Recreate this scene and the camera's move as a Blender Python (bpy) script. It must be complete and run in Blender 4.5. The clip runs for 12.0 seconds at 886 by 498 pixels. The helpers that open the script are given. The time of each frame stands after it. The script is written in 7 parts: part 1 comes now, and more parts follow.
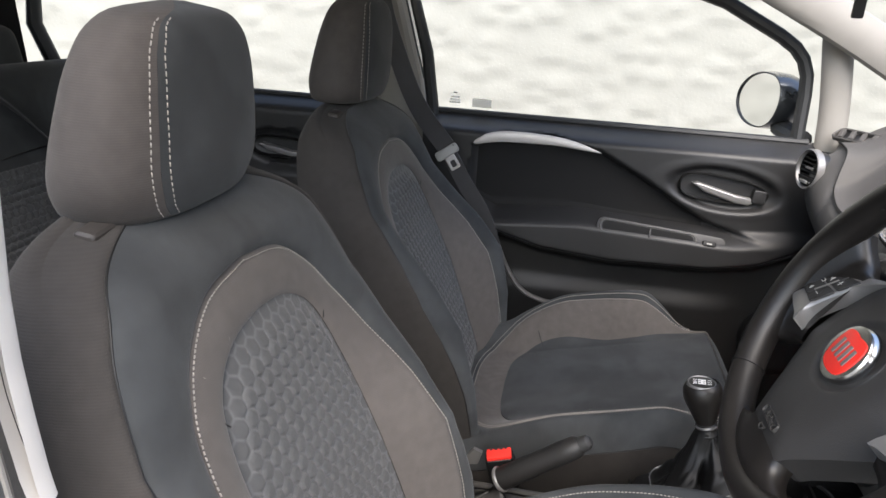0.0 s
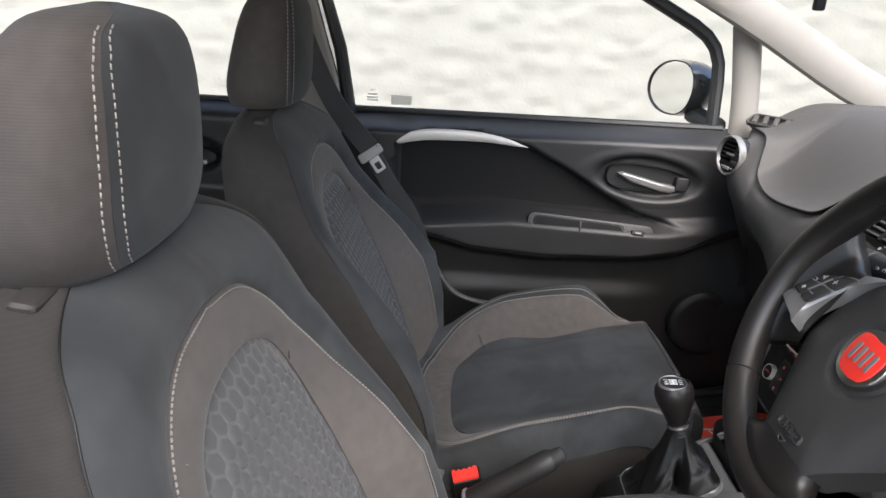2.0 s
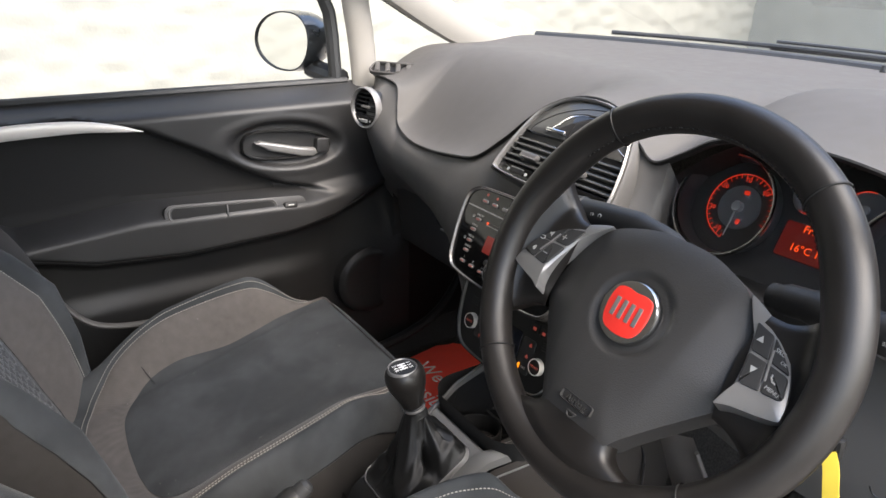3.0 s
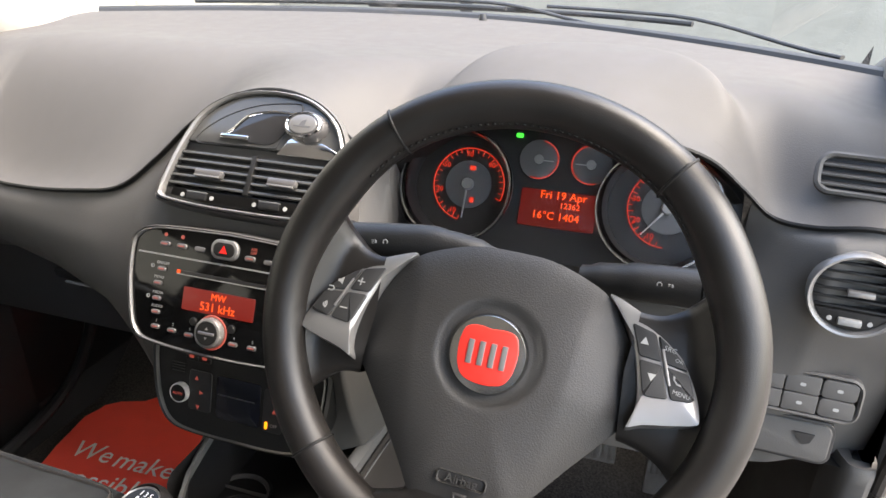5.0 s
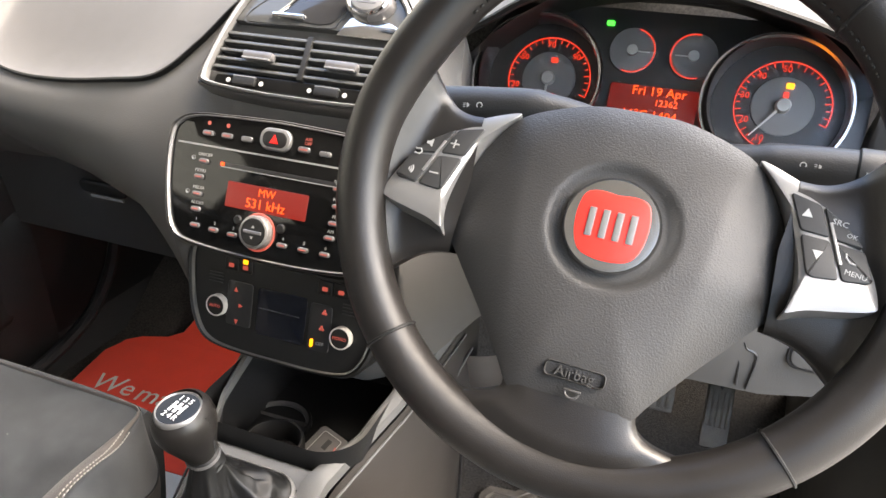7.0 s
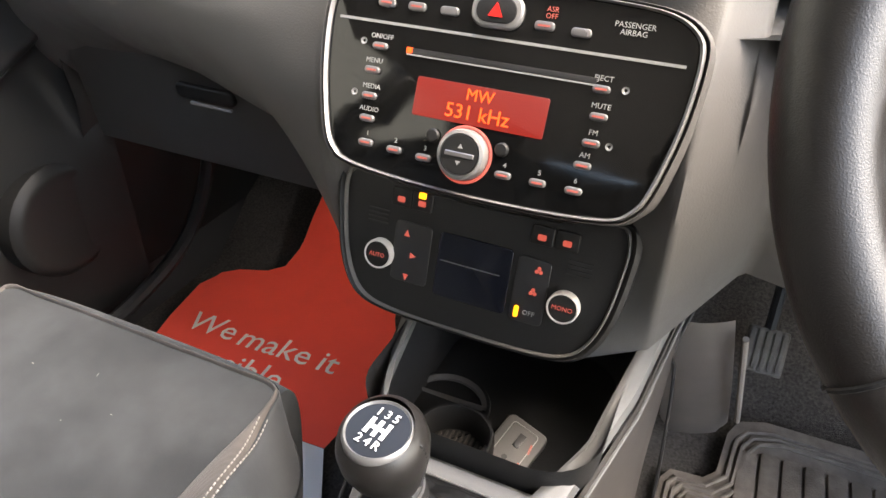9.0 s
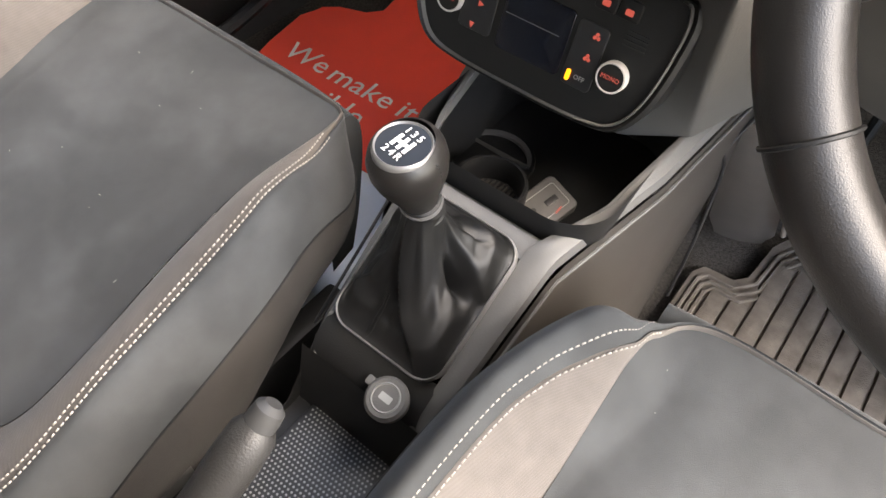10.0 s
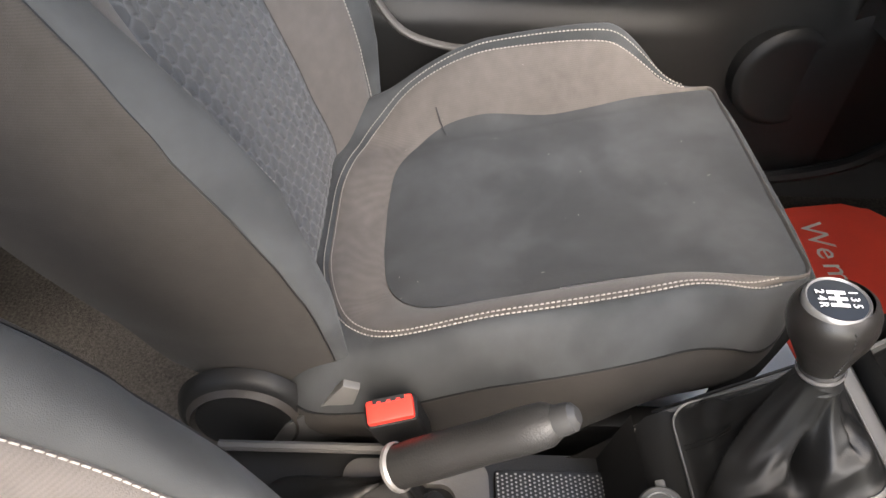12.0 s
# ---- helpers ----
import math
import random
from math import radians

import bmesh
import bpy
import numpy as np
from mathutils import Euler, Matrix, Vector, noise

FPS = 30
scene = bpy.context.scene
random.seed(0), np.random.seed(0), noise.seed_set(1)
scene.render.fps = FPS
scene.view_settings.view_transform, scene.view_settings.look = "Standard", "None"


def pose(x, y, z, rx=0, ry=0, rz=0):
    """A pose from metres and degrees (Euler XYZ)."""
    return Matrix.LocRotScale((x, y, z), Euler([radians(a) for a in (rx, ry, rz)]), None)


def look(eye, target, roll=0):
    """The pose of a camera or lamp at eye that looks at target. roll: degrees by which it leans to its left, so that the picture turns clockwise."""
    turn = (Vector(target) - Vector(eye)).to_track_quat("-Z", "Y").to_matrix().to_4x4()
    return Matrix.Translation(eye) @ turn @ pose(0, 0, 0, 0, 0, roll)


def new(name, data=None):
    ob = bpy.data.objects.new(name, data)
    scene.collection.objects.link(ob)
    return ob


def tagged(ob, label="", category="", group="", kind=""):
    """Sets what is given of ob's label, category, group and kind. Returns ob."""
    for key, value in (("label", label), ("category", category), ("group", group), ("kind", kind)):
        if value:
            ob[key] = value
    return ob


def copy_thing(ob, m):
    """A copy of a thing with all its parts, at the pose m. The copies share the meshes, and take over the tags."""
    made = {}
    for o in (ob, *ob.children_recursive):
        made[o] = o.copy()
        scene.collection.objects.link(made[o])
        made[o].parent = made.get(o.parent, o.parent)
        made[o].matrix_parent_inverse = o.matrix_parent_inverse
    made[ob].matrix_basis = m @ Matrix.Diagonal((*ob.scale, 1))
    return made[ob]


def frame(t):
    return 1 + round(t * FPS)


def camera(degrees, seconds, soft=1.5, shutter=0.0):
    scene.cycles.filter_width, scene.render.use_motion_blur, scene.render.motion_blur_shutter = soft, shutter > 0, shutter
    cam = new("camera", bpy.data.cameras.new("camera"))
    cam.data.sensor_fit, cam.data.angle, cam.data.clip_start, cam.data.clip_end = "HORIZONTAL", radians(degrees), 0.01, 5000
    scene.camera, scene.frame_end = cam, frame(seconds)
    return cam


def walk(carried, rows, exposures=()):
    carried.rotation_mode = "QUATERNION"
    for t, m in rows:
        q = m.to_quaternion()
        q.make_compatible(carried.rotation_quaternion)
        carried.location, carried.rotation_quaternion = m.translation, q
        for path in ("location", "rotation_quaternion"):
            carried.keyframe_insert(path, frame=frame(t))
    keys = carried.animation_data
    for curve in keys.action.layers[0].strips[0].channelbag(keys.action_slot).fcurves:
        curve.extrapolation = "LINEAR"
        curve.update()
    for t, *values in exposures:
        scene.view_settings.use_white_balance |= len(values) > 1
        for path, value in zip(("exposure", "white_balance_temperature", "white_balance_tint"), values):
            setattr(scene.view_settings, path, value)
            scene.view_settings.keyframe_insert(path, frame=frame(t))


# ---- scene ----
cam = camera(65.3, 12.0)
PATH = [
    (0, (0.943, -0.248, 1.213), (-0.917, -0.56, 0.546), 3.7),
    (0.5, (0.951, -0.248, 1.215), (-0.91, -0.554, 0.549), 3.8),
    (1, (0.984, -0.244, 1.209), (-0.874, -0.533, 0.528), 3.7),
    (1.5, (0.946, -0.268, 1.216), (-0.917, -0.511, 0.532), 3.5),
    (2, (0.873, -0.353, 1.216), (-1.008, -0.342, 0.538), 3.2),
    (2.5, (0.788, -0.397, 1.212), (-1.006, 0.136, 0.508), 2.7),
    (3, (0.691, -0.41, 1.217), (-0.837, 0.629, 0.453), 1.7),
    (3.3, (0.647, -0.446, 1.208), (-0.624, 0.898, 0.448), 3.2),
    (3.5, (0.6, -0.418, 1.211), (-0.506, 1.036, 0.397), 1.6),
    (3.7, (0.555, -0.392, 1.232), (-0.414, 1.116, 0.345), 0.3),
    (5.3, (0.439, -0.38, 1.21), (-0.108, 1.35, 0.369), 0.7),
    (5.5, (0.432, -0.378, 1.191), (-0.093, 1.356, 0.346), 0.7),
    (6, (0.447, -0.387, 1.162), (-0.037, 1.32, 0.239), 0.9),
    (6.5, (0.449, -0.404, 1.154), (-0.04, 1.281, 0.196), 1.5),
    (7, (0.381, -0.365, 1.117), (-0.216, 1.313, 0.208), 2.3),
    (7.2, (0.337, -0.343, 1.091), (-0.306, 1.334, 0.211), 2.6),
    (8.8, (0.171, -0.233, 1.024), (-0.559, 1.366, 0.07), 0.4),
    (9, (0.168, -0.235, 1.019), (-0.521, 1.277, -0.093), 0.9),
    (9.5, (0.196, -0.234, 1.025), (-0.414, 0.995, -0.433), 2.9),
    (10, (0.231, -0.255, 1.029), (-0.465, 0.754, -0.552), 4.5),
    (10.5, (0.247, -0.27, 1.027), (-0.673, 0.494, -0.576), 5.5),
    (11, (0.267, -0.283, 1.033), (-0.812, 0.177, -0.587), 6.5),
    (11.5, (0.29, -0.276, 1.031), (-0.884, -0.07, -0.576), 6.6),
    (12, (0.316, -0.279, 1.035), (-1.13, -0.197, -0.344), 4.4),
]
walk(cam, [(t, look(eye, target, roll)) for t, eye, target, roll in PATH],
     [(0, 2.34, 6700, 10), (2.0, 2.38, 6700, 10), (2.5, 2.5, 6750, 10), (3.0, 2.72, 6950, 10), (3.5, 3.05, 7250, 10), (5.5, 3.45, 7400, 10), (6.3, 3.85, 7500, 10), (7.0, 4.0, 7500, 10), (8.8, 4.3, 7450, 11), (10.0, 4.06, 7450, 11), (12, 3.78, 7350, 11)])

import functools

# ---- light ----
world = bpy.data.worlds.new("overcast_sky")
scene.world = world
world.use_nodes = True
wn = world.node_tree
sky = wn.nodes.new("ShaderNodeTexSky")
sky.sky_type, sky.sun_disc = "NISHITA", False
sky.sun_elevation, sky.sun_rotation = radians(52), radians(80)
sky.air_density, sky.dust_density, sky.ozone_density = 1.0, 2.5, 1.2
wn.links.new(sky.outputs[0], wn.nodes["Background"].inputs[0])
wn.nodes["Background"].inputs[1].default_value = 0.14
sun_data = bpy.data.lights.new("sun", "SUN")
sun_data.energy, sun_data.angle, sun_data.color = 1.25, radians(65), (1.0, 0.98, 0.955)
sun = new("sun", sun_data)
sun.matrix_world = look((4.8, 0.9, 7.0), (0, 0, 0.8))


# ---- materials ----
def surface(name, color, rough=0.5, metal=0.0, var=0.12, scale=30.0, grain=900.0, bump=0.1, spec=0.5, stretch=(1, 1, 1), sheen=0.0, big=4.0, dist=0.001, coat=0.0):
    """A node material with colour and gloss varied at a fine and a coarse scale, and a fine relief."""
    m = bpy.data.materials.new(name)
    m.use_nodes = True
    t = m.node_tree
    b = t.nodes["Principled BSDF"]
    b.inputs["Metallic"].default_value = metal
    b.inputs["Specular IOR Level"].default_value = spec
    b.inputs["Sheen Weight"].default_value = sheen
    b.inputs["Sheen Roughness"].default_value = 0.4
    b.inputs["Coat Weight"].default_value = coat
    co = t.nodes.new("ShaderNodeTexCoord")
    mp = t.nodes.new("ShaderNodeMapping")
    mp.inputs["Scale"].default_value = stretch
    t.links.new(co.outputs["Object"], mp.inputs[0])
    n1, n2, n3 = (t.nodes.new("ShaderNodeTexNoise") for _ in range(3))
    for n, s, d in ((n1, big, 4), (n2, scale, 6), (n3, grain, 2)):
        n.inputs["Scale"].default_value, n.inputs["Detail"].default_value = s, d
        t.links.new(mp.outputs[0], n.inputs[0])
    mix = t.nodes.new("ShaderNodeMath")
    mix.operation = "ADD"
    t.links.new(n1.outputs[0], mix.inputs[0])
    t.links.new(n2.outputs[0], mix.inputs[1])
    ramp = t.nodes.new("ShaderNodeMapRange")
    ramp.inputs[1].default_value, ramp.inputs[2].default_value = 0.6, 1.4
    ramp.inputs[3].default_value, ramp.inputs[4].default_value = 1 - var, 1 + var
    t.links.new(mix.outputs[0], ramp.inputs[0])
    hue = t.nodes.new("ShaderNodeVectorMath")
    hue.operation = "SCALE"
    hue.inputs[0].default_value = color
    t.links.new(ramp.outputs[0], hue.inputs["Scale"])
    t.links.new(hue.outputs[0], b.inputs["Base Color"])
    rr = t.nodes.new("ShaderNodeMapRange")
    rr.inputs[1].default_value, rr.inputs[2].default_value = 0.6, 1.4
    rr.inputs[3].default_value, rr.inputs[4].default_value = max(0.02, rough - 0.08), min(1, rough + 0.08)
    t.links.new(mix.outputs[0], rr.inputs[0])
    t.links.new(rr.outputs[0], b.inputs["Roughness"])
    bp = t.nodes.new("ShaderNodeBump")
    bp.inputs["Strength"].default_value, bp.inputs["Distance"].default_value = bump, dist
    t.links.new(n3.outputs[0], bp.inputs["Height"])
    t.links.new(bp.outputs[0], b.inputs["Normal"])
    return m


def weave(name, color, pitch=0.0030, rough=0.9, var=0.2, depth=0.14, axis="Z", sheen=0.14):
    """Ribbed woven cloth: fine ribs across the cloth with a slub of lighter yarn."""
    m = surface(name, color, rough, var=var, scale=60, grain=1500, bump=0.3, spec=0.15, sheen=sheen)
    t = m.node_tree
    b = t.nodes["Principled BSDF"]
    co = t.nodes["Texture Coordinate"]
    wv = t.nodes.new("ShaderNodeTexWave")
    wv.bands_direction = axis
    wv.inputs["Scale"].default_value = 2 * math.pi / (20 * pitch)
    wv.inputs["Distortion"].default_value = 0.6
    wv.inputs["Detail Scale"].default_value = 3.0
    t.links.new(co.outputs["Object"], wv.inputs[0])
    bp = t.nodes.new("ShaderNodeBump")
    bp.inputs["Strength"].default_value, bp.inputs["Distance"].default_value = depth, 0.0006
    t.links.new(wv.outputs[1], bp.inputs["Height"])
    old = t.nodes["Bump"]
    t.links.new(old.outputs[0], bp.inputs["Normal"])
    t.links.new(bp.outputs[0], b.inputs["Normal"])
    mul = t.nodes.new("ShaderNodeMapRange")
    mul.inputs[3].default_value, mul.inputs[4].default_value = 0.95, 1.04
    t.links.new(wv.outputs[1], mul.inputs[0])
    sc = t.nodes.new("ShaderNodeVectorMath")
    sc.operation = "SCALE"
    src = b.inputs["Base Color"].links[0].from_socket
    t.links.new(src, sc.inputs[0])
    t.links.new(mul.outputs[0], sc.inputs["Scale"])
    t.links.new(sc.outputs[0], b.inputs["Base Color"])
    return m


def glow(name, color, strength, base=(0.02, 0.005, 0.004)):
    m = surface(name, base, 0.4, var=0.05)
    b = m.node_tree.nodes["Principled BSDF"]
    b.inputs["Emission Color"].default_value = (*color, 1)
    b.inputs["Emission Strength"].default_value = strength
    return m


def glass(name, tint=(1, 1, 1), gloss=0.06):
    """Thin pane: clear, with a mirror share that grows towards grazing."""
    m = bpy.data.materials.new(name)
    m.use_nodes = True
    t = m.node_tree
    t.nodes.remove(t.nodes["Principled BSDF"])
    tr, gl, mx, lw = (t.nodes.new("ShaderNode" + k) for k in ("BsdfTransparent", "BsdfGlossy", "MixShader", "LayerWeight"))
    tr.inputs[0].default_value = (*tint, 1)
    gl.inputs["Roughness"].default_value = 0.02
    lw.inputs[0].default_value = gloss
    t.links.new(lw.outputs[0], mx.inputs[0])
    t.links.new(tr.outputs[0], mx.inputs[1])
    t.links.new(gl.outputs[0], mx.inputs[2])
    t.links.new(mx.outputs[0], t.nodes["Material Output"].inputs[0])
    return m


def nap(m, scale=10.0, low=0.88, high=1.13):
    """Brush marks in a pile cloth: soft-edged patches where the nap lies the other way."""
    t = m.node_tree
    b = t.nodes["Principled BSDF"]
    co = t.nodes["Texture Coordinate"]
    n = t.nodes.new("ShaderNodeTexNoise")
    n.inputs["Scale"].default_value, n.inputs["Detail"].default_value, n.inputs["Distortion"].default_value = scale, 2.5, 0.45
    t.links.new(co.outputs["Object"], n.inputs[0])
    r = t.nodes.new("ShaderNodeMapRange")
    r.interpolation_type = "SMOOTHSTEP"
    r.inputs[1].default_value, r.inputs[2].default_value, r.inputs[3].default_value, r.inputs[4].default_value = 0.40, 0.62, low, high
    t.links.new(n.outputs[0], r.inputs[0])
    sc = t.nodes.new("ShaderNodeVectorMath")
    sc.operation = "SCALE"
    t.links.new(b.inputs["Base Color"].links[0].from_socket, sc.inputs[0])
    t.links.new(r.outputs[0], sc.inputs["Scale"])
    t.links.new(sc.outputs[0], b.inputs["Base Color"])
    return m


def honeycomb(m, p=0.0187, stretch=1.08, lift=0.27, paler=0.42):
    """Quilting seams in a lighter yarn along the edges of a hexagon lattice."""
    t = m.node_tree
    b = t.nodes["Principled BSDF"]
    co = t.nodes["Texture Coordinate"]

    def vec(op, a, c=None):
        n = t.nodes.new("ShaderNodeVectorMath")
        n.operation = op
        for sock, v in zip(n.inputs, (a, c)):
            if v is None:
                continue
            if isinstance(v, tuple):
                sock.default_value = v
            else:
                t.links.new(v, sock)
        return n

    def num(op, a, c):
        n = t.nodes.new("ShaderNodeMath")
        n.operation = op
        for sock, v in zip(n.inputs, (a, c)):
            if isinstance(v, float):
                sock.default_value = v
            else:
                t.links.new(v, sock)
        return n.outputs[0]

    sep = t.nodes.new("ShaderNodeSeparateXYZ")
    t.links.new(co.outputs["Object"], sep.inputs[0])
    flat = t.nodes.new("ShaderNodeCombineXYZ")
    t.links.new(num("MULTIPLY", sep.outputs[0], 1 / p), flat.inputs[0])
    t.links.new(num("MULTIPLY", num("ADD", sep.outputs[2], lift), stretch / (p * 1.728)), flat.inputs[1])
    cells = []
    for half in (0.5, 0.0):
        f = vec("FRACTION", vec("ADD", flat.outputs[0], (half, half, 0.0)).outputs[0])
        cells.append(vec("MULTIPLY", vec("SUBTRACT", f.outputs[0], (0.5, 0.5, 0.0)).outputs[0], (1.0, 1.728, 0.0)))
    near = num("LESS_THAN", vec("LENGTH", cells[0].outputs[0]).outputs["Value"], vec("LENGTH", cells[1].outputs[0]).outputs["Value"])
    pick = t.nodes.new("ShaderNodeMix")
    pick.data_type = "VECTOR"
    t.links.new(near, pick.inputs["Factor"])
    t.links.new(cells[1].outputs[0], pick.inputs[4])
    t.links.new(cells[0].outputs[0], pick.inputs[5])
    g = t.nodes.new("ShaderNodeSeparateXYZ")
    t.links.new(vec("ABSOLUTE", pick.outputs[1]).outputs[0], g.inputs[0])
    d = num("MAXIMUM", g.outputs[0], num("ADD", num("MULTIPLY", g.outputs[0], 0.5), num("MULTIPLY", g.outputs[1], 0.866)))
    seam = t.nodes.new("ShaderNodeMapRange")
    seam.interpolation_type = "SMOOTHSTEP"
    seam.inputs[1].default_value, seam.inputs[2].default_value, seam.inputs[3].default_value, seam.inputs[4].default_value = 0.36, 0.49, 0.92, 1.0 + paler
    t.links.new(d, seam.inputs[0])
    sc = vec("SCALE", b.inputs["Base Color"].links[0].from_socket)
    t.links.new(seam.outputs[0], sc.inputs["Scale"])
    t.links.new(sc.outputs[0], b.inputs["Base Color"])
    return m


VELOUR = nap(surface("charcoal_velour", (0.0410, 0.0435, 0.0450), 0.95, var=0.14, scale=60, grain=1800, bump=0.35, spec=0.10, sheen=0.10, big=7), 9.0, 0.82, 1.12)
TAUPE = weave("taupe_woven_cloth", (0.081, 0.0735, 0.068), pitch=0.0020)
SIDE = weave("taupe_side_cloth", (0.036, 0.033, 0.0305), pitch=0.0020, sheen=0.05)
HEADCLOTH = weave("taupe_headrest_cloth", (0.060, 0.054, 0.050), pitch=0.0020, sheen=0.08)
QUILT = honeycomb(surface("quilted_cloth", (0.066, 0.067, 0.068), 0.85, var=0.12, scale=120, grain=1600, bump=0.4, spec=0.2, sheen=0.15))
THREAD = surface("pale_thread", (0.235, 0.22, 0.20), 0.8, var=0.3, scale=300, spec=0.2)
SOFT = surface("soft_touch_grey", (0.066, 0.0625, 0.059), 0.66, var=0.035, scale=40, grain=700, bump=0.35, spec=0.28, dist=0.0006)
DASHLOW = surface("grained_grey_plastic", (0.074, 0.071, 0.068), 0.55, var=0.045, scale=40, grain=700, bump=0.35, spec=0.35, dist=0.0006)
PLASTIC = surface("black_grained_plastic", (0.011, 0.011, 0.011), 0.48, var=0.15, scale=20, grain=800, bump=0.3, spec=0.28, dist=0.0006)
DOORSKIN = surface("charcoal_door_vinyl", (0.019, 0.019, 0.0195), 0.45, var=0.12, scale=12, grain=700, bump=0.3, spec=0.4, dist=0.0006)
CLOTHDARK = surface("black_door_cloth", (0.011, 0.011, 0.011), 0.8, var=0.2, scale=50, grain=1400, bump=0.3, spec=0.2)
SMOKE = surface("smoked_lid_gloss", (0.022, 0.022, 0.023), 0.10, var=0.05, spec=0.6, bump=0.0)
GLOSSY = surface("piano_black", (0.004, 0.004, 0.004), 0.06, var=0.1, spec=0.36, bump=0.0)
GREYTRIM = surface("satin_grey_trim", (0.22, 0.22, 0.215), 0.42, var=0.06, scale=20, bump=0.12, spec=0.5)
CONSOLE = surface("satin_dark_console", (0.095, 0.093, 0.090), 0.45, var=0.08, scale=20, grain=700, bump=0.25, spec=0.32, dist=0.0006)
BUTTON = surface("dark_soft_button", (0.030, 0.030, 0.030), 0.5, var=0.05, bump=0.05, spec=0.3)
BADGE = surface("bright_badge_metal", (0.52, 0.52, 0.51), 0.20, metal=1.0, var=0.03, bump=0.0)
KNOBTOP = surface("dark_lacquered_disc", (0.010, 0.010, 0.010), 0.38, var=0.1, scale=200, bump=0.0, spec=0.25)
KEYCHROME = surface("dark_chrome_key", (0.16, 0.155, 0.155), 0.3, metal=0.5, var=0.05, bump=0.02)
GRIP = surface("worn_grip_leather", (0.017, 0.0165, 0.016), 0.5, var=0.25, scale=30, grain=600, bump=0.5, spec=0.4, dist=0.0008)
SIDEPANEL = surface("dark_console_side", (0.034, 0.030, 0.027), 0.5, var=0.15, scale=10, grain=700, bump=0.3, spec=0.3, dist=0.0006)
FLAP = surface("dusty_footwell_panel", (0.20, 0.174, 0.155), 0.65, var=0.18, scale=16, grain=600, bump=0.3, spec=0.3, dist=0.0008)
SILVER = surface("satin_silver_plastic", (0.225, 0.22, 0.215), 0.34, metal=0.45, var=0.05, bump=0.03)
CHROME = surface("chrome", (0.72, 0.72, 0.72), 0.10, metal=1.0, var=0.03, bump=0.0)
LEATHER = surface("black_grained_leather", (0.014, 0.0125, 0.0115), 0.36, var=0.35, scale=22, grain=1700, bump=0.30, spec=0.40, dist=0.0005)
AIRBAG = surface("grained_airbag_cover", (0.030, 0.029, 0.028), 0.5, var=0.08, scale=20, grain=900, bump=0.4, spec=0.4, dist=0.0008)
BOOTSKIN = surface("soft_boot_leather", (0.007, 0.007, 0.007), 0.44, var=0.12, scale=40, grain=1200, bump=0.14, spec=0.30)
PALETRIM = surface("pale_satin_strip", (0.60, 0.57, 0.54), 0.35, metal=0.2, var=0.04, bump=0.02)
CREAM = surface("cream_pillar_trim", (0.225, 0.214, 0.196), 0.6, var=0.05, scale=30, grain=900, bump=0.2, spec=0.3)
# brighter copy of the cream trim, with the sunlight put into its colour
CREAMLIT = surface("lit_cream_pillar_trim", (0.62, 0.59, 0.55), 0.55, var=0.04, scale=30, bump=0.15, spec=0.3)
RUBBER = surface("black_rubber_seal", (0.012, 0.013, 0.014), 0.55, var=0.2, scale=60)
GREYGLOSS = surface("smoked_gloss_plastic", (0.060, 0.060, 0.058), 0.14, var=0.05, spec=0.5, bump=0.0)
BODY = surface("dark_grey_car_paint", (0.020, 0.023, 0.026), 0.30, metal=0.3, var=0.05, coat=0.8, bump=0.0)
CARPET = surface("charcoal_carpet", (0.078, 0.072, 0.066), 1.0, var=0.75, scale=260, grain=700, bump=1.0, spec=0.05, dist=0.004)
REDMAT = surface("red_paper_mat", (0.95, 0.095, 0.060), 0.55, var=0.06, scale=20, grain=200, bump=0.08, spec=0.4)
REDPLASTIC = surface("red_plastic", (0.80, 0.035, 0.025), 0.38, var=0.05, scale=40, bump=0.03, spec=0.5)
WHITE = surface("white_print", (0.80, 0.79, 0.77), 0.6, var=0.04)
GREYPAPER = surface("pale_grey_paper", (0.82, 0.82, 0.81), 0.6, var=0.04, scale=15)
RIBMAT = surface("dusty_rubber_mat", (0.125, 0.108, 0.092), 0.75, var=0.6, scale=40, grain=500, bump=0.5, spec=0.25, dist=0.002)
BELT = surface("grey_belt_webbing", (0.055, 0.055, 0.058), 0.7, var=0.15, scale=40, grain=1300, bump=0.5, spec=0.3)
YELLOW = surface("yellow_tag", (0.58, 0.44, 0.05), 0.5, var=0.05)
WALLMAT = surface("cream_roughcast", (0.246, 0.247, 0.221), 0.9, var=0.08, scale=8, grain=60, bump=0.25, spec=0.1, dist=0.006, big=1.2)
# unseen ground, set pale so that it bounces light into the footwells
BOUNCEGROUND = surface("pale_bounce_ground", (0.24, 0.23, 0.215), 0.9, var=0.3, scale=60, grain=300, bump=0.8, spec=0.2, dist=0.004)
DIAL = surface("dial_black", (0.016, 0.016, 0.017), 0.35, var=0.1)
DIALGREY = surface("dial_grey", (0.095, 0.095, 0.098), 0.5, var=0.05)
MIRROR = surface("mirror_glass", (0.88, 0.88, 0.86), 0.02, metal=1.0, var=0.0, bump=0.0)
REDGLOW = glow("red_backlight", (1.0, 0.050, 0.022), 0.085)
REDSCREEN = glow("red_screen", (1.0, 0.03, 0.012), 0.020)
ORANGE = glow("orange_digits", (1.0, 0.085, 0.012), 0.19)
AMBER = glow("amber_lamp", (1.0, 0.28, 0.01), 0.26)
GREENGLOW = glow("green_lamp", (0.02, 1.0, 0.06), 0.22)
DARKSCREEN = surface("dark_screen", (0.004, 0.005, 0.009), 0.15, var=0.1, bump=0.0)
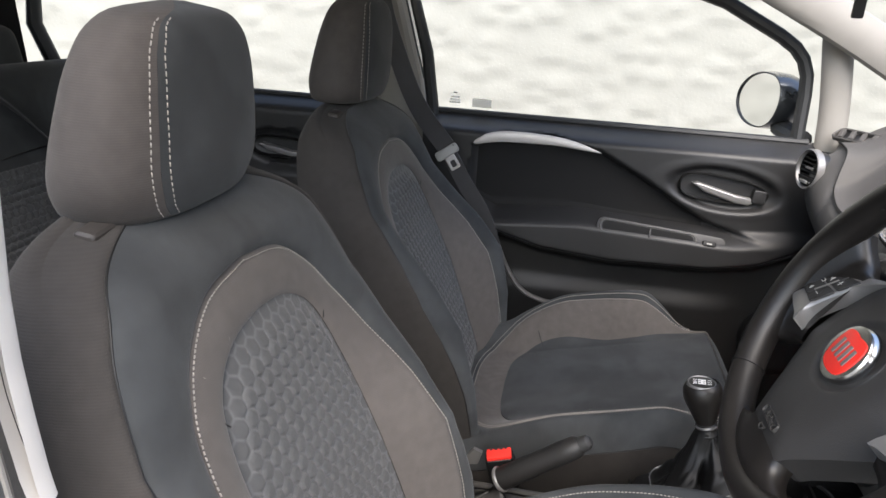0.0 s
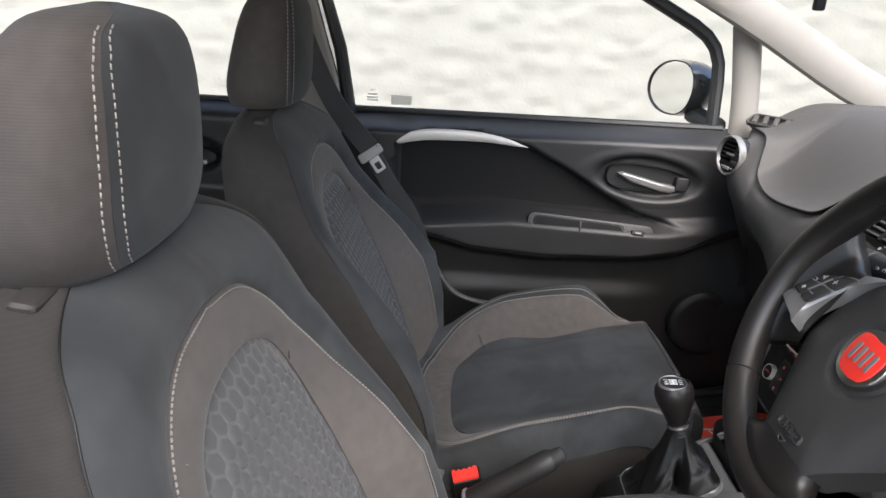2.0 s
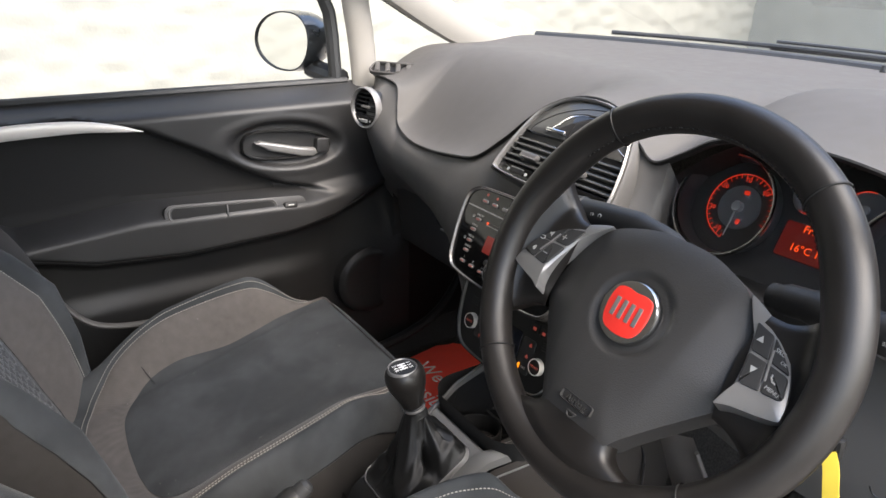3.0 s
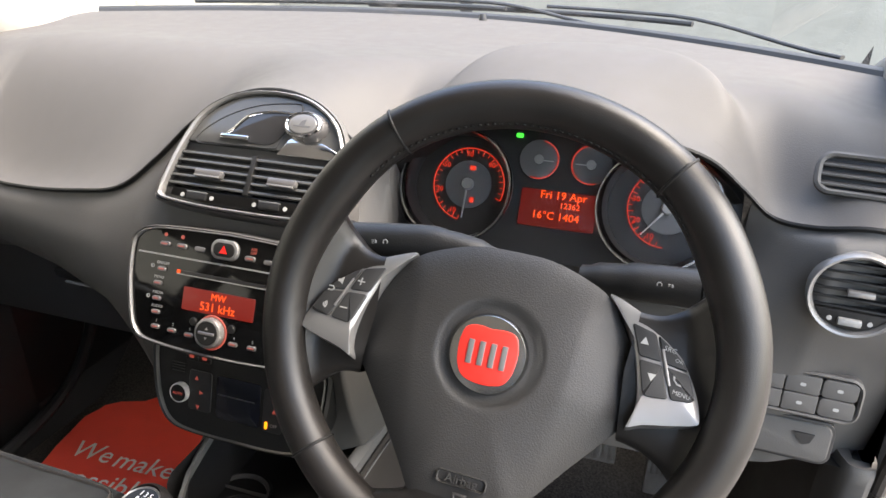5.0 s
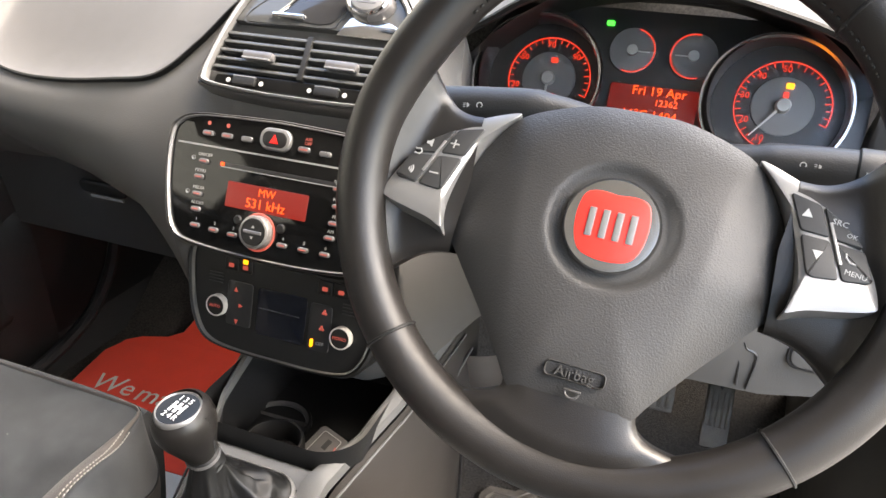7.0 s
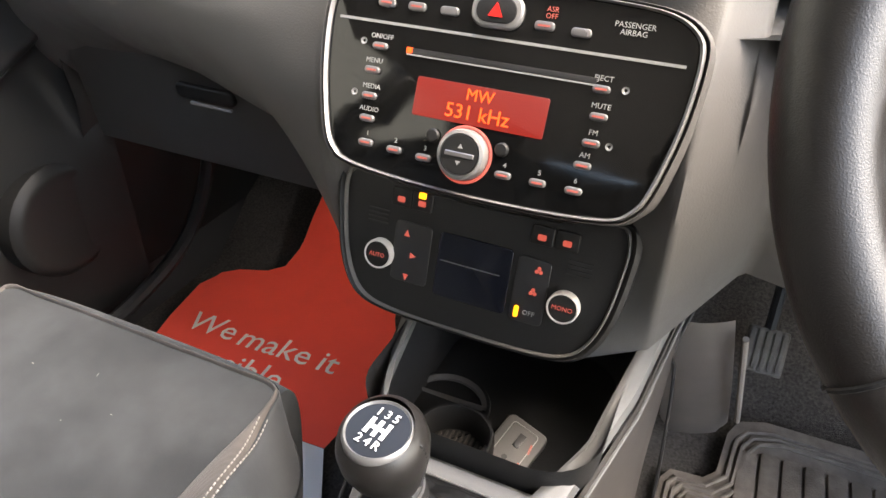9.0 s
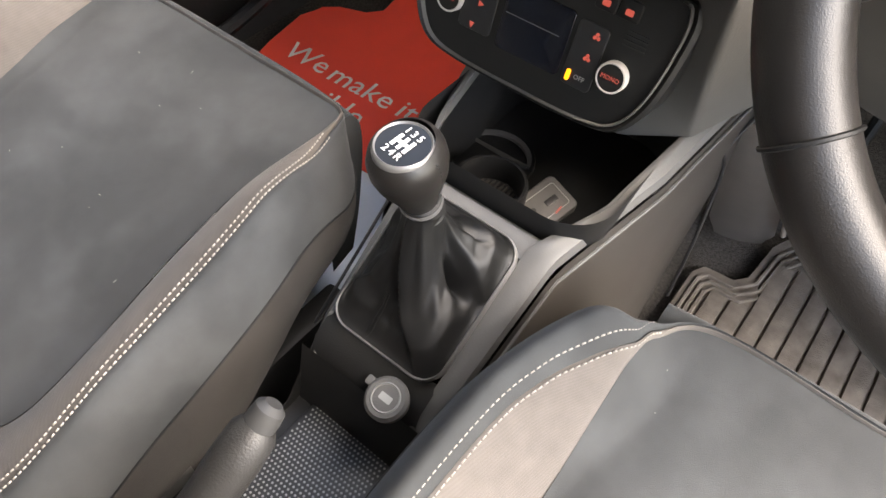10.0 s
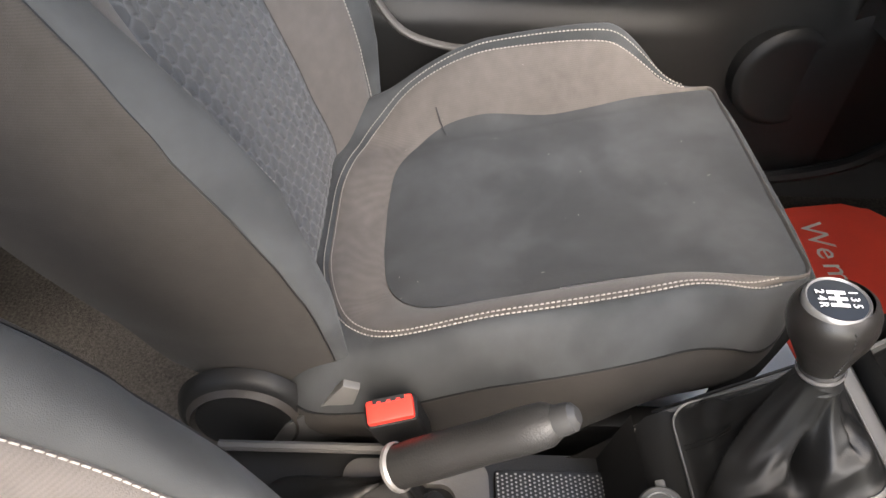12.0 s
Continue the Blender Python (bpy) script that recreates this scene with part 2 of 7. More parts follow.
PANE = glass("clear_glass")
LENS = glass("cluster_lens", gloss=0.12)
LEGEND = surface("pale_legend", (0.30, 0.30, 0.29), 0.6, var=0.03)
LEGENDRED = glow("dim_red_legend", (1.0, 0.13, 0.09), 0.026, (0.26, 0.075, 0.06))

# ---- mesh helpers ----
ORIGIN = {}


def thing(name, at, label, category, group="", kind=""):
    ob = new(name)
    ob.empty_display_size = 0.05
    ob.location = at
    ORIGIN[ob] = Vector(at)
    return tagged(ob, label, category, group, kind)


def part(name, bm, material, parent, label="", sharp=35, kind=""):
    """Links a bmesh, given in world coordinates, as one mesh object under a thing or a part."""
    me = bpy.data.meshes.new(name)
    bmesh.ops.recalc_face_normals(bm, faces=bm.faces)
    bm.to_mesh(me)
    bm.free()
    me.materials.append(material)
    at = ORIGIN.get(parent, Vector((0, 0, 0))) if parent else Vector((0, 0, 0))
    me.transform(Matrix.Translation(-at))
    for p in me.polygons:
        p.use_smooth = True
    if sharp < 180:
        me.set_sharp_from_angle(angle=radians(sharp))
    ob = new(name, me)
    if parent:
        ob.parent = parent
    ORIGIN[ob] = at
    return tagged(ob, label, kind=kind)


def grid(rows, loop_u=False, loop_v=False, bm=None):
    """A sheet through rows of points."""
    bm = bm or bmesh.new()
    vs = [[bm.verts.new(p) for p in r] for r in rows]
    R, C = len(vs), len(vs[0])
    for i in range(R if loop_v else R - 1):
        for j in range(C if loop_u else C - 1):
            q = [vs[i][j], vs[i][(j + 1) % C], vs[(i + 1) % R][(j + 1) % C], vs[(i + 1) % R][j]]
            bm.faces.new(q)
    return bm


def spline(pts, n, closed=False):
    """A smooth line of n points through the given ones."""
    P = [np.array(p, float) for p in pts]
    m = len(P)
    out = []
    spans = m if closed else m - 1
    for k in range(n):
        s = k * spans / (n if closed else n - 1)
        i = min(int(s), spans - 1)
        f = s - i
        if closed:
            a, b, c, d = (P[(i + q) % m] for q in (-1, 0, 1, 2))
        else:
            b, c = P[i], P[i + 1]
            a = P[i - 1] if i > 0 else 2 * b - c
            d = P[i + 2] if i + 2 < m else 2 * c - b
        out.append(0.5 * (2 * b + (c - a) * f + (2 * a - 5 * b + 4 * c - d) * f * f + (3 * b - a - 3 * c + d) * f ** 3))
    return out


def tube(pts, r, seg=10, closed=False, bm=None, flat=1.0, up=(0, 0, 1), caps=True):
    """A round or oval bar along a line; r is one radius or one for each point; flat squeezes it along up."""
    bm = bm or bmesh.new()
    P = [Vector(p) for p in pts]
    n = len(P)
    rings = []
    for i, p in enumerate(P):
        t = (P[(i + 1) % n] - P[i - 1]) if closed else (P[min(i + 1, n - 1)] - P[max(i - 1, 0)])
        t.normalize()
        u = Vector(up)
        side = t.cross(u)
        if side.length < 1e-4:
            side = t.cross(Vector((1, 0, 0)))
        side.normalize()
        u = side.cross(t)
        rr = r[i] if hasattr(r, "__len__") else r
        rings.append([p + side * (rr * math.cos(a)) + u * (rr * flat * math.sin(a)) for a in (2 * math.pi * k / seg for k in range(seg))])
    grid(rings, loop_u=True, loop_v=closed, bm=bm)
    if not closed and caps:
        bm.verts.ensure_lookup_table()
        base = len(bm.verts) - n * seg
        bm.faces.new([bm.verts[base + k] for k in range(seg)])
        bm.faces.new([bm.verts[base + (n - 1) * seg + k] for k in range(seg)])
    return bm


def box(size, m=Matrix(), bevel=0.003, seg=2, bm=None):
    """A box with rounded edges at the pose m."""
    b = bmesh.new()
    bmesh.ops.create_cube(b, size=1)
    bmesh.ops.scale(b, vec=size, verts=b.verts)
    if bevel:
        bmesh.ops.bevel(b, geom=b.edges[:], offset=min(bevel, 0.49 * min(size)), segments=seg, affect="EDGES", profile=0.6)
    b.transform(m)
    return join(bm, b) if bm else b


def join(bm, other):
    me = bpy.data.meshes.new("tmp")
    other.to_mesh(me)
    other.free()
    bm.from_mesh(me)
    bpy.data.meshes.remove(me)
    return bm


def prism(outline, lo, hi, m=Matrix(), bevel=0.0015, bm=None, inner=None):
    """A plate with the given outline between two heights of the pose m, its upper rim rounded."""
    b = bmesh.new()
    n = len(outline)
    O = [Vector((*p[:2], 0)) for p in outline]
    area = sum(O[i].x * O[(i + 1) % n].y - O[(i + 1) % n].x * O[i].y for i in range(n))
    if area < 0:
        O.reverse()
    nor = []
    for i in range(n):
        e1, e2 = (O[i] - O[i - 1]).normalized(), (O[(i + 1) % n] - O[i]).normalized()
        k = Vector((e1.y + e2.y, -e1.x - e2.x, 0))
        nor.append(k.normalized() if k.length > 1e-6 else Vector((0, 0, 0)))
    rows = [[p + Vector((0, 0, lo)) for p in O]]
    if bevel:
        for f in (90, 60, 30, 0):
            a = radians(f)
            rows.append([p - w * (bevel * (1 - math.sin(a))) + Vector((0, 0, hi - bevel * (1 - math.cos(a)))) for p, w in zip(O, nor)])
    else:
        rows.append([p + Vector((0, 0, hi)) for p in O])
    grid(rows, loop_u=True, bm=b)
    b.verts.ensure_lookup_table()
    if not inner:
        b.faces.new([b.verts[len(b.verts) - n + k] for k in range(n)])
        b.faces.new([b.verts[k] for k in range(n)][::-1])
    b.transform(m)
    return join(bm, b) if bm else b


def ring_plate(outer, inner, lo, hi, m=Matrix(), bm=None, rnd=0.0015):
    """A frame between two outlines of equal point count."""
    b = bmesh.new()
    z = lambda P, h: [Vector((*p[:2], h)) for p in P]
    mid = [((a[0] + c[0]) / 2, (a[1] + c[1]) / 2) for a, c in zip(outer, inner)]
    rows = [z(outer, lo), z(outer, hi - rnd), z(mid, hi), z(inner, hi - rnd), z(inner, lo)]
    grid(rows, loop_u=True, bm=b)
    b.transform(m)
    return join(bm, b) if bm else b


def lathe(profile, m=Matrix(), seg=32, bm=None):
    b = bmesh.new()
    rows = [[Vector((r * math.cos(a), r * math.sin(a), z)) for a in (2 * math.pi * k / seg for k in range(seg))] for r, z in profile]
    grid(rows, loop_u=True, bm=b)
    bmesh.ops.remove_doubles(b, verts=b.verts, dist=1e-6)
    b.transform(m)
    return join(bm, b) if bm else b


def rrect(w, h, r, n=6, cx=0.0, cy=0.0):
    """A rounded rectangle as an outline."""
    out = []
    for qx, qy, a0 in ((1, 1, 0), (-1, 1, 90), (-1, -1, 180), (1, -1, 270)):
        for k in range(n + 1):
            a = radians(a0 + 90 * k / n)
            out.append((cx + qx * (w / 2 - r) + r * math.cos(a), cy + qy * (h / 2 - r) + r * math.sin(a)))
    return out


def circle(r, n=32, cx=0.0, cy=0.0):
    return [(cx + r * math.cos(2 * math.pi * k / n), cy + r * math.sin(2 * math.pi * k / n)) for k in range(n)]


def facing(origin, tilt=0.0, yaw=0.0, spin=0.0):
    """The pose of a panel at origin that faces the rear of the car: x across, y up, z out; tilt leans it back."""
    return Matrix.Translation(origin) @ pose(0, 0, 0, 0, 0, yaw) @ pose(0, 0, 0, 90 - tilt) @ pose(0, 0, 0, 0, 0, spin)


def lettering(text, size, m, depth=0.0003, align="CENTER", bm=None, shear=0.0):
    cu = bpy.data.curves.new("lettering", "FONT")
    cu.body, cu.size, cu.extrude, cu.align_x, cu.align_y, cu.shear = text, size, depth, align, "CENTER", shear
    cu.resolution_u = 2
    ob = bpy.data.objects.new("lettering", cu)
    me = bpy.data.meshes.new_from_object(ob)
    b = bmesh.new()
    b.from_mesh(me)
    b.transform(m)
    bpy.data.objects.remove(ob)
    bpy.data.curves.remove(cu)
    bpy.data.meshes.remove(me)
    return join(bm, b) if bm else b


def at(m, x, y, z=0.0):
    return m @ Matrix.Translation((x, y, z))


def sstep(a, b, x):
    f = min(1.0, max(0.0, (x - a) / (b - a)))
    return f * f * (3 - 2 * f)


@functools.lru_cache(maxsize=64)
def curve_table(xs, ys):
    p = np.array(spline(list(zip(xs, ys)), 300))
    return p[:, 0], p[:, 1]


def smooth(x, xs, ys):
    """Like interp, but along a smooth curve through the points."""
    a, b = curve_table(tuple(xs), tuple(ys))
    return float(np.interp(x, a, b))


def interp(x, xs, ys):
    return float(np.interp(x, xs, ys))


def stitches(pts, normals, length=0.0036, gap=0.0013, w=0.0008, bm=None):
    """Short threads laid end to end along a line on a surface."""
    bm = bm or bmesh.new()
    P = [Vector(p) for p in pts]
    s = 0.0
    for i in range(len(P) - 1):
        seglen = (P[i + 1] - P[i]).length
        while s < seglen and seglen > 1e-6:
            d = (P[i + 1] - P[i]) / seglen
            a = P[i] + d * s
            n = Vector(normals[i]).normalized()
            c = d.cross(n).normalized()
            q = [a - c * w / 2, a + c * w / 2, a + d * length + c * w / 2, a + d * length - c * w / 2]
            lo = [bm.verts.new(v - n * 0.0008) for v in q]
            mid = [bm.verts.new(v + (a + d * length / 2 - v) * 0.25 + n * 0.0006) for v in q]
            for k in range(4):
                bm.faces.new((lo[k], lo[(k + 1) % 4], mid[(k + 1) % 4], mid[k]))
            bm.faces.new(mid)
            s += length + gap
        s -= seglen
    return bm

# ---- setting ----
def plain(name, bm, material, label, category, sharp=35, group=""):
    ob = part(name, bm, material, None, "", sharp)
    return tagged(ob, label, category, group, "structure")


b = bmesh.new()
bmesh.ops.create_grid(b, x_segments=2, y_segments=2, size=60)
plain("ground", b, BOUNCEGROUND, "pale ground under the parked car, lightened to bounce light inside", "ground")


def roughcast(name, a, c, height, label, step=0.021):
    """A garden wall rendered in thick hand-thrown scallops between two plan points."""
    A, C = Vector((*a, 0)), Vector((*c, 0))
    L = (C - A).length
    d = (C - A) / L
    n = Vector((d.y, -d.x, 0))
    nx, nz = int(L / step), int(height / step)
    rows = []
    for j in range(nz + 1):
        row = []
        for i in range(nx + 1):
            x, z = i * L / nx, j * height / nz
            p = Vector((x * 6.0 + 0.5 * noise.noise(Vector((x * 2, z * 2, 5))), z * 8.5, a[0]))
            f, q = noise.voronoi(p)
            lip = sstep(-0.14, 0.0, p.y - q[0].y) * sstep(0.55, 0.2, abs(p.x - q[0].x))
            lump = 0.009 * lip * max(0.0, 1 - 1.2 * f[0]) ** 0.6 + 0.012 * noise.noise(Vector((x * 1.3, z * 1.3, 3)))
            lump += 0.003 * noise.noise(Vector((x * 9, z * 9, 1)))
            row.append(A + d * x + n * lump + Vector((0, 0, z)))
        rows.append(row)
    b = grid(rows)
    back = [[A - n * 0.2, C - n * 0.2], [A - n * 0.2 + Vector((0, 0, height)), C - n * 0.2 + Vector((0, 0, height))]]
    grid(back, bm=b)
    return plain(name, b, WALLMAT, label, "wall", 180)


roughcast("wall_west", (-2.6, -5.5), (-2.6, 5.0), 3.2, "cream roughcast garden wall beside the car")
roughcast("wall_north", (-2.6, 4.6), (6.0, 4.6), 3.0, "cream roughcast wall ahead of the car", 0.07)

# cabin shell: floor pan, tunnel, bulkhead, roof, sides
b = bmesh.new()
prof = [(-1.9, 0.62), (-1.25, 0.60), (-1.18, 0.50), (-1.10, 0.28), (-0.4, 0.27), (0.45, 0.27), (0.60, 0.29), (0.80, 0.42), (0.92, 0.62), (0.95, 1.0)]
line = spline(prof, 50)
xs = [-0.74, -0.72, -0.4, -0.12, -0.085, -0.06, 0.04, 0.14, 0.165, 0.20, 0.45, 0.72, 0.74]
rows = []
for y, z in line:
    row = []
    for x in xs:
        up = 0.16 * (1 - sstep(0.05, 0.10, abs(x - 0.04))) * sstep(0.95, 0.5, y) * sstep(-1.3, -1.0, y)
        row.append((x, y, z + up + (0.05 if abs(x) > 0.73 else 0)))
    rows.append(row)
plain("floor", grid(rows), CARPET, "charcoal carpet on the car's floor and footwells", "floor")

roof = []
for i in range(25):
    y = -1.95 + 2.05 * i / 24
    zt = 1.455 - 0.05 * ((y + 0.75) / 1.0) ** 2
    roof.append([(x, y, zt - (0.16 if x < 0 else 0.05) * abs(x / 0.66) ** 3.0) for x in np.linspace(-0.66, 0.60, 21)])
b = grid(roof)
bmesh.ops.solidify(b, geom=b.faces[:], thickness=-0.03)
plain("ceiling", b, CREAM, "cream cloth headliner under the car roof", "ceiling")

# passenger-side shell above and behind the doors, sill, and rear end
def side_bar(name, pts, r, flat, material, label, up=(1, 0, 0)):
    return plain(name, tube(spline(pts, 16), r, 12, flat=flat, up=up), material, label, "trim")


side_bar("trim_rail", [(-0.665, 0.10, 1.33), (-0.67, -0.3, 1.36), (-0.67, -0.9, 1.36), (-0.64, -1.75, 1.30)], 0.05, 0.5, CREAM, "cream roof rail trim above the side windows")
for sx, nm in ((-1, "passenger"), (1, "driver")):
    pts = [(sx * 0.715, 0.80, 0.99), (sx * 0.700, 0.55, 1.085), (sx * 0.675, 0.30, 1.215), (sx * 0.64, 0.02, 1.345), (sx * 0.60, -0.15, 1.40)]
    side_bar("trim_a_pillar", pts, 0.042, 0.45, CREAM, "cream plastic trim on the windscreen pillar, " + nm + " side")
    pts = [(sx * 0.775, 0.82, 0.97), (sx * 0.765, 0.55, 1.085), (sx * 0.745, 0.30, 1.215), (sx * 0.71, 0.02, 1.345), (sx * 0.66, -0.15, 1.41)]
    side_bar("trim_pillar_outer", pts, 0.03, 0.8, BODY, "dark painted windscreen pillar, " + nm + " side")
    # upright behind the quarter window
    pts = [(sx * 0.735, 0.335, 0.92), (sx * 0.738, 0.325, 1.05), (sx * 0.725, 0.295, 1.20)]
    side_bar("trim_quarter_post", pts, 0.020, 1.6, CREAM, "cream upright trim beside the quarter window, " + nm + " side", (0, 1, 0))

# b-pillars
for sx, nm in ((-1, "passenger"), (1, "driver")):
    rows = []
    for k in range(14):
        z = 0.30 + 1.06 * k / 13
        x = sx * interp(z, [0.3, 0.8, 1.0, 1.36], [0.735, 0.735, 0.72, 0.655])
        yc = interp(z, [0.3, 1.0, 1.36], [-0.635, -0.655, -0.735])
        w = interp(z, [0.3, 0.9, 1.1, 1.36], [0.085, 0.06, 0.05, 0.045])
        if sx > 0:
            x, w, yc = 0.668, 0.040, interp(z, [0.3, 0.93, 1.05, 1.36], [-0.585, -0.590, -0.602, -0.580])
        deep = 0.05 if sx < 0 else 0.020
        rows.append([(x + sx * deep, yc + w, z), (x + sx * 0.01, yc + w, z), (x, yc + w * 0.8, z), (x - sx * 0.006, yc, z), (x, yc - w * 0.8, z), (x + sx * 0.01, yc - w, z), (x + sx * deep, yc - w, z)])
    plain("trim_b_pillar", grid(rows), CREAM if sx < 0 else DOORSKIN, "plastic door pillar trim, " + nm + " side", "trim")
    rows2 = [[(p[0] + sx * (0.06 if sx < 0 else 0.024), p[1] + (0.0 if sx < 0 else 0.004), p[2]) for p in r] for r in rows]
    plain("trim_b_pillar_outer", grid(rows2), BODY, "dark outer door pillar, " + nm + " side", "trim")

# edge of the driver's door pillar with sunlight in its colour, its rubber seal and the body beyond
def pillar_edge(z):
    return interp(z, [0.88, 0.93, 0.95, 0.985, 1.02, 1.06, 1.11, 1.17, 1.20, 1.36], [-0.492, -0.506, -0.510, -0.514, -0.517, -0.5175, -0.5145, -0.509, -0.506, -0.492])


def seal_edge(z):
    return interp(z, [0.86, 0.90, 0.93, 0.95, 0.986, 1.02, 1.054, 1.086, 1.116, 1.17, 1.20, 1.36], [-0.455, -0.485, -0.504, -0.511, -0.515, -0.518, -0.5165, -0.514, -0.511, -0.503, -0.498, -0.475])


rows, seal, line, skin = [], [], [], []
for z in np.linspace(0.86, 1.36, 60):
    e, o = pillar_edge(z), seal_edge(z)
    w = interp(z, [0.86, 0.93, 0.945, 0.97, 1.0, 1.04, 1.11, 1.17, 1.20, 1.36], [0.003, 0.003, 0.008, 0.013, 0.0155, 0.0145, 0.0085, 0.0045, 0.0035, 0.003])
    if z > 0.93:
        rows.append([(0.674, e, z), (0.664, e - 0.0004, z), (0.6605, e - 0.002, z), (0.660, e - 0.5 * w, z), (0.6615, e - w, z), (0.676, e - w - 0.001, z)])
    seal.append([(0.6625, e - w + 0.0006, z), (0.6640, e - w - 0.006, z), (0.672, 0.5 * (e - w + o) - 0.006, z), (0.684, o - 0.0035, z), (0.690, o, z), (0.6905, o + 0.004, z)])
    line.append((0.6915, o + 0.0012, z))
    skin.append([(0.692, o + 0.001, z), (0.705, o + 0.004, z), (0.735, o + 0.012, z), (0.79, o - 0.02, z)])
plain("trim_b_pillar_edge", grid(rows), CREAMLIT, "cream edge trim of the driver's door pillar, coloured as if sunlit", "trim")
plain("trim_b_pillar_seal", grid(seal), DASHLOW, "grey rubber seal of the driver's door pillar", "trim")
plain("trim_b_pillar_piping", tube(line, 0.0018, 6), CREAM, "pale piping along the door pillar seal", "trim")
plain("trim_b_pillar_skin", grid(skin), CONSOLE, "grey body flank of the driver's door pillar", "trim")

# windscreen and scuttle
def screen_base(x):
    """How far ahead the foot of the windscreen lies at x."""
    return 0.995 - (0.70 if x > -0.05 else 0.50) * (x + 0.05) ** 2


ws = [(1.03, 1.035), (0.62, 1.175), (0.25, 1.315), (0.02, 1.415)]
rows = [[(x, y - 0.06 * (x / 0.66) ** 2, z) for x in np.linspace(-0.70 + 0.14 * i / 3, 0.70 - 0.14 * i / 3, 13)] for i, (y, z) in enumerate(ws)]
b = grid(rows)
bmesh.ops.solidify(b, geom=b.faces[:], thickness=0.004)
g = plain("window_1", b, PANE, "clear curved windscreen glass", "window")
g.visible_shadow = False
pts = [(x, screen_base(x) + 0.018, 1.055) for x in np.linspace(-0.70, 0.70, 21)]
plain("trim_scuttle", tube(pts, 0.014, 8, flat=0.7), RUBBER, "black rubber scuttle strip along the windscreen base", "trim")
rows = [[(x, y, z - 0.05 * (x / 0.7) ** 2) for x in np.linspace(-0.75, 0.75, 15)] for y, z in spline([(1.05, 0.94), (1.15, 0.935), (1.45, 0.89), (1.80, 0.76), (1.90, 0.5)], 14)]
plain("trim_bonnet", grid(rows), BODY, "dark painted bonnet outside the windscreen", "bonnet")
wiper = thing("windscreen_wiper", (0.1, 0.90, 1.0), "black windscreen wiper resting at the base of the glass", "wiper")
part("blade", tube([(x, screen_base(x) + 0.045, 1.072) for x in np.linspace(-0.55, 0.10, 14)], 0.005, 8), RUBBER, wiper)
part("arm", tube([(x, screen_base(x) + 0.070, 1.080 - 0.03 * sstep(0.05, 0.35, x)) for x in np.linspace(-0.20, 0.35, 14)], 0.006, 8, flat=0.6), RUBBER, wiper)
copy_thing(wiper, Matrix.Translation((0.42, 0.84, 0.996)) @ pose(0, 0, 0, 0, 0, -16))
b = lathe([(0.0, 0.012), (0.006, 0.012), (0.008, 0.0)], Matrix.Translation((0.07, screen_base(0.07) - 0.02, 1.056)), 12)
nub = thing("washer_nozzle", (0.05, 0.80, 1.028), "small black washer nozzle at the windscreen base", "nozzle")
part("nozzle", b, RUBBER, nub)

# drain pipe on the wall ahead
pipe = thing("drainpipe", (-1.05, 4.5, 0), "dark grey plastic drainpipe fixed to the wall", "drainpipe")
part("pipe", tube([(-1.05, 4.5, 0.0), (-1.05, 4.5, 2.9)], 0.045, 14), RUBBER, pipe)
for z in (0.6, 1.7, 2.6):
    part("bracket", lathe([(0.047, -0.03), (0.055, -0.03), (0.055, 0.03), (0.047, 0.03)], Matrix.Translation((-1.05, 4.5, z)), 14), RUBBER, pipe)

# ---- passenger door ----
DOORX = -0.668
UPPER = ([-0.60, -0.48, -0.46, -0.40, -0.28, -0.17, -0.07, 0.02, 0.10, 0.20, 0.35], [0.80, 0.80, 0.905, 0.940, 0.943, 0.918, 0.868, 0.815, 0.775, 0.75, 0.74])
ARMTOP = ([-0.60, -0.46, -0.40, -0.20, 0.15, 0.25, 0.38], [0.78, 0.765, 0.735, 0.752, 0.735, 0.745, 0.76])
ARMLOW = ([-0.60, -0.42, -0.28, -0.12, 0.10, 0.21, 0.30, 0.38], [0.74, 0.705, 0.668, 0.655, 0.662, 0.680, 0.725, 0.76])


def door_x(y, z):
    """How far the passenger door's skin stands into the cabin."""
    up, arm, low = interp(y, *UPPER), interp(y, *ARMTOP), interp(y, *ARMLOW)
    x = DOORX
    x -= 0.075 * sstep(0.925, 0.968, z) ** 1.5                     # shoulder rolls out to the glass
    rec = sstep(up + 0.004, up - 0.010, z) * sstep(arm - 0.012, arm + 0.035, z) * sstep(-0.475, -0.455, y)
    x -= 0.030 * rec
    out = sstep(low - 0.004, low + 0.022, z) * sstep(arm + 0.03, arm - 0.006, z) * sstep(-0.52, -0.40, y)
    x += 0.042 * out * (1 - 0.6 * sstep(0.10, 0.34, y))
    x -= 0.028 * sstep(low + 0.006, low - 0.02, z)
    dx, dz = (y - 0.115) / 0.125, (z - 0.856 + 0.08 * (y - 0.115)) / 0.052
    r = math.hypot(dx, dz)
    x -= 0.015 * sstep(1.02, 0.80, r)                              # handle dish
    x += 0.0015 * sstep(1.35, 1.12, r) * sstep(0.95, 1.08, r)
    if z < 0.60:
        x += 0.014 * sstep(0.60, 0.55, z) * sstep(-0.45, -0.38, y) * sstep(0.24, 0.10, y)   # pocket
    x += 0.05 * sstep(0.20, 0.40, y) * sstep(0.80, 0.55, z)
    return x


door = thing("door_1", (-0.70, -0.15, 0.30), "closed passenger door with charcoal vinyl trim and silver strip", "door", kind="structure")
ys = np.linspace(-0.585, 0.40, 150)
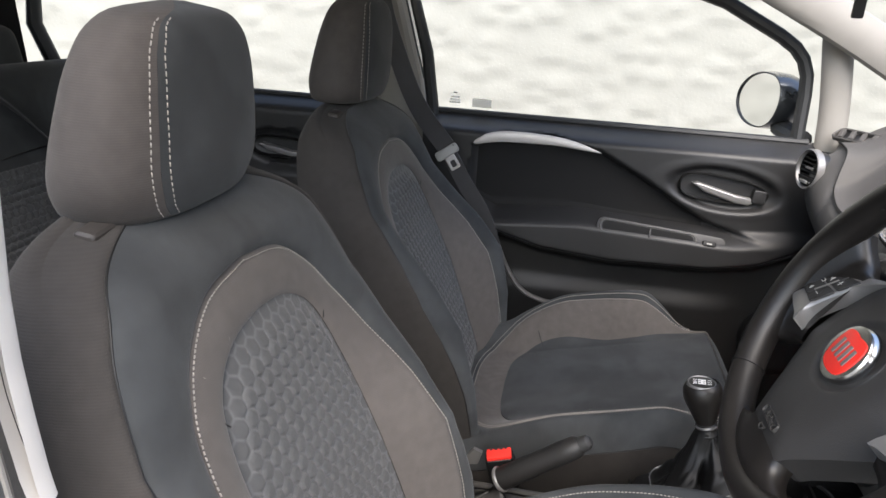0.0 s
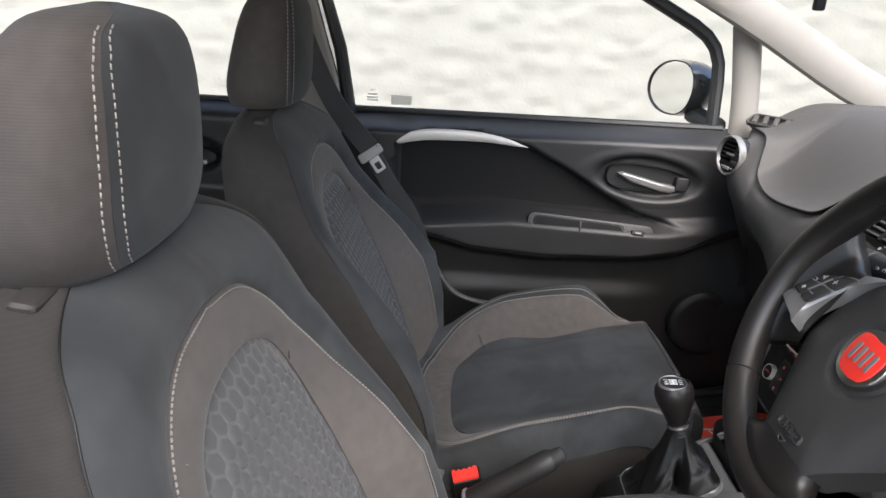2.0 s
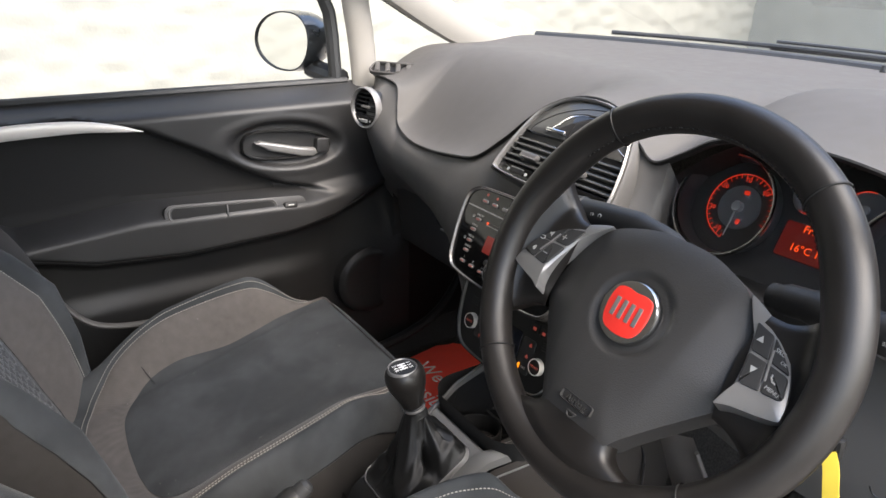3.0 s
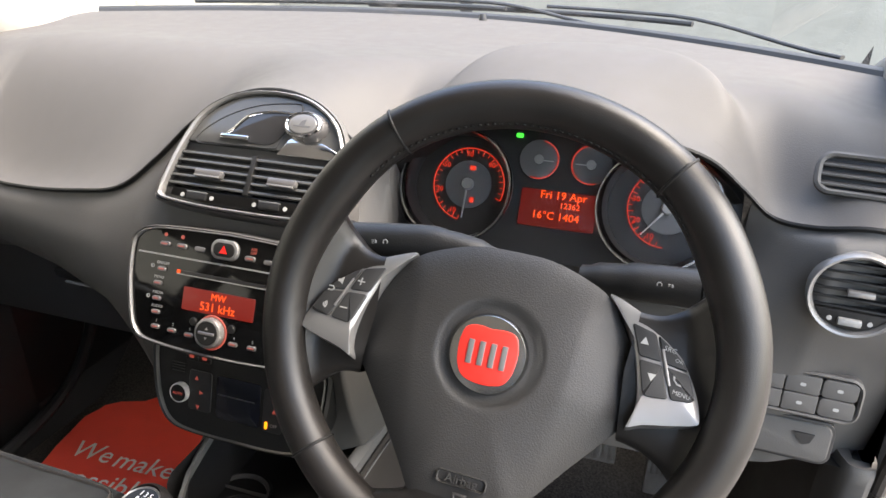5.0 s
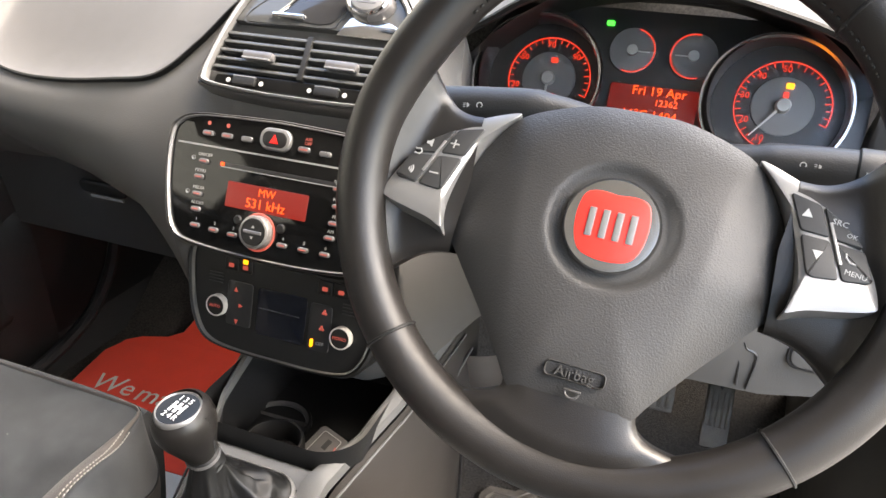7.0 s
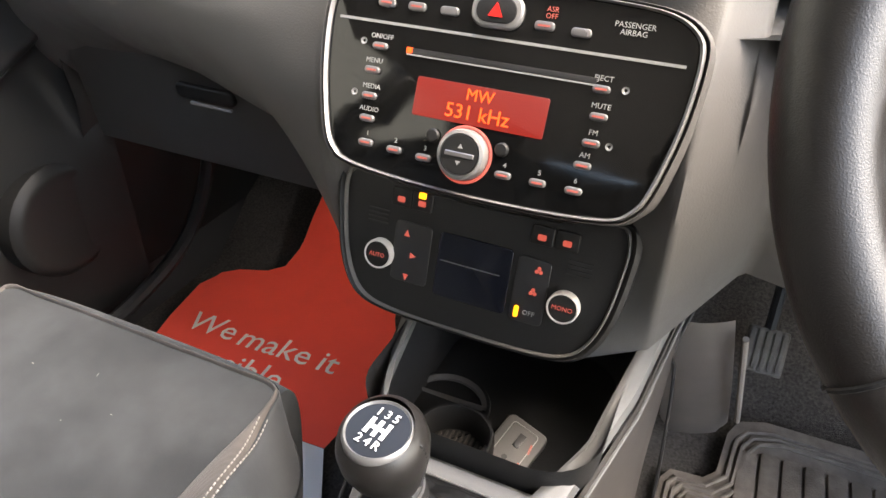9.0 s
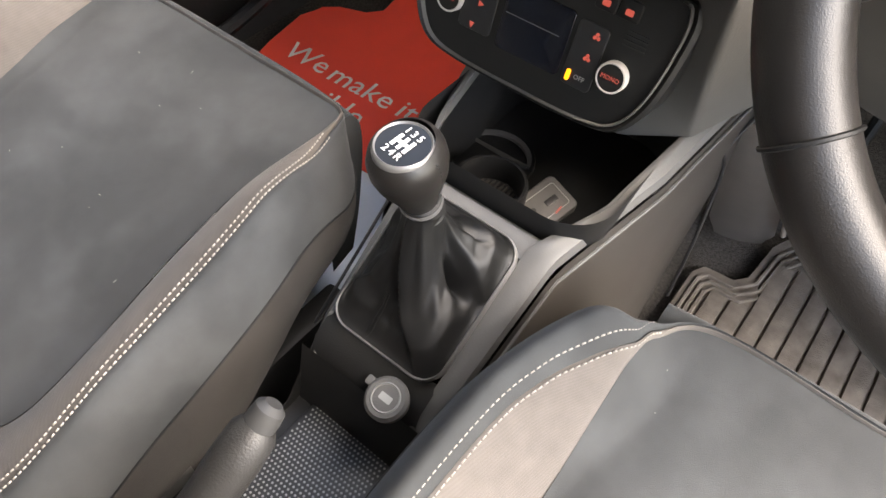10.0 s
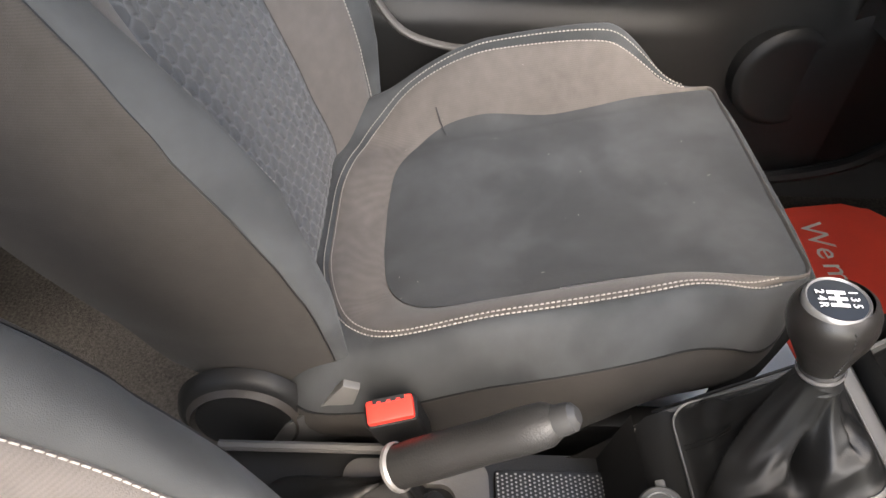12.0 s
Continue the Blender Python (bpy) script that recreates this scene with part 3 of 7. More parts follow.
def door_rows(lo, hi, n):
    """Rows of the door's skin between two lines along it, each given as a height over y."""
    return [[(door_x(y, lo(y) + (hi(y) - lo(y)) * k), y, lo(y) + (hi(y) - lo(y)) * k) for y in ys] for k in np.linspace(0, 1, n)]


arm_line = lambda y: interp(y, *ARMLOW) - 0.002
part("door_panel", grid(door_rows(arm_line, lambda y: 0.968, 90)), DOORSKIN, door, sharp=60)
part("lower_panel", grid(door_rows(lambda y: 0.33, arm_line, 60)), PLASTIC, door, "black grained lower door panel", 60)


def on_door(y, z, out=0.0):
    return (door_x(y, z) + out, y, z)


# cloth inlay between the trim strip and the armrest
rows = []
for k in range(15):
    f = k / 14
    row = []
    for y in np.linspace(-0.452, 0.085, 60):
        lo, hi = interp(y, *ARMTOP) + 0.024, interp(y, *UPPER) - 0.012
        z = lo + (max(hi, lo + 0.001) - lo) * f
        row.append(on_door(y, z, 0.0022))
    rows.append(row)
part("cloth_inlay", grid(rows), CLOTHDARK, door, "smooth black cloth inlay")
rows = []
for y in np.linspace(-0.462, -0.165, 60):
    c = smooth(y, [-0.462, -0.43, -0.38, -0.28, -0.22, -0.165], [0.910, 0.923, 0.931, 0.931, 0.924, 0.913])
    h = smooth(y, [-0.462, -0.452, -0.42, -0.33, -0.22, -0.165], [0.001, 0.0075, 0.0120, 0.0125, 0.0080, 0.0008])
    rows.append([(DOORX + 0.004 * math.cos(a) - 0.002, y, c + h * math.sin(a)) for a in np.linspace(-1.57, 1.57, 9)])
part("trim_strip", grid(rows), PALETRIM, door, "satin silver trim strip")
line = [on_door(y, interp(y, *ARMLOW) + 0.006, 0.0015) for y in np.linspace(-0.43, 0.29, 60)]
part("seam_line", tube(line, 0.0010, 6), DOORSKIN, door)
# inner handle
hm = Matrix.Translation((DOORX - 0.004, 0.115, 0.856)) @ pose(0, 0, 0, 0, 90, 0) @ pose(0, 0, 0, 0, 0, 90) @ pose(0, 0, 0, 0, 0, -4)
oval = [(0.098 * math.copysign(abs(math.cos(a)) ** 0.75, math.cos(a)) , 0.030 * math.copysign(abs(math.sin(a)) ** 0.75, math.sin(a)) * (1 - 0.2 * math.cos(a))) for a in np.linspace(0, 2 * math.pi, 41)[:-1]]
ino = [(x * 0.965, y * 0.91) for x, y in oval]
part("handle_bezel", ring_plate(oval, ino, -0.012, 0.002, hm, rnd=0.002), PLASTIC, door)
part("handle_cup", prism(ino, -0.024, -0.020, hm, 0.0), PLASTIC, door)
lev = [(-0.070, 0.004), (-0.058, 0.008), (0.030, -0.008), (0.062, -0.010), (0.068, -0.020), (0.058, -0.027), (0.030, -0.026), (-0.040, -0.012)]
part("door_handle", prism(lev, -0.016, 0.004, hm, 0.004), SILVER, door, "satin silver pull lever")
lockm = at(hm, 0.078, -0.004)
part("lock_button", prism(rrect(0.030, 0.032, 0.006), -0.016, 0.006, lockm, 0.003), DOORSKIN, door)
# pull cup and window switch in the armrest
am = Matrix.Translation((DOORX + 0.028, -0.010, 0.742)) @ pose(0, 0, 0, 0, 90, 0) @ pose(0, 0, 0, 0, 0, 90) @ pose(0, 0, 0, 0, 0, -4.5) @ pose(0, 0, 0, -22)
fo = rrect(0.292, 0.040, 0.017, cx=0.0)
part("switch_plate", prism(fo, -0.012, 0.006, am, 0.002), DOORSKIN, door)
part("switch_surround", ring_plate(rrect(0.220, 0.032, 0.014, cx=-0.030), rrect(0.212, 0.025, 0.011, cx=-0.030), 0.004, 0.0085, am), CONSOLE, door)
part("pull_cup", prism(rrect(0.206, 0.023, 0.010, cx=-0.030), 0.004, 0.0068, am, 0.0), CLOTHDARK, door)
part("cup_divider", box((0.004, 0.022, 0.006), at(am, -0.025, 0, 0.008), 0.001), DOORSKIN, door)
part("window_switch", prism(rrect(0.030, 0.014, 0.005, cx=0.108), 0.005, 0.012, am, 0.003), PLASTIC, door)
part("switch_mark", box((0.012, 0.003, 0.001), at(am, 0.108, 0.0, 0.0125), 0.0), LEGEND, door)
# window aperture frame, seal and glass
fr = [(-0.738, -0.575, 0.955), (-0.748, -0.60, 1.10), (-0.725, -0.655, 1.30), (-0.71, -0.50, 1.345), (-0.72, -0.15, 1.315), (-0.745, 0.06, 1.255), (-0.761, 0.19, 1.192), (-0.764, 0.225, 1.170), (-0.766, 0.248, 1.145), (-0.766, 0.262, 1.112), (-0.765, 0.267, 1.07), (-0.752, 0.268, 0.955)]
part("window_frame", tube(fr, 0.015, 10, up=(1, 0, 0), flat=1.0), RUBBER, door)
sill = [(-0.746, y, 0.967) for y in np.linspace(-0.60, 0.29, 12)]
part("window_seal", tube(sill, 0.009, 8), RUBBER, door)
b = bmesh.new()
vs = [b.verts.new((x - 0.004, y, z)) for x, y, z in fr]
b.faces.new(vs)
bmesh.ops.triangulate(b, faces=b.faces[:])
pane = part("pane", b, PANE, door, sharp=180)
pane.visible_shadow = False
b = prism([(-0.552, 0.985), (-0.505, 0.985), (-0.505, 1.006), (-0.552, 1.006)], 0, 0.0006, Matrix(((0, 0, 1, -0.742), (1, 0, 0, 0.07), (0, 1, 0, -0.003), (0, 0, 0, 1))), 0)
part("window_sticker", b, surface("sticker_paper", (0.85, 0.83, 0.74), 0.7, var=0.05), door, "pale cream sticker on the glass")
b = bmesh.new()
for k, (w, z) in enumerate(((0.010, 1.013), (0.022, 1.003), (0.026, 0.996), (0.026, 0.990))):
    box((0.0006, w, 0.0035), Matrix.Translation((-0.7425, -0.525, z)), 0, bm=b)
part("glass_mark", b, surface("etched_mark", (0.85, 0.85, 0.83), 0.7, var=0.03), door, "faint etched mark on the glass")
part("outer_skin", grid([[(-0.80 - 0.03 * math.sin(math.pi * (z - 0.3) / 0.7), y, z) for y in np.linspace(-0.62, 0.45, 8)] for z in np.linspace(0.28, 0.955, 8)]), BODY, door)
# door mirror
mir = thing("door_mirror", (-0.84, 0.27, 1.02), "dark painted oval door mirror reflecting the cream wall", "door mirror")
mm = Matrix.Translation((-0.899, 0.205, 1.040)) @ pose(0, 0, 0, 0, 0, 14) @ pose(0, 0, 0, 90)
egg = [(0.109 * math.copysign(abs(math.cos(a)) ** (1.0 if math.cos(a) < 0 else 0.72), math.cos(a)) * (1.0 if math.cos(a) < 0 else 0.93) + 0.012 * math.sin(a), 0.067 * math.sin(a) * (1 + 0.05 * math.cos(a))) for a in np.linspace(0, 2 * math.pi, 41)[:-1]]
rows = []
for f, s in ((0.0, 0.97), (0.004, 1.0), (-0.02, 1.03), (-0.05, 0.98), (-0.08, 0.8), (-0.10, 0.5), (-0.106, 0.05)):
    rows.append([mm @ Vector((x * s, y * s, f)) for x, y in egg])
part("housing", grid(rows, loop_u=True), BODY, mir)
part("mirror_glass", prism([(x * 0.95, y * 0.95) for x, y in egg], -0.004, 0.0005, mm, 0), MIRROR, mir, "reflecting mirror glass")
part("mirror_rim", ring_plate([(x * 1.0, y * 1.0) for x, y in egg], [(x * 0.95, y * 0.95) for x, y in egg], -0.004, 0.005, mm), RUBBER, mir)
part("mirror_arm", tube(spline([(-0.85, 0.25, 0.985), (-0.79, 0.27, 0.975), (-0.75, 0.28, 0.97)], 8), 0.022, 10), RUBBER, mir)
# quarter window
b = bmesh.new()
b.faces.new([b.verts.new(p) for p in ((-0.757, 0.345, 0.985), (-0.757, 0.60, 1.02), (-0.757, 0.345, 1.14))])
q = plain("window_2", b, PANE, "clear triangular quarter window glass", "window", 180)
q.visible_shadow = False

# ---- rear passenger door and rear quarter ----
rd = thing("door_2", (-0.70, -1.05, 0.30), "closed rear passenger door with charcoal trim", "door", kind="structure")


def rear_x(y, z):
    x = -0.690 - 0.055 * sstep(0.935, 0.978, z) ** 1.5
    x += 0.03 * sstep(0.66, 0.70, z) * sstep(0.78, 0.74, z)
    dx, dz = (y + 0.955) / 0.10, (z - 0.850) / 0.045
    x -= 0.02 * sstep(1.0, 0.8, math.hypot(dx, dz))
    return x


part("door_panel", grid([[(rear_x(y, z), y, z) for y in np.linspace(-1.64, -0.72, 100)] for z in np.linspace(0.33, 0.978, 80)]), DOORSKIN, rd, sharp=60)
rm = Matrix.Translation((-0.695, -0.955, 0.847)) @ pose(0, 0, 0, 0, 90, 0) @ pose(0, 0, 0, 0, 0, 90)
part("handle_bezel", ring_plate([(x * 0.85, y * 0.9) for x, y in oval], [(x * 0.79, y * 0.75) for x, y in oval], -0.012, 0.008, rm, rnd=0.004), PLASTIC, rd)
part("door_handle", prism([(x * 0.85, y * 0.85) for x, y in lev], -0.012, 0.006, rm, 0.003), SILVER, rd, "satin silver pull lever")
fr = [(-0.742, -0.715, 0.965), (-0.735, -0.77, 1.15), (-0.715, -0.83, 1.33), (-0.70, -1.20, 1.335), (-0.715, -1.62, 1.27), (-0.735, -1.655, 1.10), (-0.742, -1.60, 0.965)]
part("window_frame", tube(fr, 0.020, 10, up=(1, 0, 0)), RUBBER, rd)
part("window_seal", tube([(-0.745, y, 0.972) for y in (-0.70, -1.0, -1.62)], 0.009, 8), RUBBER, rd)
b = bmesh.new()
b.faces.new([b.verts.new((x - 0.004, y, z)) for x, y, z in fr])
bmesh.ops.triangulate(b, faces=b.faces[:])
pane = part("pane", b, PANE, rd, sharp=180)
pane.visible_shadow = False
part("outer_skin", grid([[(-0.80 - 0.02 * math.sin(math.pi * (z - 0.3) / 0.7), y, z) for y in np.linspace(-1.66, -0.66, 8)] for z in np.linspace(0.28, 0.96, 8)]), BODY, rd)
b = grid([[(sx * 0.70, y, z) for y in np.linspace(-2.0, -1.66, 6)] for sx, z in ((-1, 0.3), (-1, 1.0), (-0.95, 1.36))])
plain("wall_rear_quarter", b, DOORSKIN, "charcoal rear pillar lining", "wall")
b = grid([[(0.70, y, z) for y in np.linspace(-2.0, -0.72, 6)] for z in (0.3, 1.0)])
plain("wall_rear_side", b, DOORSKIN, "charcoal lining of the closed rear door", "wall")
b = grid([[(x, y, z) for y in np.linspace(-2.0, -1.35, 6)] for x, z in ((0.70, 1.0), (0.62, 1.40))])
plain("wall_rear_pillar", b, DOORSKIN, "charcoal lining of the rear pillar", "wall")
b = grid([[(x, -1.95, z) for x in np.linspace(-0.7, 0.7, 6)] for z in (0.3, 0.7, 1.36)])
plain("wall_south", b, DOORSKIN, "dark tailgate lining behind the rear seat", "wall")
# sill and door opening on the driver's side
rows = [[(x, y, z) for y in np.linspace(-0.62, 0.75, 10)] for x, z in spline([(0.66, 0.27), (0.68, 0.36), (0.715, 0.385), (0.76, 0.375), (0.80, 0.30), (0.80, 0.20)], 14)]
plain("trim_sill", grid(rows), PLASTIC, "black plastic sill trim in the open driver's doorway", "trim")
rows = [[(x, y, z) for y in np.linspace(-0.62, 0.75, 10)] for x, z in ((-0.74, 0.40), (-0.70, 0.38), (-0.66, 0.27))]
plain("trim_sill_far", grid(rows), PLASTIC, "black plastic sill trim under the passenger door", "trim")
# front body side ahead of the driver's doorway
rows = []
for z in np.linspace(0.28, 1.0, 20):
    y0 = interp(z, [0.28, 0.45, 0.53, 0.60, 0.80, 1.0], [0.17, 0.225, 0.285, 0.315, 0.325, 0.46])
    rows.append([(0.700, y0 + 0.05, z), (0.712, y0 + 0.006, z), (0.735, y0, z), (0.765, y0, z), (0.79, y0 + 0.02, z), (0.80, y0 + 0.5, z)])
plain("trim_door_jamb", grid(rows), PLASTIC, "black plastic door jamb in the open driver's doorway", "trim")
line = spline([(0.708, 0.10, 0.385), (0.708, 0.165, 0.42), (0.708, 0.215, 0.485), (0.708, 0.258, 0.538), (0.708, 0.281, 0.582), (0.708, 0.284, 0.63), (0.708, 0.286, 0.705), (0.707, 0.264, 0.80), (0.705, 0.258, 0.88)], 44)
plain("trim_door_seal", tube(line, 0.0075, 10), SIDEPANEL, "dark rubber seal along the foot of the open doorway", "trim")
line = spline([(0.703, 0.40, 0.97), (0.70, 0.43, 1.05), (0.70, 0.40, 1.13), (0.69, 0.22, 1.24), (0.66, 0.0, 1.34)], 26)
plain("trim_door_seal_upper", tube(line, 0.010, 10), RUBBER, "black rubber door seal along the windscreen pillar", "trim")

b = grid([[(0.694, y, z) for y in np.linspace(0.285, 0.75, 6)] for z in np.linspace(0.30, 0.96, 6)])
bmesh.ops.solidify(b, geom=b.faces[:], thickness=-0.004)
plain("trim_dash_end", b, PLASTIC, "black lining at the driver's end of the dashboard", "trim")
rows = []
for z in list(np.linspace(0.40, 0.709, 22)) + [0.714, 0.716]:
    y0 = interp(z, [0.40, 0.47, 0.535, 0.585, 0.64, 0.715], [0.150, 0.195, 0.248, 0.277, 0.284, 0.277]) + 0.004 * sstep(0.709, 0.716, z)
    rows.append([(0.660, y0 + 0.045, z), (0.668, y0 + 0.016, z), (0.673, y0 + 0.004, z), (0.679, y0, z), (0.693, y0 - 0.001, z), (0.699, y0 + 0.003, z), (0.702, y0 + 0.014, z)])
rows.append([(0.678, p[1] + 0.010, 0.7165) if k < 3 else (p[0], p[1] + 0.012, 0.7165) for k, p in enumerate(rows[-1])])
plain("trim_pillar_foot", grid(rows), DASHLOW, "grey plastic trim at the foot of the windscreen pillar", "trim")
rows = [[(0.684 - 0.044 * math.sin(0.5 * math.pi * min(1, (y - 0.315) / 0.17)) - 0.012 * sstep(0.62, 0.36, z), y - 0.07 * sstep(0.60, 0.40, z) * (1 - (y - 0.315) / 0.43), z) for y in np.linspace(0.315, 0.745, 24)] for z in np.linspace(0.29, 0.74, 14)]
plain("trim_kick_panel", grid(rows), DASHLOW, "grey plastic kick panel in the driver's footwell", "trim")
b = grid([[(x, interp(z, [0.53, 0.56, 0.62, 0.70], [0.262, 0.285, 0.300, 0.304]), z) for x in (0.716, 0.721, 0.726)] for z in np.linspace(0.555, 0.695, 8)])
plain("trim_painted_jamb", b, CREAM, "pale painted edge of the door opening", "trim")
hinge = [(0.742, 0.232, z) for z in (0.50, 0.60)]
plain("trim_door_hinge", tube(hinge, 0.016, 14), BODY, "dark painted hinge of the driver's door", "trim")
# speaker pod low in the door's front corner and the lip of the sill trim
sp = Matrix.Translation((-0.664, 0.305, 0.50)) @ pose(0, 0, 0, 0, 90, 0)
part("speaker_cover", lathe([(0.0, 0.002), (0.060, 0.003), (0.070, 0.006), (0.078, 0.004), (0.086, -0.004), (0.088, -0.03)], sp, 40), PLASTIC, door, "round black speaker cover")
line = spline([(-0.60, 0.52, 0.62), (-0.615, 0.54, 0.50), (-0.625, 0.46, 0.38), (-0.635, 0.30, 0.325), (-0.64, 0.10, 0.315)], 24)
plain("trim_sill_lip", tube(line, 0.012, 8), PLASTIC, "black curved lip of the passenger sill trim", "trim")

flare = [(-0.652, y, z) for y, z in ((-0.415, 0.74), (-0.385, 0.68), (-0.355, 0.615), (-0.315, 0.562), (-0.265, 0.540), (-0.20, 0.532), (-0.12, 0.528))]
plain("trim_pillar_flare", tube(spline(flare, 26), 0.008, 10, flat=0.7), DASHLOW, "grey curved edge of the door pillar trim beside the seat", "trim")

# ---- seats ----
def radial(half, centre, thetas):
    """Radii, seen from centre, of the closed curve whose right half is given from top to bottom."""
    r = spline(half, 90)
    poly = [(p[0], p[1]) for p in r] + [(-p[0], p[1]) for p in reversed(r)]
    ang = np.array([math.atan2(p[1] - centre[1], p[0] - centre[0]) for p in poly])
    rad = np.array([math.hypot(p[0] - centre[0], p[1] - centre[1]) for p in poly])
    order = np.argsort(ang)
    a, q = ang[order], rad[order]
    a, q = np.r_[a - 2 * math.pi, a, a + 2 * math.pi], np.r_[q, q, q]
    return [float(np.interp(t, a, q)) for t in thetas]


def band(r0, r1, centre, thetas, lift, ks):
    """Rows of points between two radial curves, lifted off the plane by lift(u, v, k)."""
    rows = []
    for k in ks:
        row = []
        for t, a, c in zip(thetas, r0, r1):
            r = a + (c - a) * k
            u, v = centre[0] + r * math.cos(t), centre[1] + r * math.sin(t)
            row.append(lift(u, v, k))
        rows.append(row)
    return rows


def hexes(u, v, p=0.0187):
    """Relief of a honeycomb quilting: 1 in the middle of a cell, 0 along the seams."""
    best, second = 9.0, 9.0
    q = p * 0.80
    j0 = round(v / q)
    for j in (j0 - 1, j0, j0 + 1):
        off = 0.5 * p if j % 2 else 0.0
        i0 = round((u - off) / p)
        for i in (i0 - 1, i0, i0 + 1):
            d = math.hypot(u - off - i * p, (v - j * q) * 1.08)
            if d < best:
                best, second = d, best
            elif d < second:
                second = d
    return sstep(0.0, 0.0075, second - best)


TH = [2 * math.pi * k / 260 for k in range(260)]
TH2 = [2 * math.pi * k / 280 for k in range(280)]
TH3 = [2 * math.pi * k / 560 for k in range(560)]
BACK_C = (0.0, 0.70)
BACK_A = [(0, 0.920), (0.055, 0.913), (0.098, 0.890), (0.119, 0.852), (0.129, 0.79), (0.133, 0.70), (0.135, 0.58), (0.125, 0.48), (0, 0.47)]
BACK_B = [(0, 0.971), (0.075, 0.960), (0.126, 0.928), (0.160, 0.882), (0.182, 0.835), (0.198, 0.785), (0.207, 0.70), (0.212, 0.60), (0.20, 0.46), (0, 0.45)]
BACK_S = [(0, 1.0345), (0.075, 1.032), (0.124, 1.021), (0.170, 1.000), (0.200, 0.964), (0.220, 0.909), (0.239, 0.83), (0.2505, 0.77), (0.2520, 0.66), (0.2350, 0.54), (0.1900, 0.423), (0, 0.412)]
BACK_O = [(0, 1.038), (0.10, 1.034), (0.18, 1.012), (0.222, 0.96), (0.241, 0.88), (0.253, 0.78), (0.2535, 0.66), (0.2365, 0.54), (0.1920, 0.42), (0, 0.41)]
CUSH_C = (0.0, -0.12)
CUSH_A = [(0, 0.090), (0.12, 0.090), (0.160, 0.088), (0.166, 0.07), (0.160, 0.0), (0.155, -0.10), (0.165, -0.20), (0.155, -0.265), (0.11, -0.303), (0.05, -0.313), (0, -0.314)]
CUSH_B = [(0, 0.092), (0.12, 0.092), (0.165, 0.090), (0.172, 0.06), (0.190, 0.0), (0.203, -0.08), (0.208, -0.2), (0.203, -0.287), (0.179, -0.33), (0.142, -0.355), (0.075, -0.373), (0, -0.376)]
CUSH_O = [(0, 0.094), (0.12, 0.094), (0.176, 0.086), (0.207, 0.046), (0.229, -0.02), (0.242, -0.09), (0.248, -0.2), (0.244, -0.32), (0.215, -0.40), (0, -0.43)]


def back_y(u, z):
    y = -0.417 - 0.38 * (z - 0.56)
    grow = interp(z, [0.42, 0.5, 0.6, 0.7, 0.765, 0.83, 0.89, 1.0], [0.02, 0.055, 0.085, 0.10, 0.075, 0.036, 0.008, 0.0])
    y += grow * sstep(0.10, 0.245, abs(u))
    return y - 0.03 * sstep(0.98, 1.045, z)


NOSE = [0.085, -0.05, 0.0]


def cush_z(u, y):
    z = 0.595 + 0.257 * (y - 0.09)
    f = NOSE[2] * sstep(-0.07, 0.03, y)
    z += ((0.100 - 0.016 * NOSE[2]) * sstep(0.14 - 0.02 * f, 0.225 - 0.030 * f, -u) + 0.056 * sstep(0.11, 0.225, u)) * sstep(NOSE[0], NOSE[1], y) * (1 - 0.6 * sstep(-0.19 + 0.05 * NOSE[2], -0.39, y))
    z -= 0.014 * (1 - NOSE[2]) * sstep(0.0, 0.085, y) * sstep(0.165, 0.205, abs(u))
    return z + 0.022 * sstep(-0.315, -0.40, y) - 0.012 * sstep(0.14, 0.0, abs(u)) * sstep(0.1, -0.1, y)


# the driver's cushion is more worn: its bolster ends in a short round nose
WORN_A = [(0, 0.090), (0.12, 0.090), (0.150, 0.056), (0.156, 0.02), (0.156, -0.02), (0.155, -0.10), (0.165, -0.20), (0.155, -0.265), (0.11, -0.303), (0.05, -0.313), (0, -0.314)]
WORN_B = [(0, 0.092), (0.12, 0.092), (0.153, 0.060), (0.160, 0.028), (0.177, -0.006), (0.193, -0.040), (0.203, -0.085), (0.208, -0.2), (0.203, -0.287), (0.179, -0.33), (0.142, -0.355), (0.075, -0.373), (0, -0.376)]
WORN_O = [(0, 0.094), (0.12, 0.094), (0.160, 0.072), (0.182, 0.050), (0.212, 0.014), (0.232, -0.035), (0.243, -0.09), (0.248, -0.2), (0.244, -0.32), (0.215, -0.40), (0, -0.43)]


def settle(seat, inner):
    """The bolster towards the tunnel is flatter and narrower than the outer one."""
    for ob in seat.children:
        for v in ob.data.vertices:
            z = v.co.z + 0.27
            if v.co.x * inner > 0.12 and z < 0.92:
                u = abs(v.co.x)
                drop = interp(z, [0.42, 0.50, 0.58, 0.65, 0.70, 0.75, 0.81, 0.88], [0.004, 0.008, 0.012, 0.020, 0.032, 0.028, 0.013, 0.0])
                v.co.y -= 1.25 * drop * sstep(0.20, 0.252, u)
                v.co.x -= inner * 0.013 * sstep(0.15, 0.23, u) * sstep(0.90, 0.80, z)


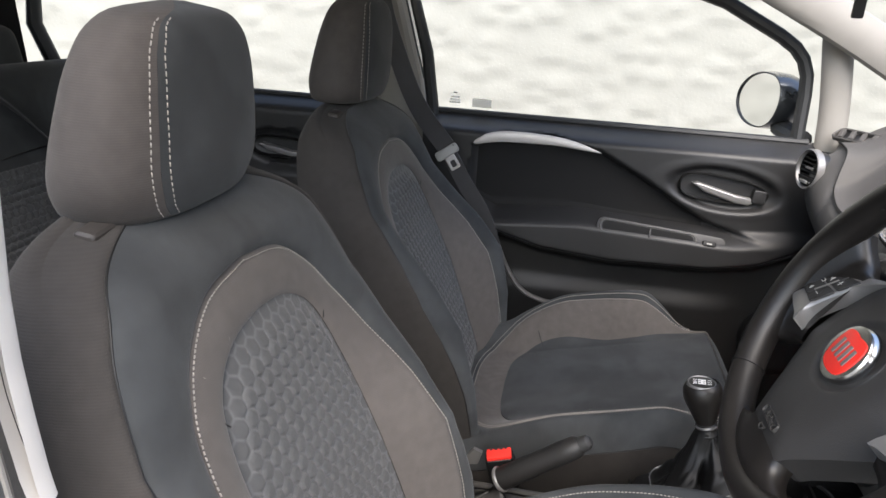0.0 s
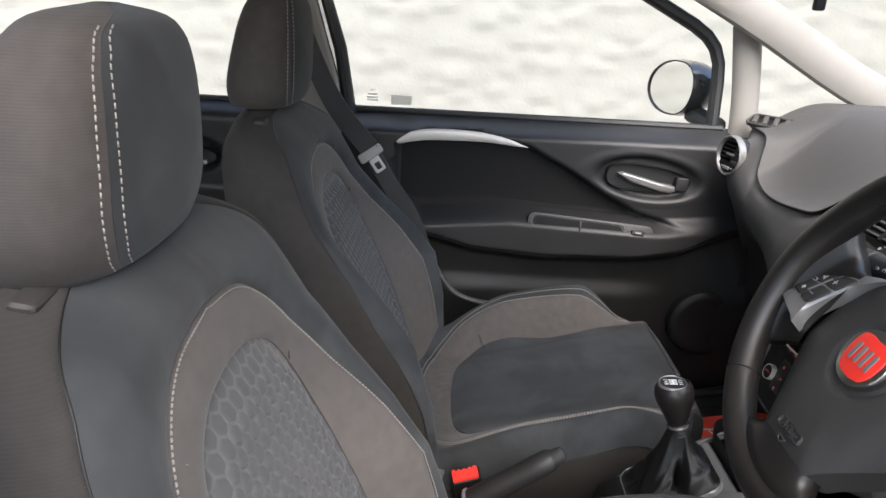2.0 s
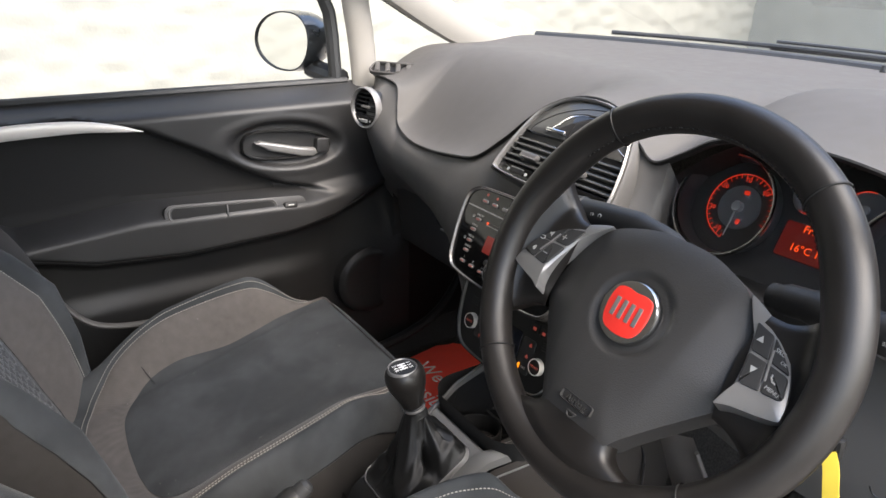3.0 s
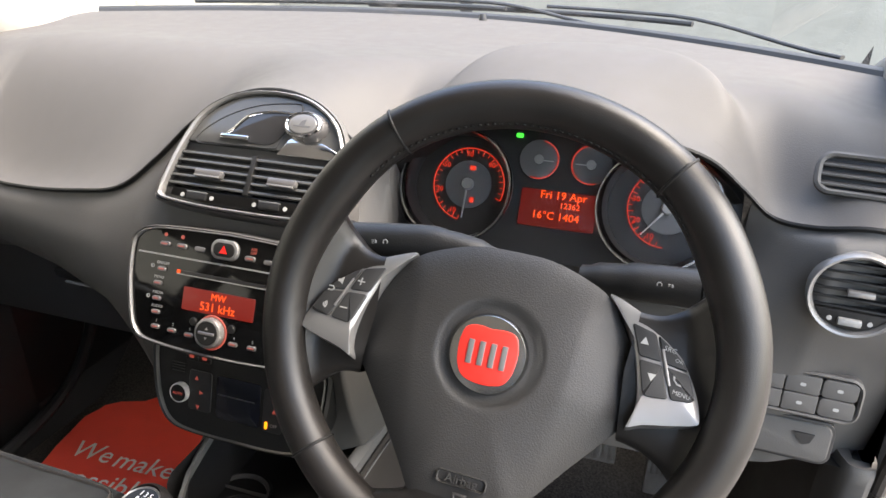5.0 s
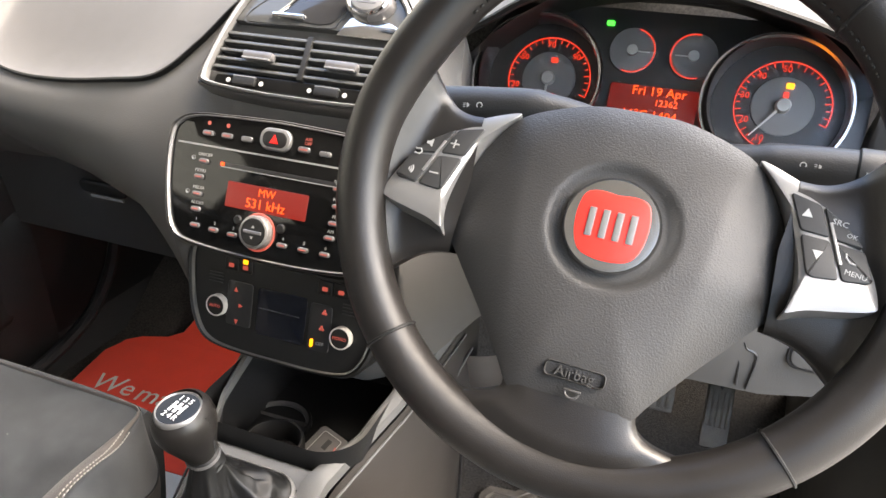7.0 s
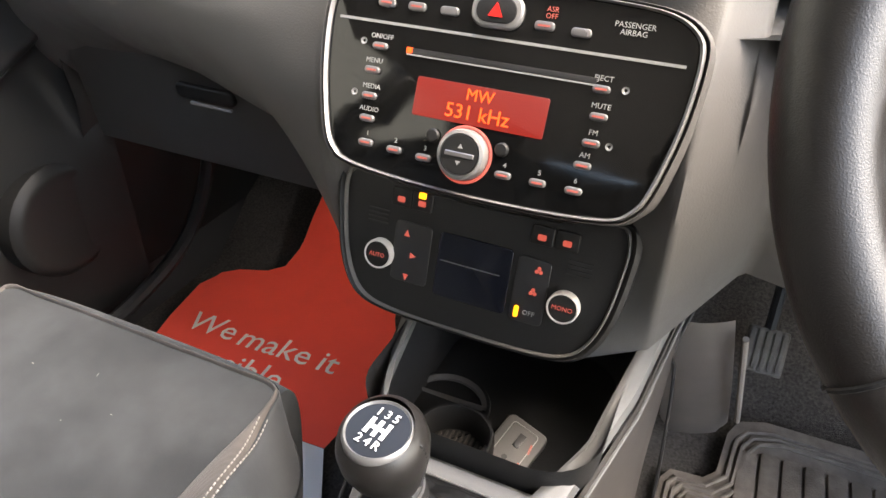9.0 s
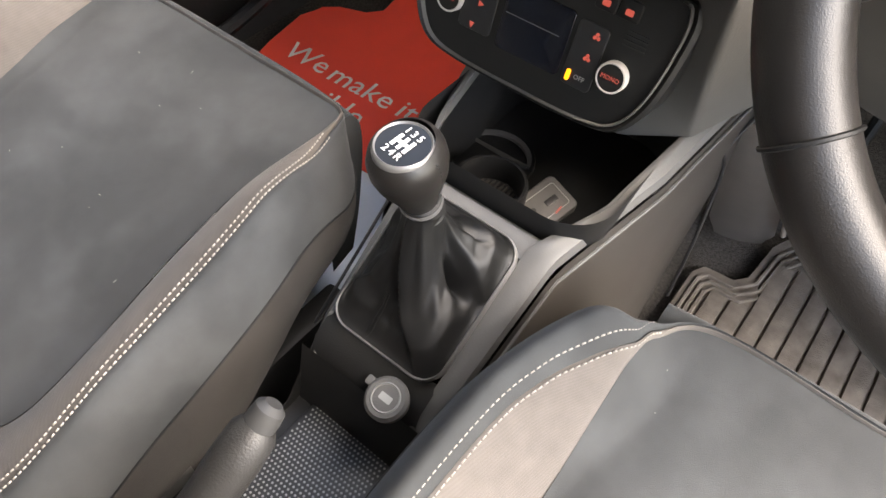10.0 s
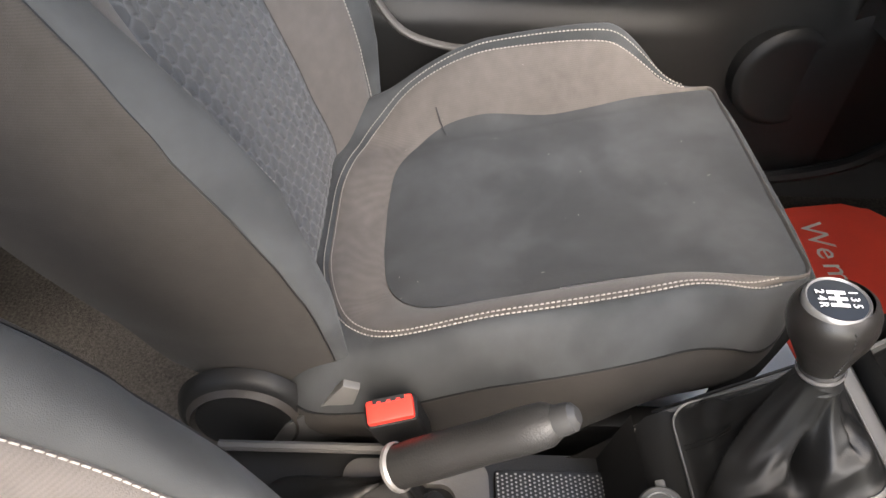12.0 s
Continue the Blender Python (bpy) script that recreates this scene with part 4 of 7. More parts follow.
def build_seat(at_x, label, lean=0.0, head_y=0.0, head_z=0.0, plan=(CUSH_A, CUSH_B, CUSH_O), roll_half=0.169, plump=0.006):
    seat = thing("front_seat", (0, -0.2, 0.27), label, "car seat", "front seats")
    face_y = lambda u, z: back_y(u, z) + lean
    puff = lambda k, h: h * (4 * k * (1 - k)) ** 0.6
    # backrest panels
    A, B, S, O = (radial(c, BACK_C, TH) for c in (BACK_A, BACK_B, BACK_S, BACK_O))
    A2 = radial(BACK_A, BACK_C, TH3)
    zero = [0.0] * len(TH3)

    def quilt(u, v, k):
        edge = sstep(1.0, 0.84, k)
        return (u, face_y(u, v) + 0.0035 * edge + 0.0036 * hexes(u, v) * edge - 0.003 * (1 - edge), v)

    part("back_insert", grid(band(zero, A2, BACK_C, TH3, quilt, np.linspace(0.001, 1, 140)), loop_u=True), QUILT, seat, "quilted honeycomb cloth insert")
    part("back_panel", grid(band(A, B, BACK_C, TH, lambda u, v, k: (u, face_y(u, v) + puff(k, 0.006) - 0.002, v), np.linspace(0, 1, 14)), loop_u=True), TAUPE, seat, "taupe woven panel")
    part("back_bolster", grid(band(B, S, BACK_C, TH, lambda u, v, k: (u, face_y(u, v) + puff(k, 0.013) - 0.002, v), np.linspace(0, 1, 18)), loop_u=True), VELOUR, seat, "charcoal velour bolster")
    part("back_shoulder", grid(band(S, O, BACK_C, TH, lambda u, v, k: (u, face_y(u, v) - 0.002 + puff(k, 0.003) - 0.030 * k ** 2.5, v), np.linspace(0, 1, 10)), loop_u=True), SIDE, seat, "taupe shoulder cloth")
    rows = []
    for k in np.linspace(0, 1, 12):
        row = []
        for t, o in zip(TH, O):
            r = o * (1 + 0.018 * math.sin(math.pi * k) - 0.06 * k * k)
            u, v = r * math.cos(t), BACK_C[1] + r * math.sin(t)
            ue, ve = o * math.cos(t), BACK_C[1] + o * math.sin(t)
            front = face_y(ue, ve) - 0.032
            rear = lean - 0.417 - 0.38 * (ve - 0.56) - interp(ve, [0.4, 0.8, 1.04], [0.135, 0.125, 0.085])
            row.append((u, front + (rear - front) * k, v))
        rows.append(row)
    last = rows[-1]
    side = grid(rows, loop_u=True)
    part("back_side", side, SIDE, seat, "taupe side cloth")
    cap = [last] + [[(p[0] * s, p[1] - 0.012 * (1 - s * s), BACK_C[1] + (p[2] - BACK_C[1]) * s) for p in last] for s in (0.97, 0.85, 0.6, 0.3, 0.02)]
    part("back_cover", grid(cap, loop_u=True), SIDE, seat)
    # stitching on the backrest
    for d, nm in ((-0.003, "a"), (0.005, "b")):
        rB = radial(BACK_B, BACK_C, TH2)
        pts = [((r + d) * math.cos(t), face_y((r + d) * math.cos(t), 0.70 + (r + d) * math.sin(t)) + 0.0018, 0.70 + (r + d) * math.sin(t)) for r, t in zip(rB, TH2) if -0.9 < t or t > 0]
        keep = [p for p in pts if p[2] > 0.52]
        keep.sort(key=lambda p: math.atan2(p[2] - 0.5, p[0]))
        part("stitching", stitches(keep, [(0, 1, 0.4)] * len(keep)), THREAD, seat, "pale double stitching", 180, "stuff")
    rim = [(r * math.cos(t), face_y(r * math.cos(t), 0.70 + r * math.sin(t)) - 0.0016, 0.70 + r * math.sin(t)) for r, t in zip(S, TH)]
    part("back_seam", tube(rim, 0.0011, 6, closed=True), PLASTIC, seat)
    settle(seat, -1 if at_x > 0 else 1)
    # short cross seam on each side
    for s in (-1, 1):
        line = [(s * u, face_y(u, z) + 0.0015, z) for u, z in ((0.114, 0.862), (0.121, 0.870), (0.128, 0.877))]
        part("cross_seam", tube(line, 0.0008, 6), PLASTIC, seat)
    # headrest
    HZ, HH = 1.021 + head_z, 0.181

    def head(z, a):
        f = (z - HZ) / HH
        g = smooth(f, [0, 0.02, 0.07, 0.25, 0.6, 0.80, 0.90, 0.96, 1.0], [0.60, 0.80, 0.92, 1.0, 0.91, 0.80, 0.68, 0.50, 0.10])
        c, s = math.cos(a), math.sin(a)
        e = 0.78
        d = 0.0566 if s > 0 else 0.0602
        return (0.1267 * g * math.copysign(abs(c) ** e, c), head_y - 0.6073 + 0.0235 * (f - 0.5) + d * g * math.copysign(abs(s) ** e, s), z)

    def cut(z):
        """Where, round the headrest, the front cloth meets the side cloth."""
        f = (z - HZ) / HH
        u = smooth(f, [0, 0.1, 0.25, 0.45, 0.65, 0.82, 0.93, 1.0], [0.054, 0.074, 0.0850, 0.0855, 0.083, 0.076, 0.058, 0.009])
        return math.acos(min(0.97, (u / head(z, 0.0)[0])) ** (1 / 0.78))

    zl = [HZ + HH * (0.5 - 0.5 * math.cos(math.pi * k / 36)) for k in range(37)]
    hr = part("headrest", grid([[head(z, a) for a in np.linspace(math.pi - cut(z), 2 * math.pi + cut(z), 60)] for z in zl]), HEADCLOTH, seat, "taupe side cloth of the headrest")
    part("headrest_front", grid([[(p[0], p[1] + 0.0002, p[2]) for p in (head(z, a) for a in np.linspace(cut(z), math.pi - cut(z), 40))] for z in zl]), VELOUR, hr, "charcoal velour front of the headrest")
    for s in (-1, 1):
        for off in (-0.10, 0.10) if s > 0 else ():
            line = []
            for f in np.linspace(0.04, 0.93, 90):
                z = HZ + HH * f
                a = cut(z) + off
                p = head(z, a if s > 0 else math.pi - a)
                line.append((p[0], p[1] + 0.0006, p[2]))
            part("stitching", stitches(line, [(s * 0.5, 0.85, 0)] * 90, 0.0044, 0.0016, 0.0008), THREAD, hr, "pale stitching", 180, "stuff")
        part("headrest_post", tube([(s * 0.070, head_y - 0.640, 1.00), (s * 0.070, head_y - 0.630, 1.06)], 0.006, 10), CHROME, hr, "chrome post")
        part("post_sleeve", box((0.032, 0.020, 0.012), Matrix.Translation((s * 0.120, lean - 0.634, 1.0265)) @ pose(0, 0, 0, -8, 6 * s, 0), 0.006, 3), SIDEPANEL, hr, "grey plastic release sleeve")
    # lint caught in the cloth
    rng = random.Random(int(1000 * (at_x + 2)))
    b = bmesh.new()
    for k in range(26):
        if k < 18:
            u, y = rng.uniform(-0.19, 0.19), rng.uniform(-0.30, 0.05)
            p, n = Vector((u, y, cush_z(u, y) + 0.0065)), Vector((0, -0.25, 1)).normalized()
        else:
            u, z = rng.uniform(-0.16, 0.16), rng.uniform(0.56, 0.94)
            p, n = Vector((u, face_y(u, z) + 0.0072, z)), Vector((0, 1, 0.38)).normalized()
        d = n.orthogonal().normalized()
        d.rotate(Matrix.Rotation(rng.uniform(0, 6.28), 3, n))
        c = d.cross(n)
        h, w = rng.uniform(0.0004, 0.0018), 0.00022
        b.faces.new([b.verts.new(p + d * i * h + c * q * w) for i, q in ((-1, -1), (1, -1), (1, 1), (-1, 1))])
    part("lint", b, THREAD, seat, "specks of pale lint", 180, "stuff")
    # cushion
    A, B, O = (radial(c, CUSH_C, TH) for c in plan)
    part("cushion_insert", grid(band([0.0] * len(TH), A, CUSH_C, TH, lambda u, y, k: (u, y, cush_z(u, y) + 0.008 * (1 - k ** 4) - 0.002 + 0.0015 * noise.noise(Vector((u * 18, y * 18, 2)))), np.linspace(0.001, 1, 40)), loop_u=True), VELOUR, seat, "charcoal velour centre panel")
    part("cushion_panel", grid(band(A, B, CUSH_C, TH, lambda u, y, k: (u, y, cush_z(u, y) + puff(k, 0.005) - 0.003), np.linspace(0, 1, 12)), loop_u=True), TAUPE, seat, "taupe woven panel")
    part("cushion_bolster", grid(band(B, O, CUSH_C, TH, lambda u, y, k: (u, y, cush_z(u, y) + puff(k, plump) - 0.003 - 0.055 * k ** (2.4 + 40 * (plump - 0.006))), np.linspace(0, 1, 16)), loop_u=True), VELOUR, seat, "charcoal velour bolster")
    rows = []
    for k in np.linspace(0, 1, 9):
        row = []
        for t, o in zip(TH, O):
            ue, ve = o * math.cos(t), CUSH_C[1] + o * math.sin(t)
            r = o * (1 + 0.015 * math.sin(math.pi * k) - (0.10 + 0.22 * sstep(-0.16, 0.03, ve)) * k * k)
            top = cush_z(ue, ve) - 0.058
            row.append((r * math.cos(t), CUSH_C[1] + r * math.sin(t), top + (0.375 - top) * k))
        rows.append(row)
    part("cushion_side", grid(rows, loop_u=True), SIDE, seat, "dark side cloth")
    part("cushion_seam", tube([(p[0] * 1.001, p[1], p[2]) for p in rows[0]], 0.0012, 6, closed=True), PLASTIC, seat)
    lip = spline([(0.074, 0.578), (0.091, 0.5930), (0.104, 0.588), (0.112, 0.568), (0.112, 0.53), (0.102, 0.46), (0.088, 0.40)], 22)
    rows = [[(u, y - 0.004 * abs(u / 0.168) ** 4, z - 0.004 * abs(u / 0.168) ** 4) for u in np.linspace(-roll_half, roll_half, 25)] for y, z in lip]
    rows = [[(p[0][0], 0.05, p[0][2] - 0.012)] + p + [(p[-1][0], 0.05, p[-1][2] - 0.012)] for p in rows]
    part("cushion_front", grid(rows), VELOUR, seat, "charcoal velour front roll")
    rB = radial(plan[1], CUSH_C, TH2)
    for d in (-0.003, 0.005):
        pts = [((r + d) * math.cos(t), CUSH_C[1] + (r + d) * math.sin(t)) for r, t in zip(rB, TH2)]
        pts = [(u, y, cush_z(u, y) + 0.0022) for u, y in pts if y < 0.062]
        pts.sort(key=lambda p: math.atan2(p[0], -(p[1] + 0.12)))
        part("stitching", stitches(pts, [(0, 0, 1)] * len(pts)), THREAD, seat, "pale double stitching", 180, "stuff")
    line = [(u, y, cush_z(u, y) + 0.0022) for u, y in ((-0.150, -0.243), (-0.162, -0.250), (-0.176, -0.258))]
    part("cross_seam", tube(line, 0.0008, 6), PLASTIC, seat)
    for s in (-1, 1):
        # recliner cover, hinge bracket and rail
        rm = Matrix.Translation((s * (0.238 if s * at_x > 0 else 0.216), -0.440, 0.470 if s * at_x > 0 else 0.428)) @ pose(0, 0, 0, 0, 90 * s, 0)
        rc = part("recliner_cover", lathe([(0, 0.022), (0.040, 0.022), (0.060, 0.019), (0.066, 0.014), (0.069, 0.004)], rm, 36), PLASTIC, seat, "round black recliner cover")
        part("cover_ring", lathe([(0.048, 0.0215), (0.052, 0.026), (0.057, 0.0205)], rm, 36), SIDEPANEL, rc)
        part("hinge_bracket", prism([(-0.40, 0.43), (-0.36, 0.47), (-0.34, 0.50), (-0.325, 0.495), (-0.335, 0.455), (-0.28, 0.44), (-0.20, 0.435), (-0.20, 0.40), (-0.42, 0.39)], -0.004, 0.004, Matrix(((0, 0, 1, s * 0.236), (1, 0, 0, 0), (0, 1, 0, 0), (0, 0, 0, 1))), 0.0015), CONSOLE, seat, "grey metal hinge bracket")
        part("seat_rail", box((0.035, 0.50, 0.04), Matrix.Translation((s * 0.20, -0.17, 0.300)), 0.005), PLASTIC, seat)
        part("rail_riser", box((0.03, 0.40, 0.10), Matrix.Translation((s * 0.20, -0.17, 0.355)), 0.008), PLASTIC, seat)
    seat.location.x = at_x
    return seat


PSEAT_X, DSEAT_X = -0.297, 0.362
build_seat(PSEAT_X, "charcoal and taupe cloth passenger seat with pale double stitching", 0.0, -0.030, 0.018)
NOSE[:] = [0.100, 0.012, 1.0]
build_seat(DSEAT_X, "charcoal and taupe cloth driver's seat with pale double stitching", 0.03, 0.0, 0.0, (WORN_A, WORN_B, WORN_O), 0.158, 0.009)


# ---- steering wheel ----
WN = Vector((0.035, -0.867, 0.497)).normalized()
WV = (Vector((0, 0, 1)) - WN * WN.z).normalized()
WU = WV.cross(WN)
WM = Matrix(((WU.x, WV.x, WN.x, 0.35), (WU.y, WV.y, WN.y, 0.0114), (WU.z, WV.z, WN.z, 0.95), (0, 0, 0, 1))) @ pose(0, 0, 0, 0, 0, -4)
PODM = WM @ pose(0, -0.008, -0.0015, -16.7)
COVM = WM @ pose(0, 0, -0.010, -6.8)
wheel = thing("steering_wheel", (0.36, 0.02, 0.95), "black leather three-spoke steering wheel with silver button pods", "steering wheel")
RC, RR = Vector((0.002, 0.0123, -0.0036)), 0.1630


def rim_point(a, b, grow=0.0):
    """A point of the rim: a round the wheel, b round the section."""
    thumb = math.exp(-((math.degrees(a) - 152) / 16) ** 2) + math.exp(-((math.degrees(a) - 28) / 16) ** 2)
    w = 0.0165 + 0.0012 * thumb + grow
    h = 0.0175 + grow
    r = RR + w * math.cos(b) - 0.003 * thumb
    return WM @ (RC + Vector((r * math.cos(a), r * math.sin(a), h * math.sin(b) + 0.096 * r * math.sin(a))))


n = 160
b = grid([[rim_point(2 * math.pi * i / n, 2 * math.pi * j / 20) for j in range(20)] for i in range(n)], loop_u=True, loop_v=True)
rim = part("rim", b, LEATHER, wheel, "black leather rim")
for deg in (127, 53, 223, 315):
    a = radians(deg)
    b = bmesh.new()
    loopb = [rim_point(a, 2 * math.pi * j / 20, 0.0004) for j in range(20)]
    tube(loopb, 0.0011, 6, closed=True, bm=b, up=WN)
    part("rim_seam", b, PLASTIC, rim)
# stitched inner edge
pts = [rim_point(radians(d), math.pi * 0.86, 0.0006) for d in np.linspace(40, 140, 60)]
part("stitching", stitches(pts, [tuple(WN)] * 60, 0.003, 0.0022, 0.0009), PLASTIC, rim, "", 180, "stuff")


def dome(outline, h0, h1, m, power=2.2, rings=10, drop=0.02):
    """A cushion-shaped cover over an outline, its edge turned down."""
    n = len(outline)
    cx, cy = sum(p[0] for p in outline) / n, sum(p[1] for p in outline) / n
    rows = [[m @ Vector((p[0], p[1], h0 - drop)) for p in outline]]
    for s in [1 - (k / rings) for k in range(rings)] + [0.01]:
        e = 1 - s ** power
        rows.append([m @ Vector((cx + (p[0] - cx) * s, cy + (p[1] - cy) * s, h0 + (h1 - h0) * e)) for p in outline])
    return grid(rows, loop_u=True)


half = [(0, 78), (25, 77), (48, 71), (70, 61), (83, 47), (95, 26), (101, 2), (102, -20), (87, -41), (66, -67), (47, -92), (38, -105), (28, -110), (0, -113)]
right = [p for p in spline(half, 60)]
cover = [(p[0] / 1000, p[1] / 1000) for p in right] + [(-p[0] / 1000, p[1] / 1000) for p in reversed(right[1:-1])]


def pressed(p):
    """The cover's two pressed lines and the dish round its badge."""
    q = COVM.inverted() @ p
    q.z -= 0.16 * max(0.0, abs(q.x) - (0.057 + 0.12 * q.y)) * sstep(0.02, -0.02, q.y - 0.045) + 0.0048 * sstep(0.0400, 0.0325, math.hypot(q.x, q.y))
    return COVM @ q


bm = dome(cover, -0.010, 0.006, COVM, 3.4, 40, 0.03)
for v in bm.verts:
    v.co = pressed(v.co)
part("airbag_cover", bm, AIRBAG, wheel, "grained black airbag cover")
bd = part("badge", lathe([(0.0285, -0.008), (0.0285, -0.002), (0.0268, 0.001), (0.0235, 0.0012), (0.0, 0.0012)], WM, 48), BADGE, wheel, "round chrome badge with a red shield")
sh = [(0.0, 0.0205), (0.012, 0.0215), (0.0205, 0.0185), (0.0235, 0.010), (0.0240, 0.0), (0.022, -0.012), (0.0165, -0.0205), (0.007, -0.0235), (0, -0.024)]
sh = [(p[0] * 0.88, p[1] * 0.88) for p in spline(sh, 24)]
part("badge_shield", prism(sh + [(-x, y) for x, y in reversed(sh[1:-1])], 0.0008, 0.0022, WM, 0.0006), REDPLASTIC, bd, "red enamel shield")
for k in range(4):
    part("badge_bar", box((0.0040, 0.017, 0.0012), at(WM, -0.0120 + 0.008 * k, 0.0, 0.0026), 0.0005), SILVER, bd)
part("airbag_mark", ring_plate(rrect(0.036, 0.0095, 0.003, cy=-0.089, cx=0.001), rrect(0.034, 0.0076, 0.0024, cy=-0.089, cx=0.001), -0.004, 0.0022, COVM), AIRBAG, wheel)
part("lettering", lettering("Airbag", 0.0088, at(COVM, 0.001, -0.0895, 0.0010), 0.0009), AIRBAG, wheel)
part("airbag_symbol", box((0.010, 0.0014, 0.0030), at(COVM, 0.002, -0.0985, 0.0002), 0.0006), AIRBAG, wheel)
part("airbag_symbol", tube([COVM @ Vector((0.002 + 0.004 * math.cos(a), -0.0995 + 0.0035 * math.sin(a), 0.0008)) for a in np.linspace(math.pi, 2 * math.pi, 9)], 0.0008, 6), AIRBAG, wheel)
# leather spokes from the cover to the rim
def spoke(inner, outer, h0, h1, bend=2.2):
    """A leather spoke that widens into the rim in round fillets."""
    m = len(inner)
    loop = []
    for k in np.linspace(0, 1, 18):
        mid_in, mid_out = Vector(inner[m // 2]), Vector(outer[m // 2])
        ax = (mid_out - mid_in).normalized()
        pts = []
        for p, q in zip(inner, outer):
            d = Vector(q) - Vector(p)
            along = ax * d.dot(ax)
            pts.append(Vector(p) + along * k + (d - along) * k ** bend)
        top = h0 + (h1 - h0) * sstep(0.62, 1.05, k)
        front = [WM @ Vector((p.x, p.y, top + 0.006 * (1 - abs(2 * j / (m - 1) - 1) ** 4) - 0.006)) for j, p in enumerate(pts)]
        rear = [WM @ Vector((p.x, p.y, top - 0.024)) for p in pts]
        loop.append(front + list(reversed(rear)))
    return grid(loop, loop_u=True)


part("spoke", spoke([(x, -0.104) for x in np.linspace(-0.040, 0.040, 16)], [(x + 0.004, -0.1445 + 3.6 * x * x) for x in np.linspace(-0.078, 0.078, 16)], -0.0030, -0.0080, 3.0), LEATHER, wheel, "black leather lower spoke", 180)
for s in (-1, 1):
    part("spoke", spoke([(s * (0.092 + 0.0005 * abs(k - 7)), 0.052 - 0.0060 * k) for k in range(16)], [(s * (0.157 - 2.2 * (0.008 - 0.0105 * (k - 7.5)) ** 2) + 0.002, 0.082 - 0.0105 * k) for k in range(16)], -0.0150, 0.0030, 2.6), LEATHER, wheel, "black leather side spoke", 180)
    pod = spline([(0.073, 0.072), (0.090, 0.066), (0.109, 0.056), (0.123, 0.043), (0.134, 0.027), (0.141, 0.012), (0.144, 0.0), (0.142, -0.004), (0.128, -0.008), (0.110, -0.012), (0.100, -0.016), (0.103, -0.008), (0.1035, 0.005), (0.0995, 0.025), (0.092, 0.046), (0.083, 0.060)], 64, True)
    pod = [(s * p[0], p[1]) for p in pod]
    pd = part("button_pod", dome(pod, -0.003, 0.0, PODM, 6.0, 6, 0.016), SILVER, wheel, "satin silver button pod")
    quads = [[(0.0915, 0.0540), (0.1080, 0.0495), (0.1148, 0.0312), (0.0996, 0.0322)], [(0.1096, 0.0492), (0.1195, 0.0420), (0.1280, 0.0340), (0.1322, 0.0286), (0.1164, 0.0306)],
             [(0.1000, 0.0300), (0.1154, 0.0290), (0.1222, 0.0075), (0.1080, 0.0060), (0.1058, 0.0085)], [(0.1171, 0.0288), (0.1330, 0.0268), (0.1385, 0.0120), (0.1375, 0.0092), (0.1238, 0.0076)]]
    for q in quads:
        dense = []
        for i in range(len(q)):
            a, c, d = q[i - 1], q[i], q[(i + 1) % len(q)]
            l1 = max(1e-6, math.hypot(a[0] - c[0], a[1] - c[1]))
            l2 = max(1e-6, math.hypot(d[0] - c[0], d[1] - c[1]))
            r = 0.0018
            p1 = (c[0] + (a[0] - c[0]) * r / l1, c[1] + (a[1] - c[1]) * r / l1)
            p2 = (c[0] + (d[0] - c[0]) * r / l2, c[1] + (d[1] - c[1]) * r / l2)
            dense += [p1, ((p1[0] + p2[0]) / 2 * 0.6 + c[0] * 0.4, (p1[1] + p2[1]) / 2 * 0.6 + c[1] * 0.4), p2]
        part("button", prism([(s * x, y) for x, y in dense], -0.004, 0.0014, PODM, 0.0007), BUTTON, pd, "black button")
    part("rocker_bar", box((0.0018, 0.025, 0.0012), at(PODM, s * 0.1178, 0.028, 0.0016) @ pose(0, 0, 0, 0, 0, 18.5 * s), 0.0005), SILVER, pd)
def legend(bm):
    part("legend", bm, LEGEND, wheel, "pale button legend")


plus = box((0.006, 0.0009, 0.0004), at(PODM, -0.1074, 0.0388, 0.0016), 0)
legend(box((0.0009, 0.006, 0.0004), at(PODM, -0.1074, 0.0388, 0.0017), 0, bm=plus))
legend(box((0.006, 0.0009, 0.0004), at(PODM, -0.1143, 0.0163, 0.0016), 0))
for x, y, sgn in ((0.1015, 0.0429, 1), (0.1098, 0.0193, -1)):
    legend(prism([(x - 0.0028, y - 0.0024 * sgn), (x + 0.0028, y - 0.0024 * sgn), (x, y + 0.0028 * sgn)], 0.0012, 0.0017, PODM, 0))
for w, sz, x, y in (("SRC", 0.0048, 0.1187, 0.0404), ("OK", 0.0038, 0.1254, 0.0339), ("MENU", 0.0042, 0.1300, 0.0122)):
    legend(lettering(w, sz, at(PODM, x, y, 0.0016) @ pose(0, 0, 0, 0, 0, -8), 0.0002))
legend(tube([PODM @ Vector((0.1262 + a * 0.0024, 0.0206 + c * 0.0024, 0.0016)) for a, c in ((-1, 1.2), (-0.9, 0.2), (0.0, -0.9), (1.2, -1.1))], 0.0007, 6))
legend(tube([PODM @ Vector((-0.1287 + a, 0.0288 + c, 0.0016)) for a, c in ((-0.0025, 0.0016), (0.0010, 0.0018), (0.0022, 0.0), (0.0010, -0.0018), (-0.0025, -0.0016))], 0.0005, 6))
legend(prism([(-0.1255, 0.0352), (-0.1238, 0.0352), (-0.1215, 0.0332), (-0.1215, 0.0392), (-0.1238, 0.0372), (-0.1255, 0.0372)], 0.0012, 0.0017, PODM, 0))
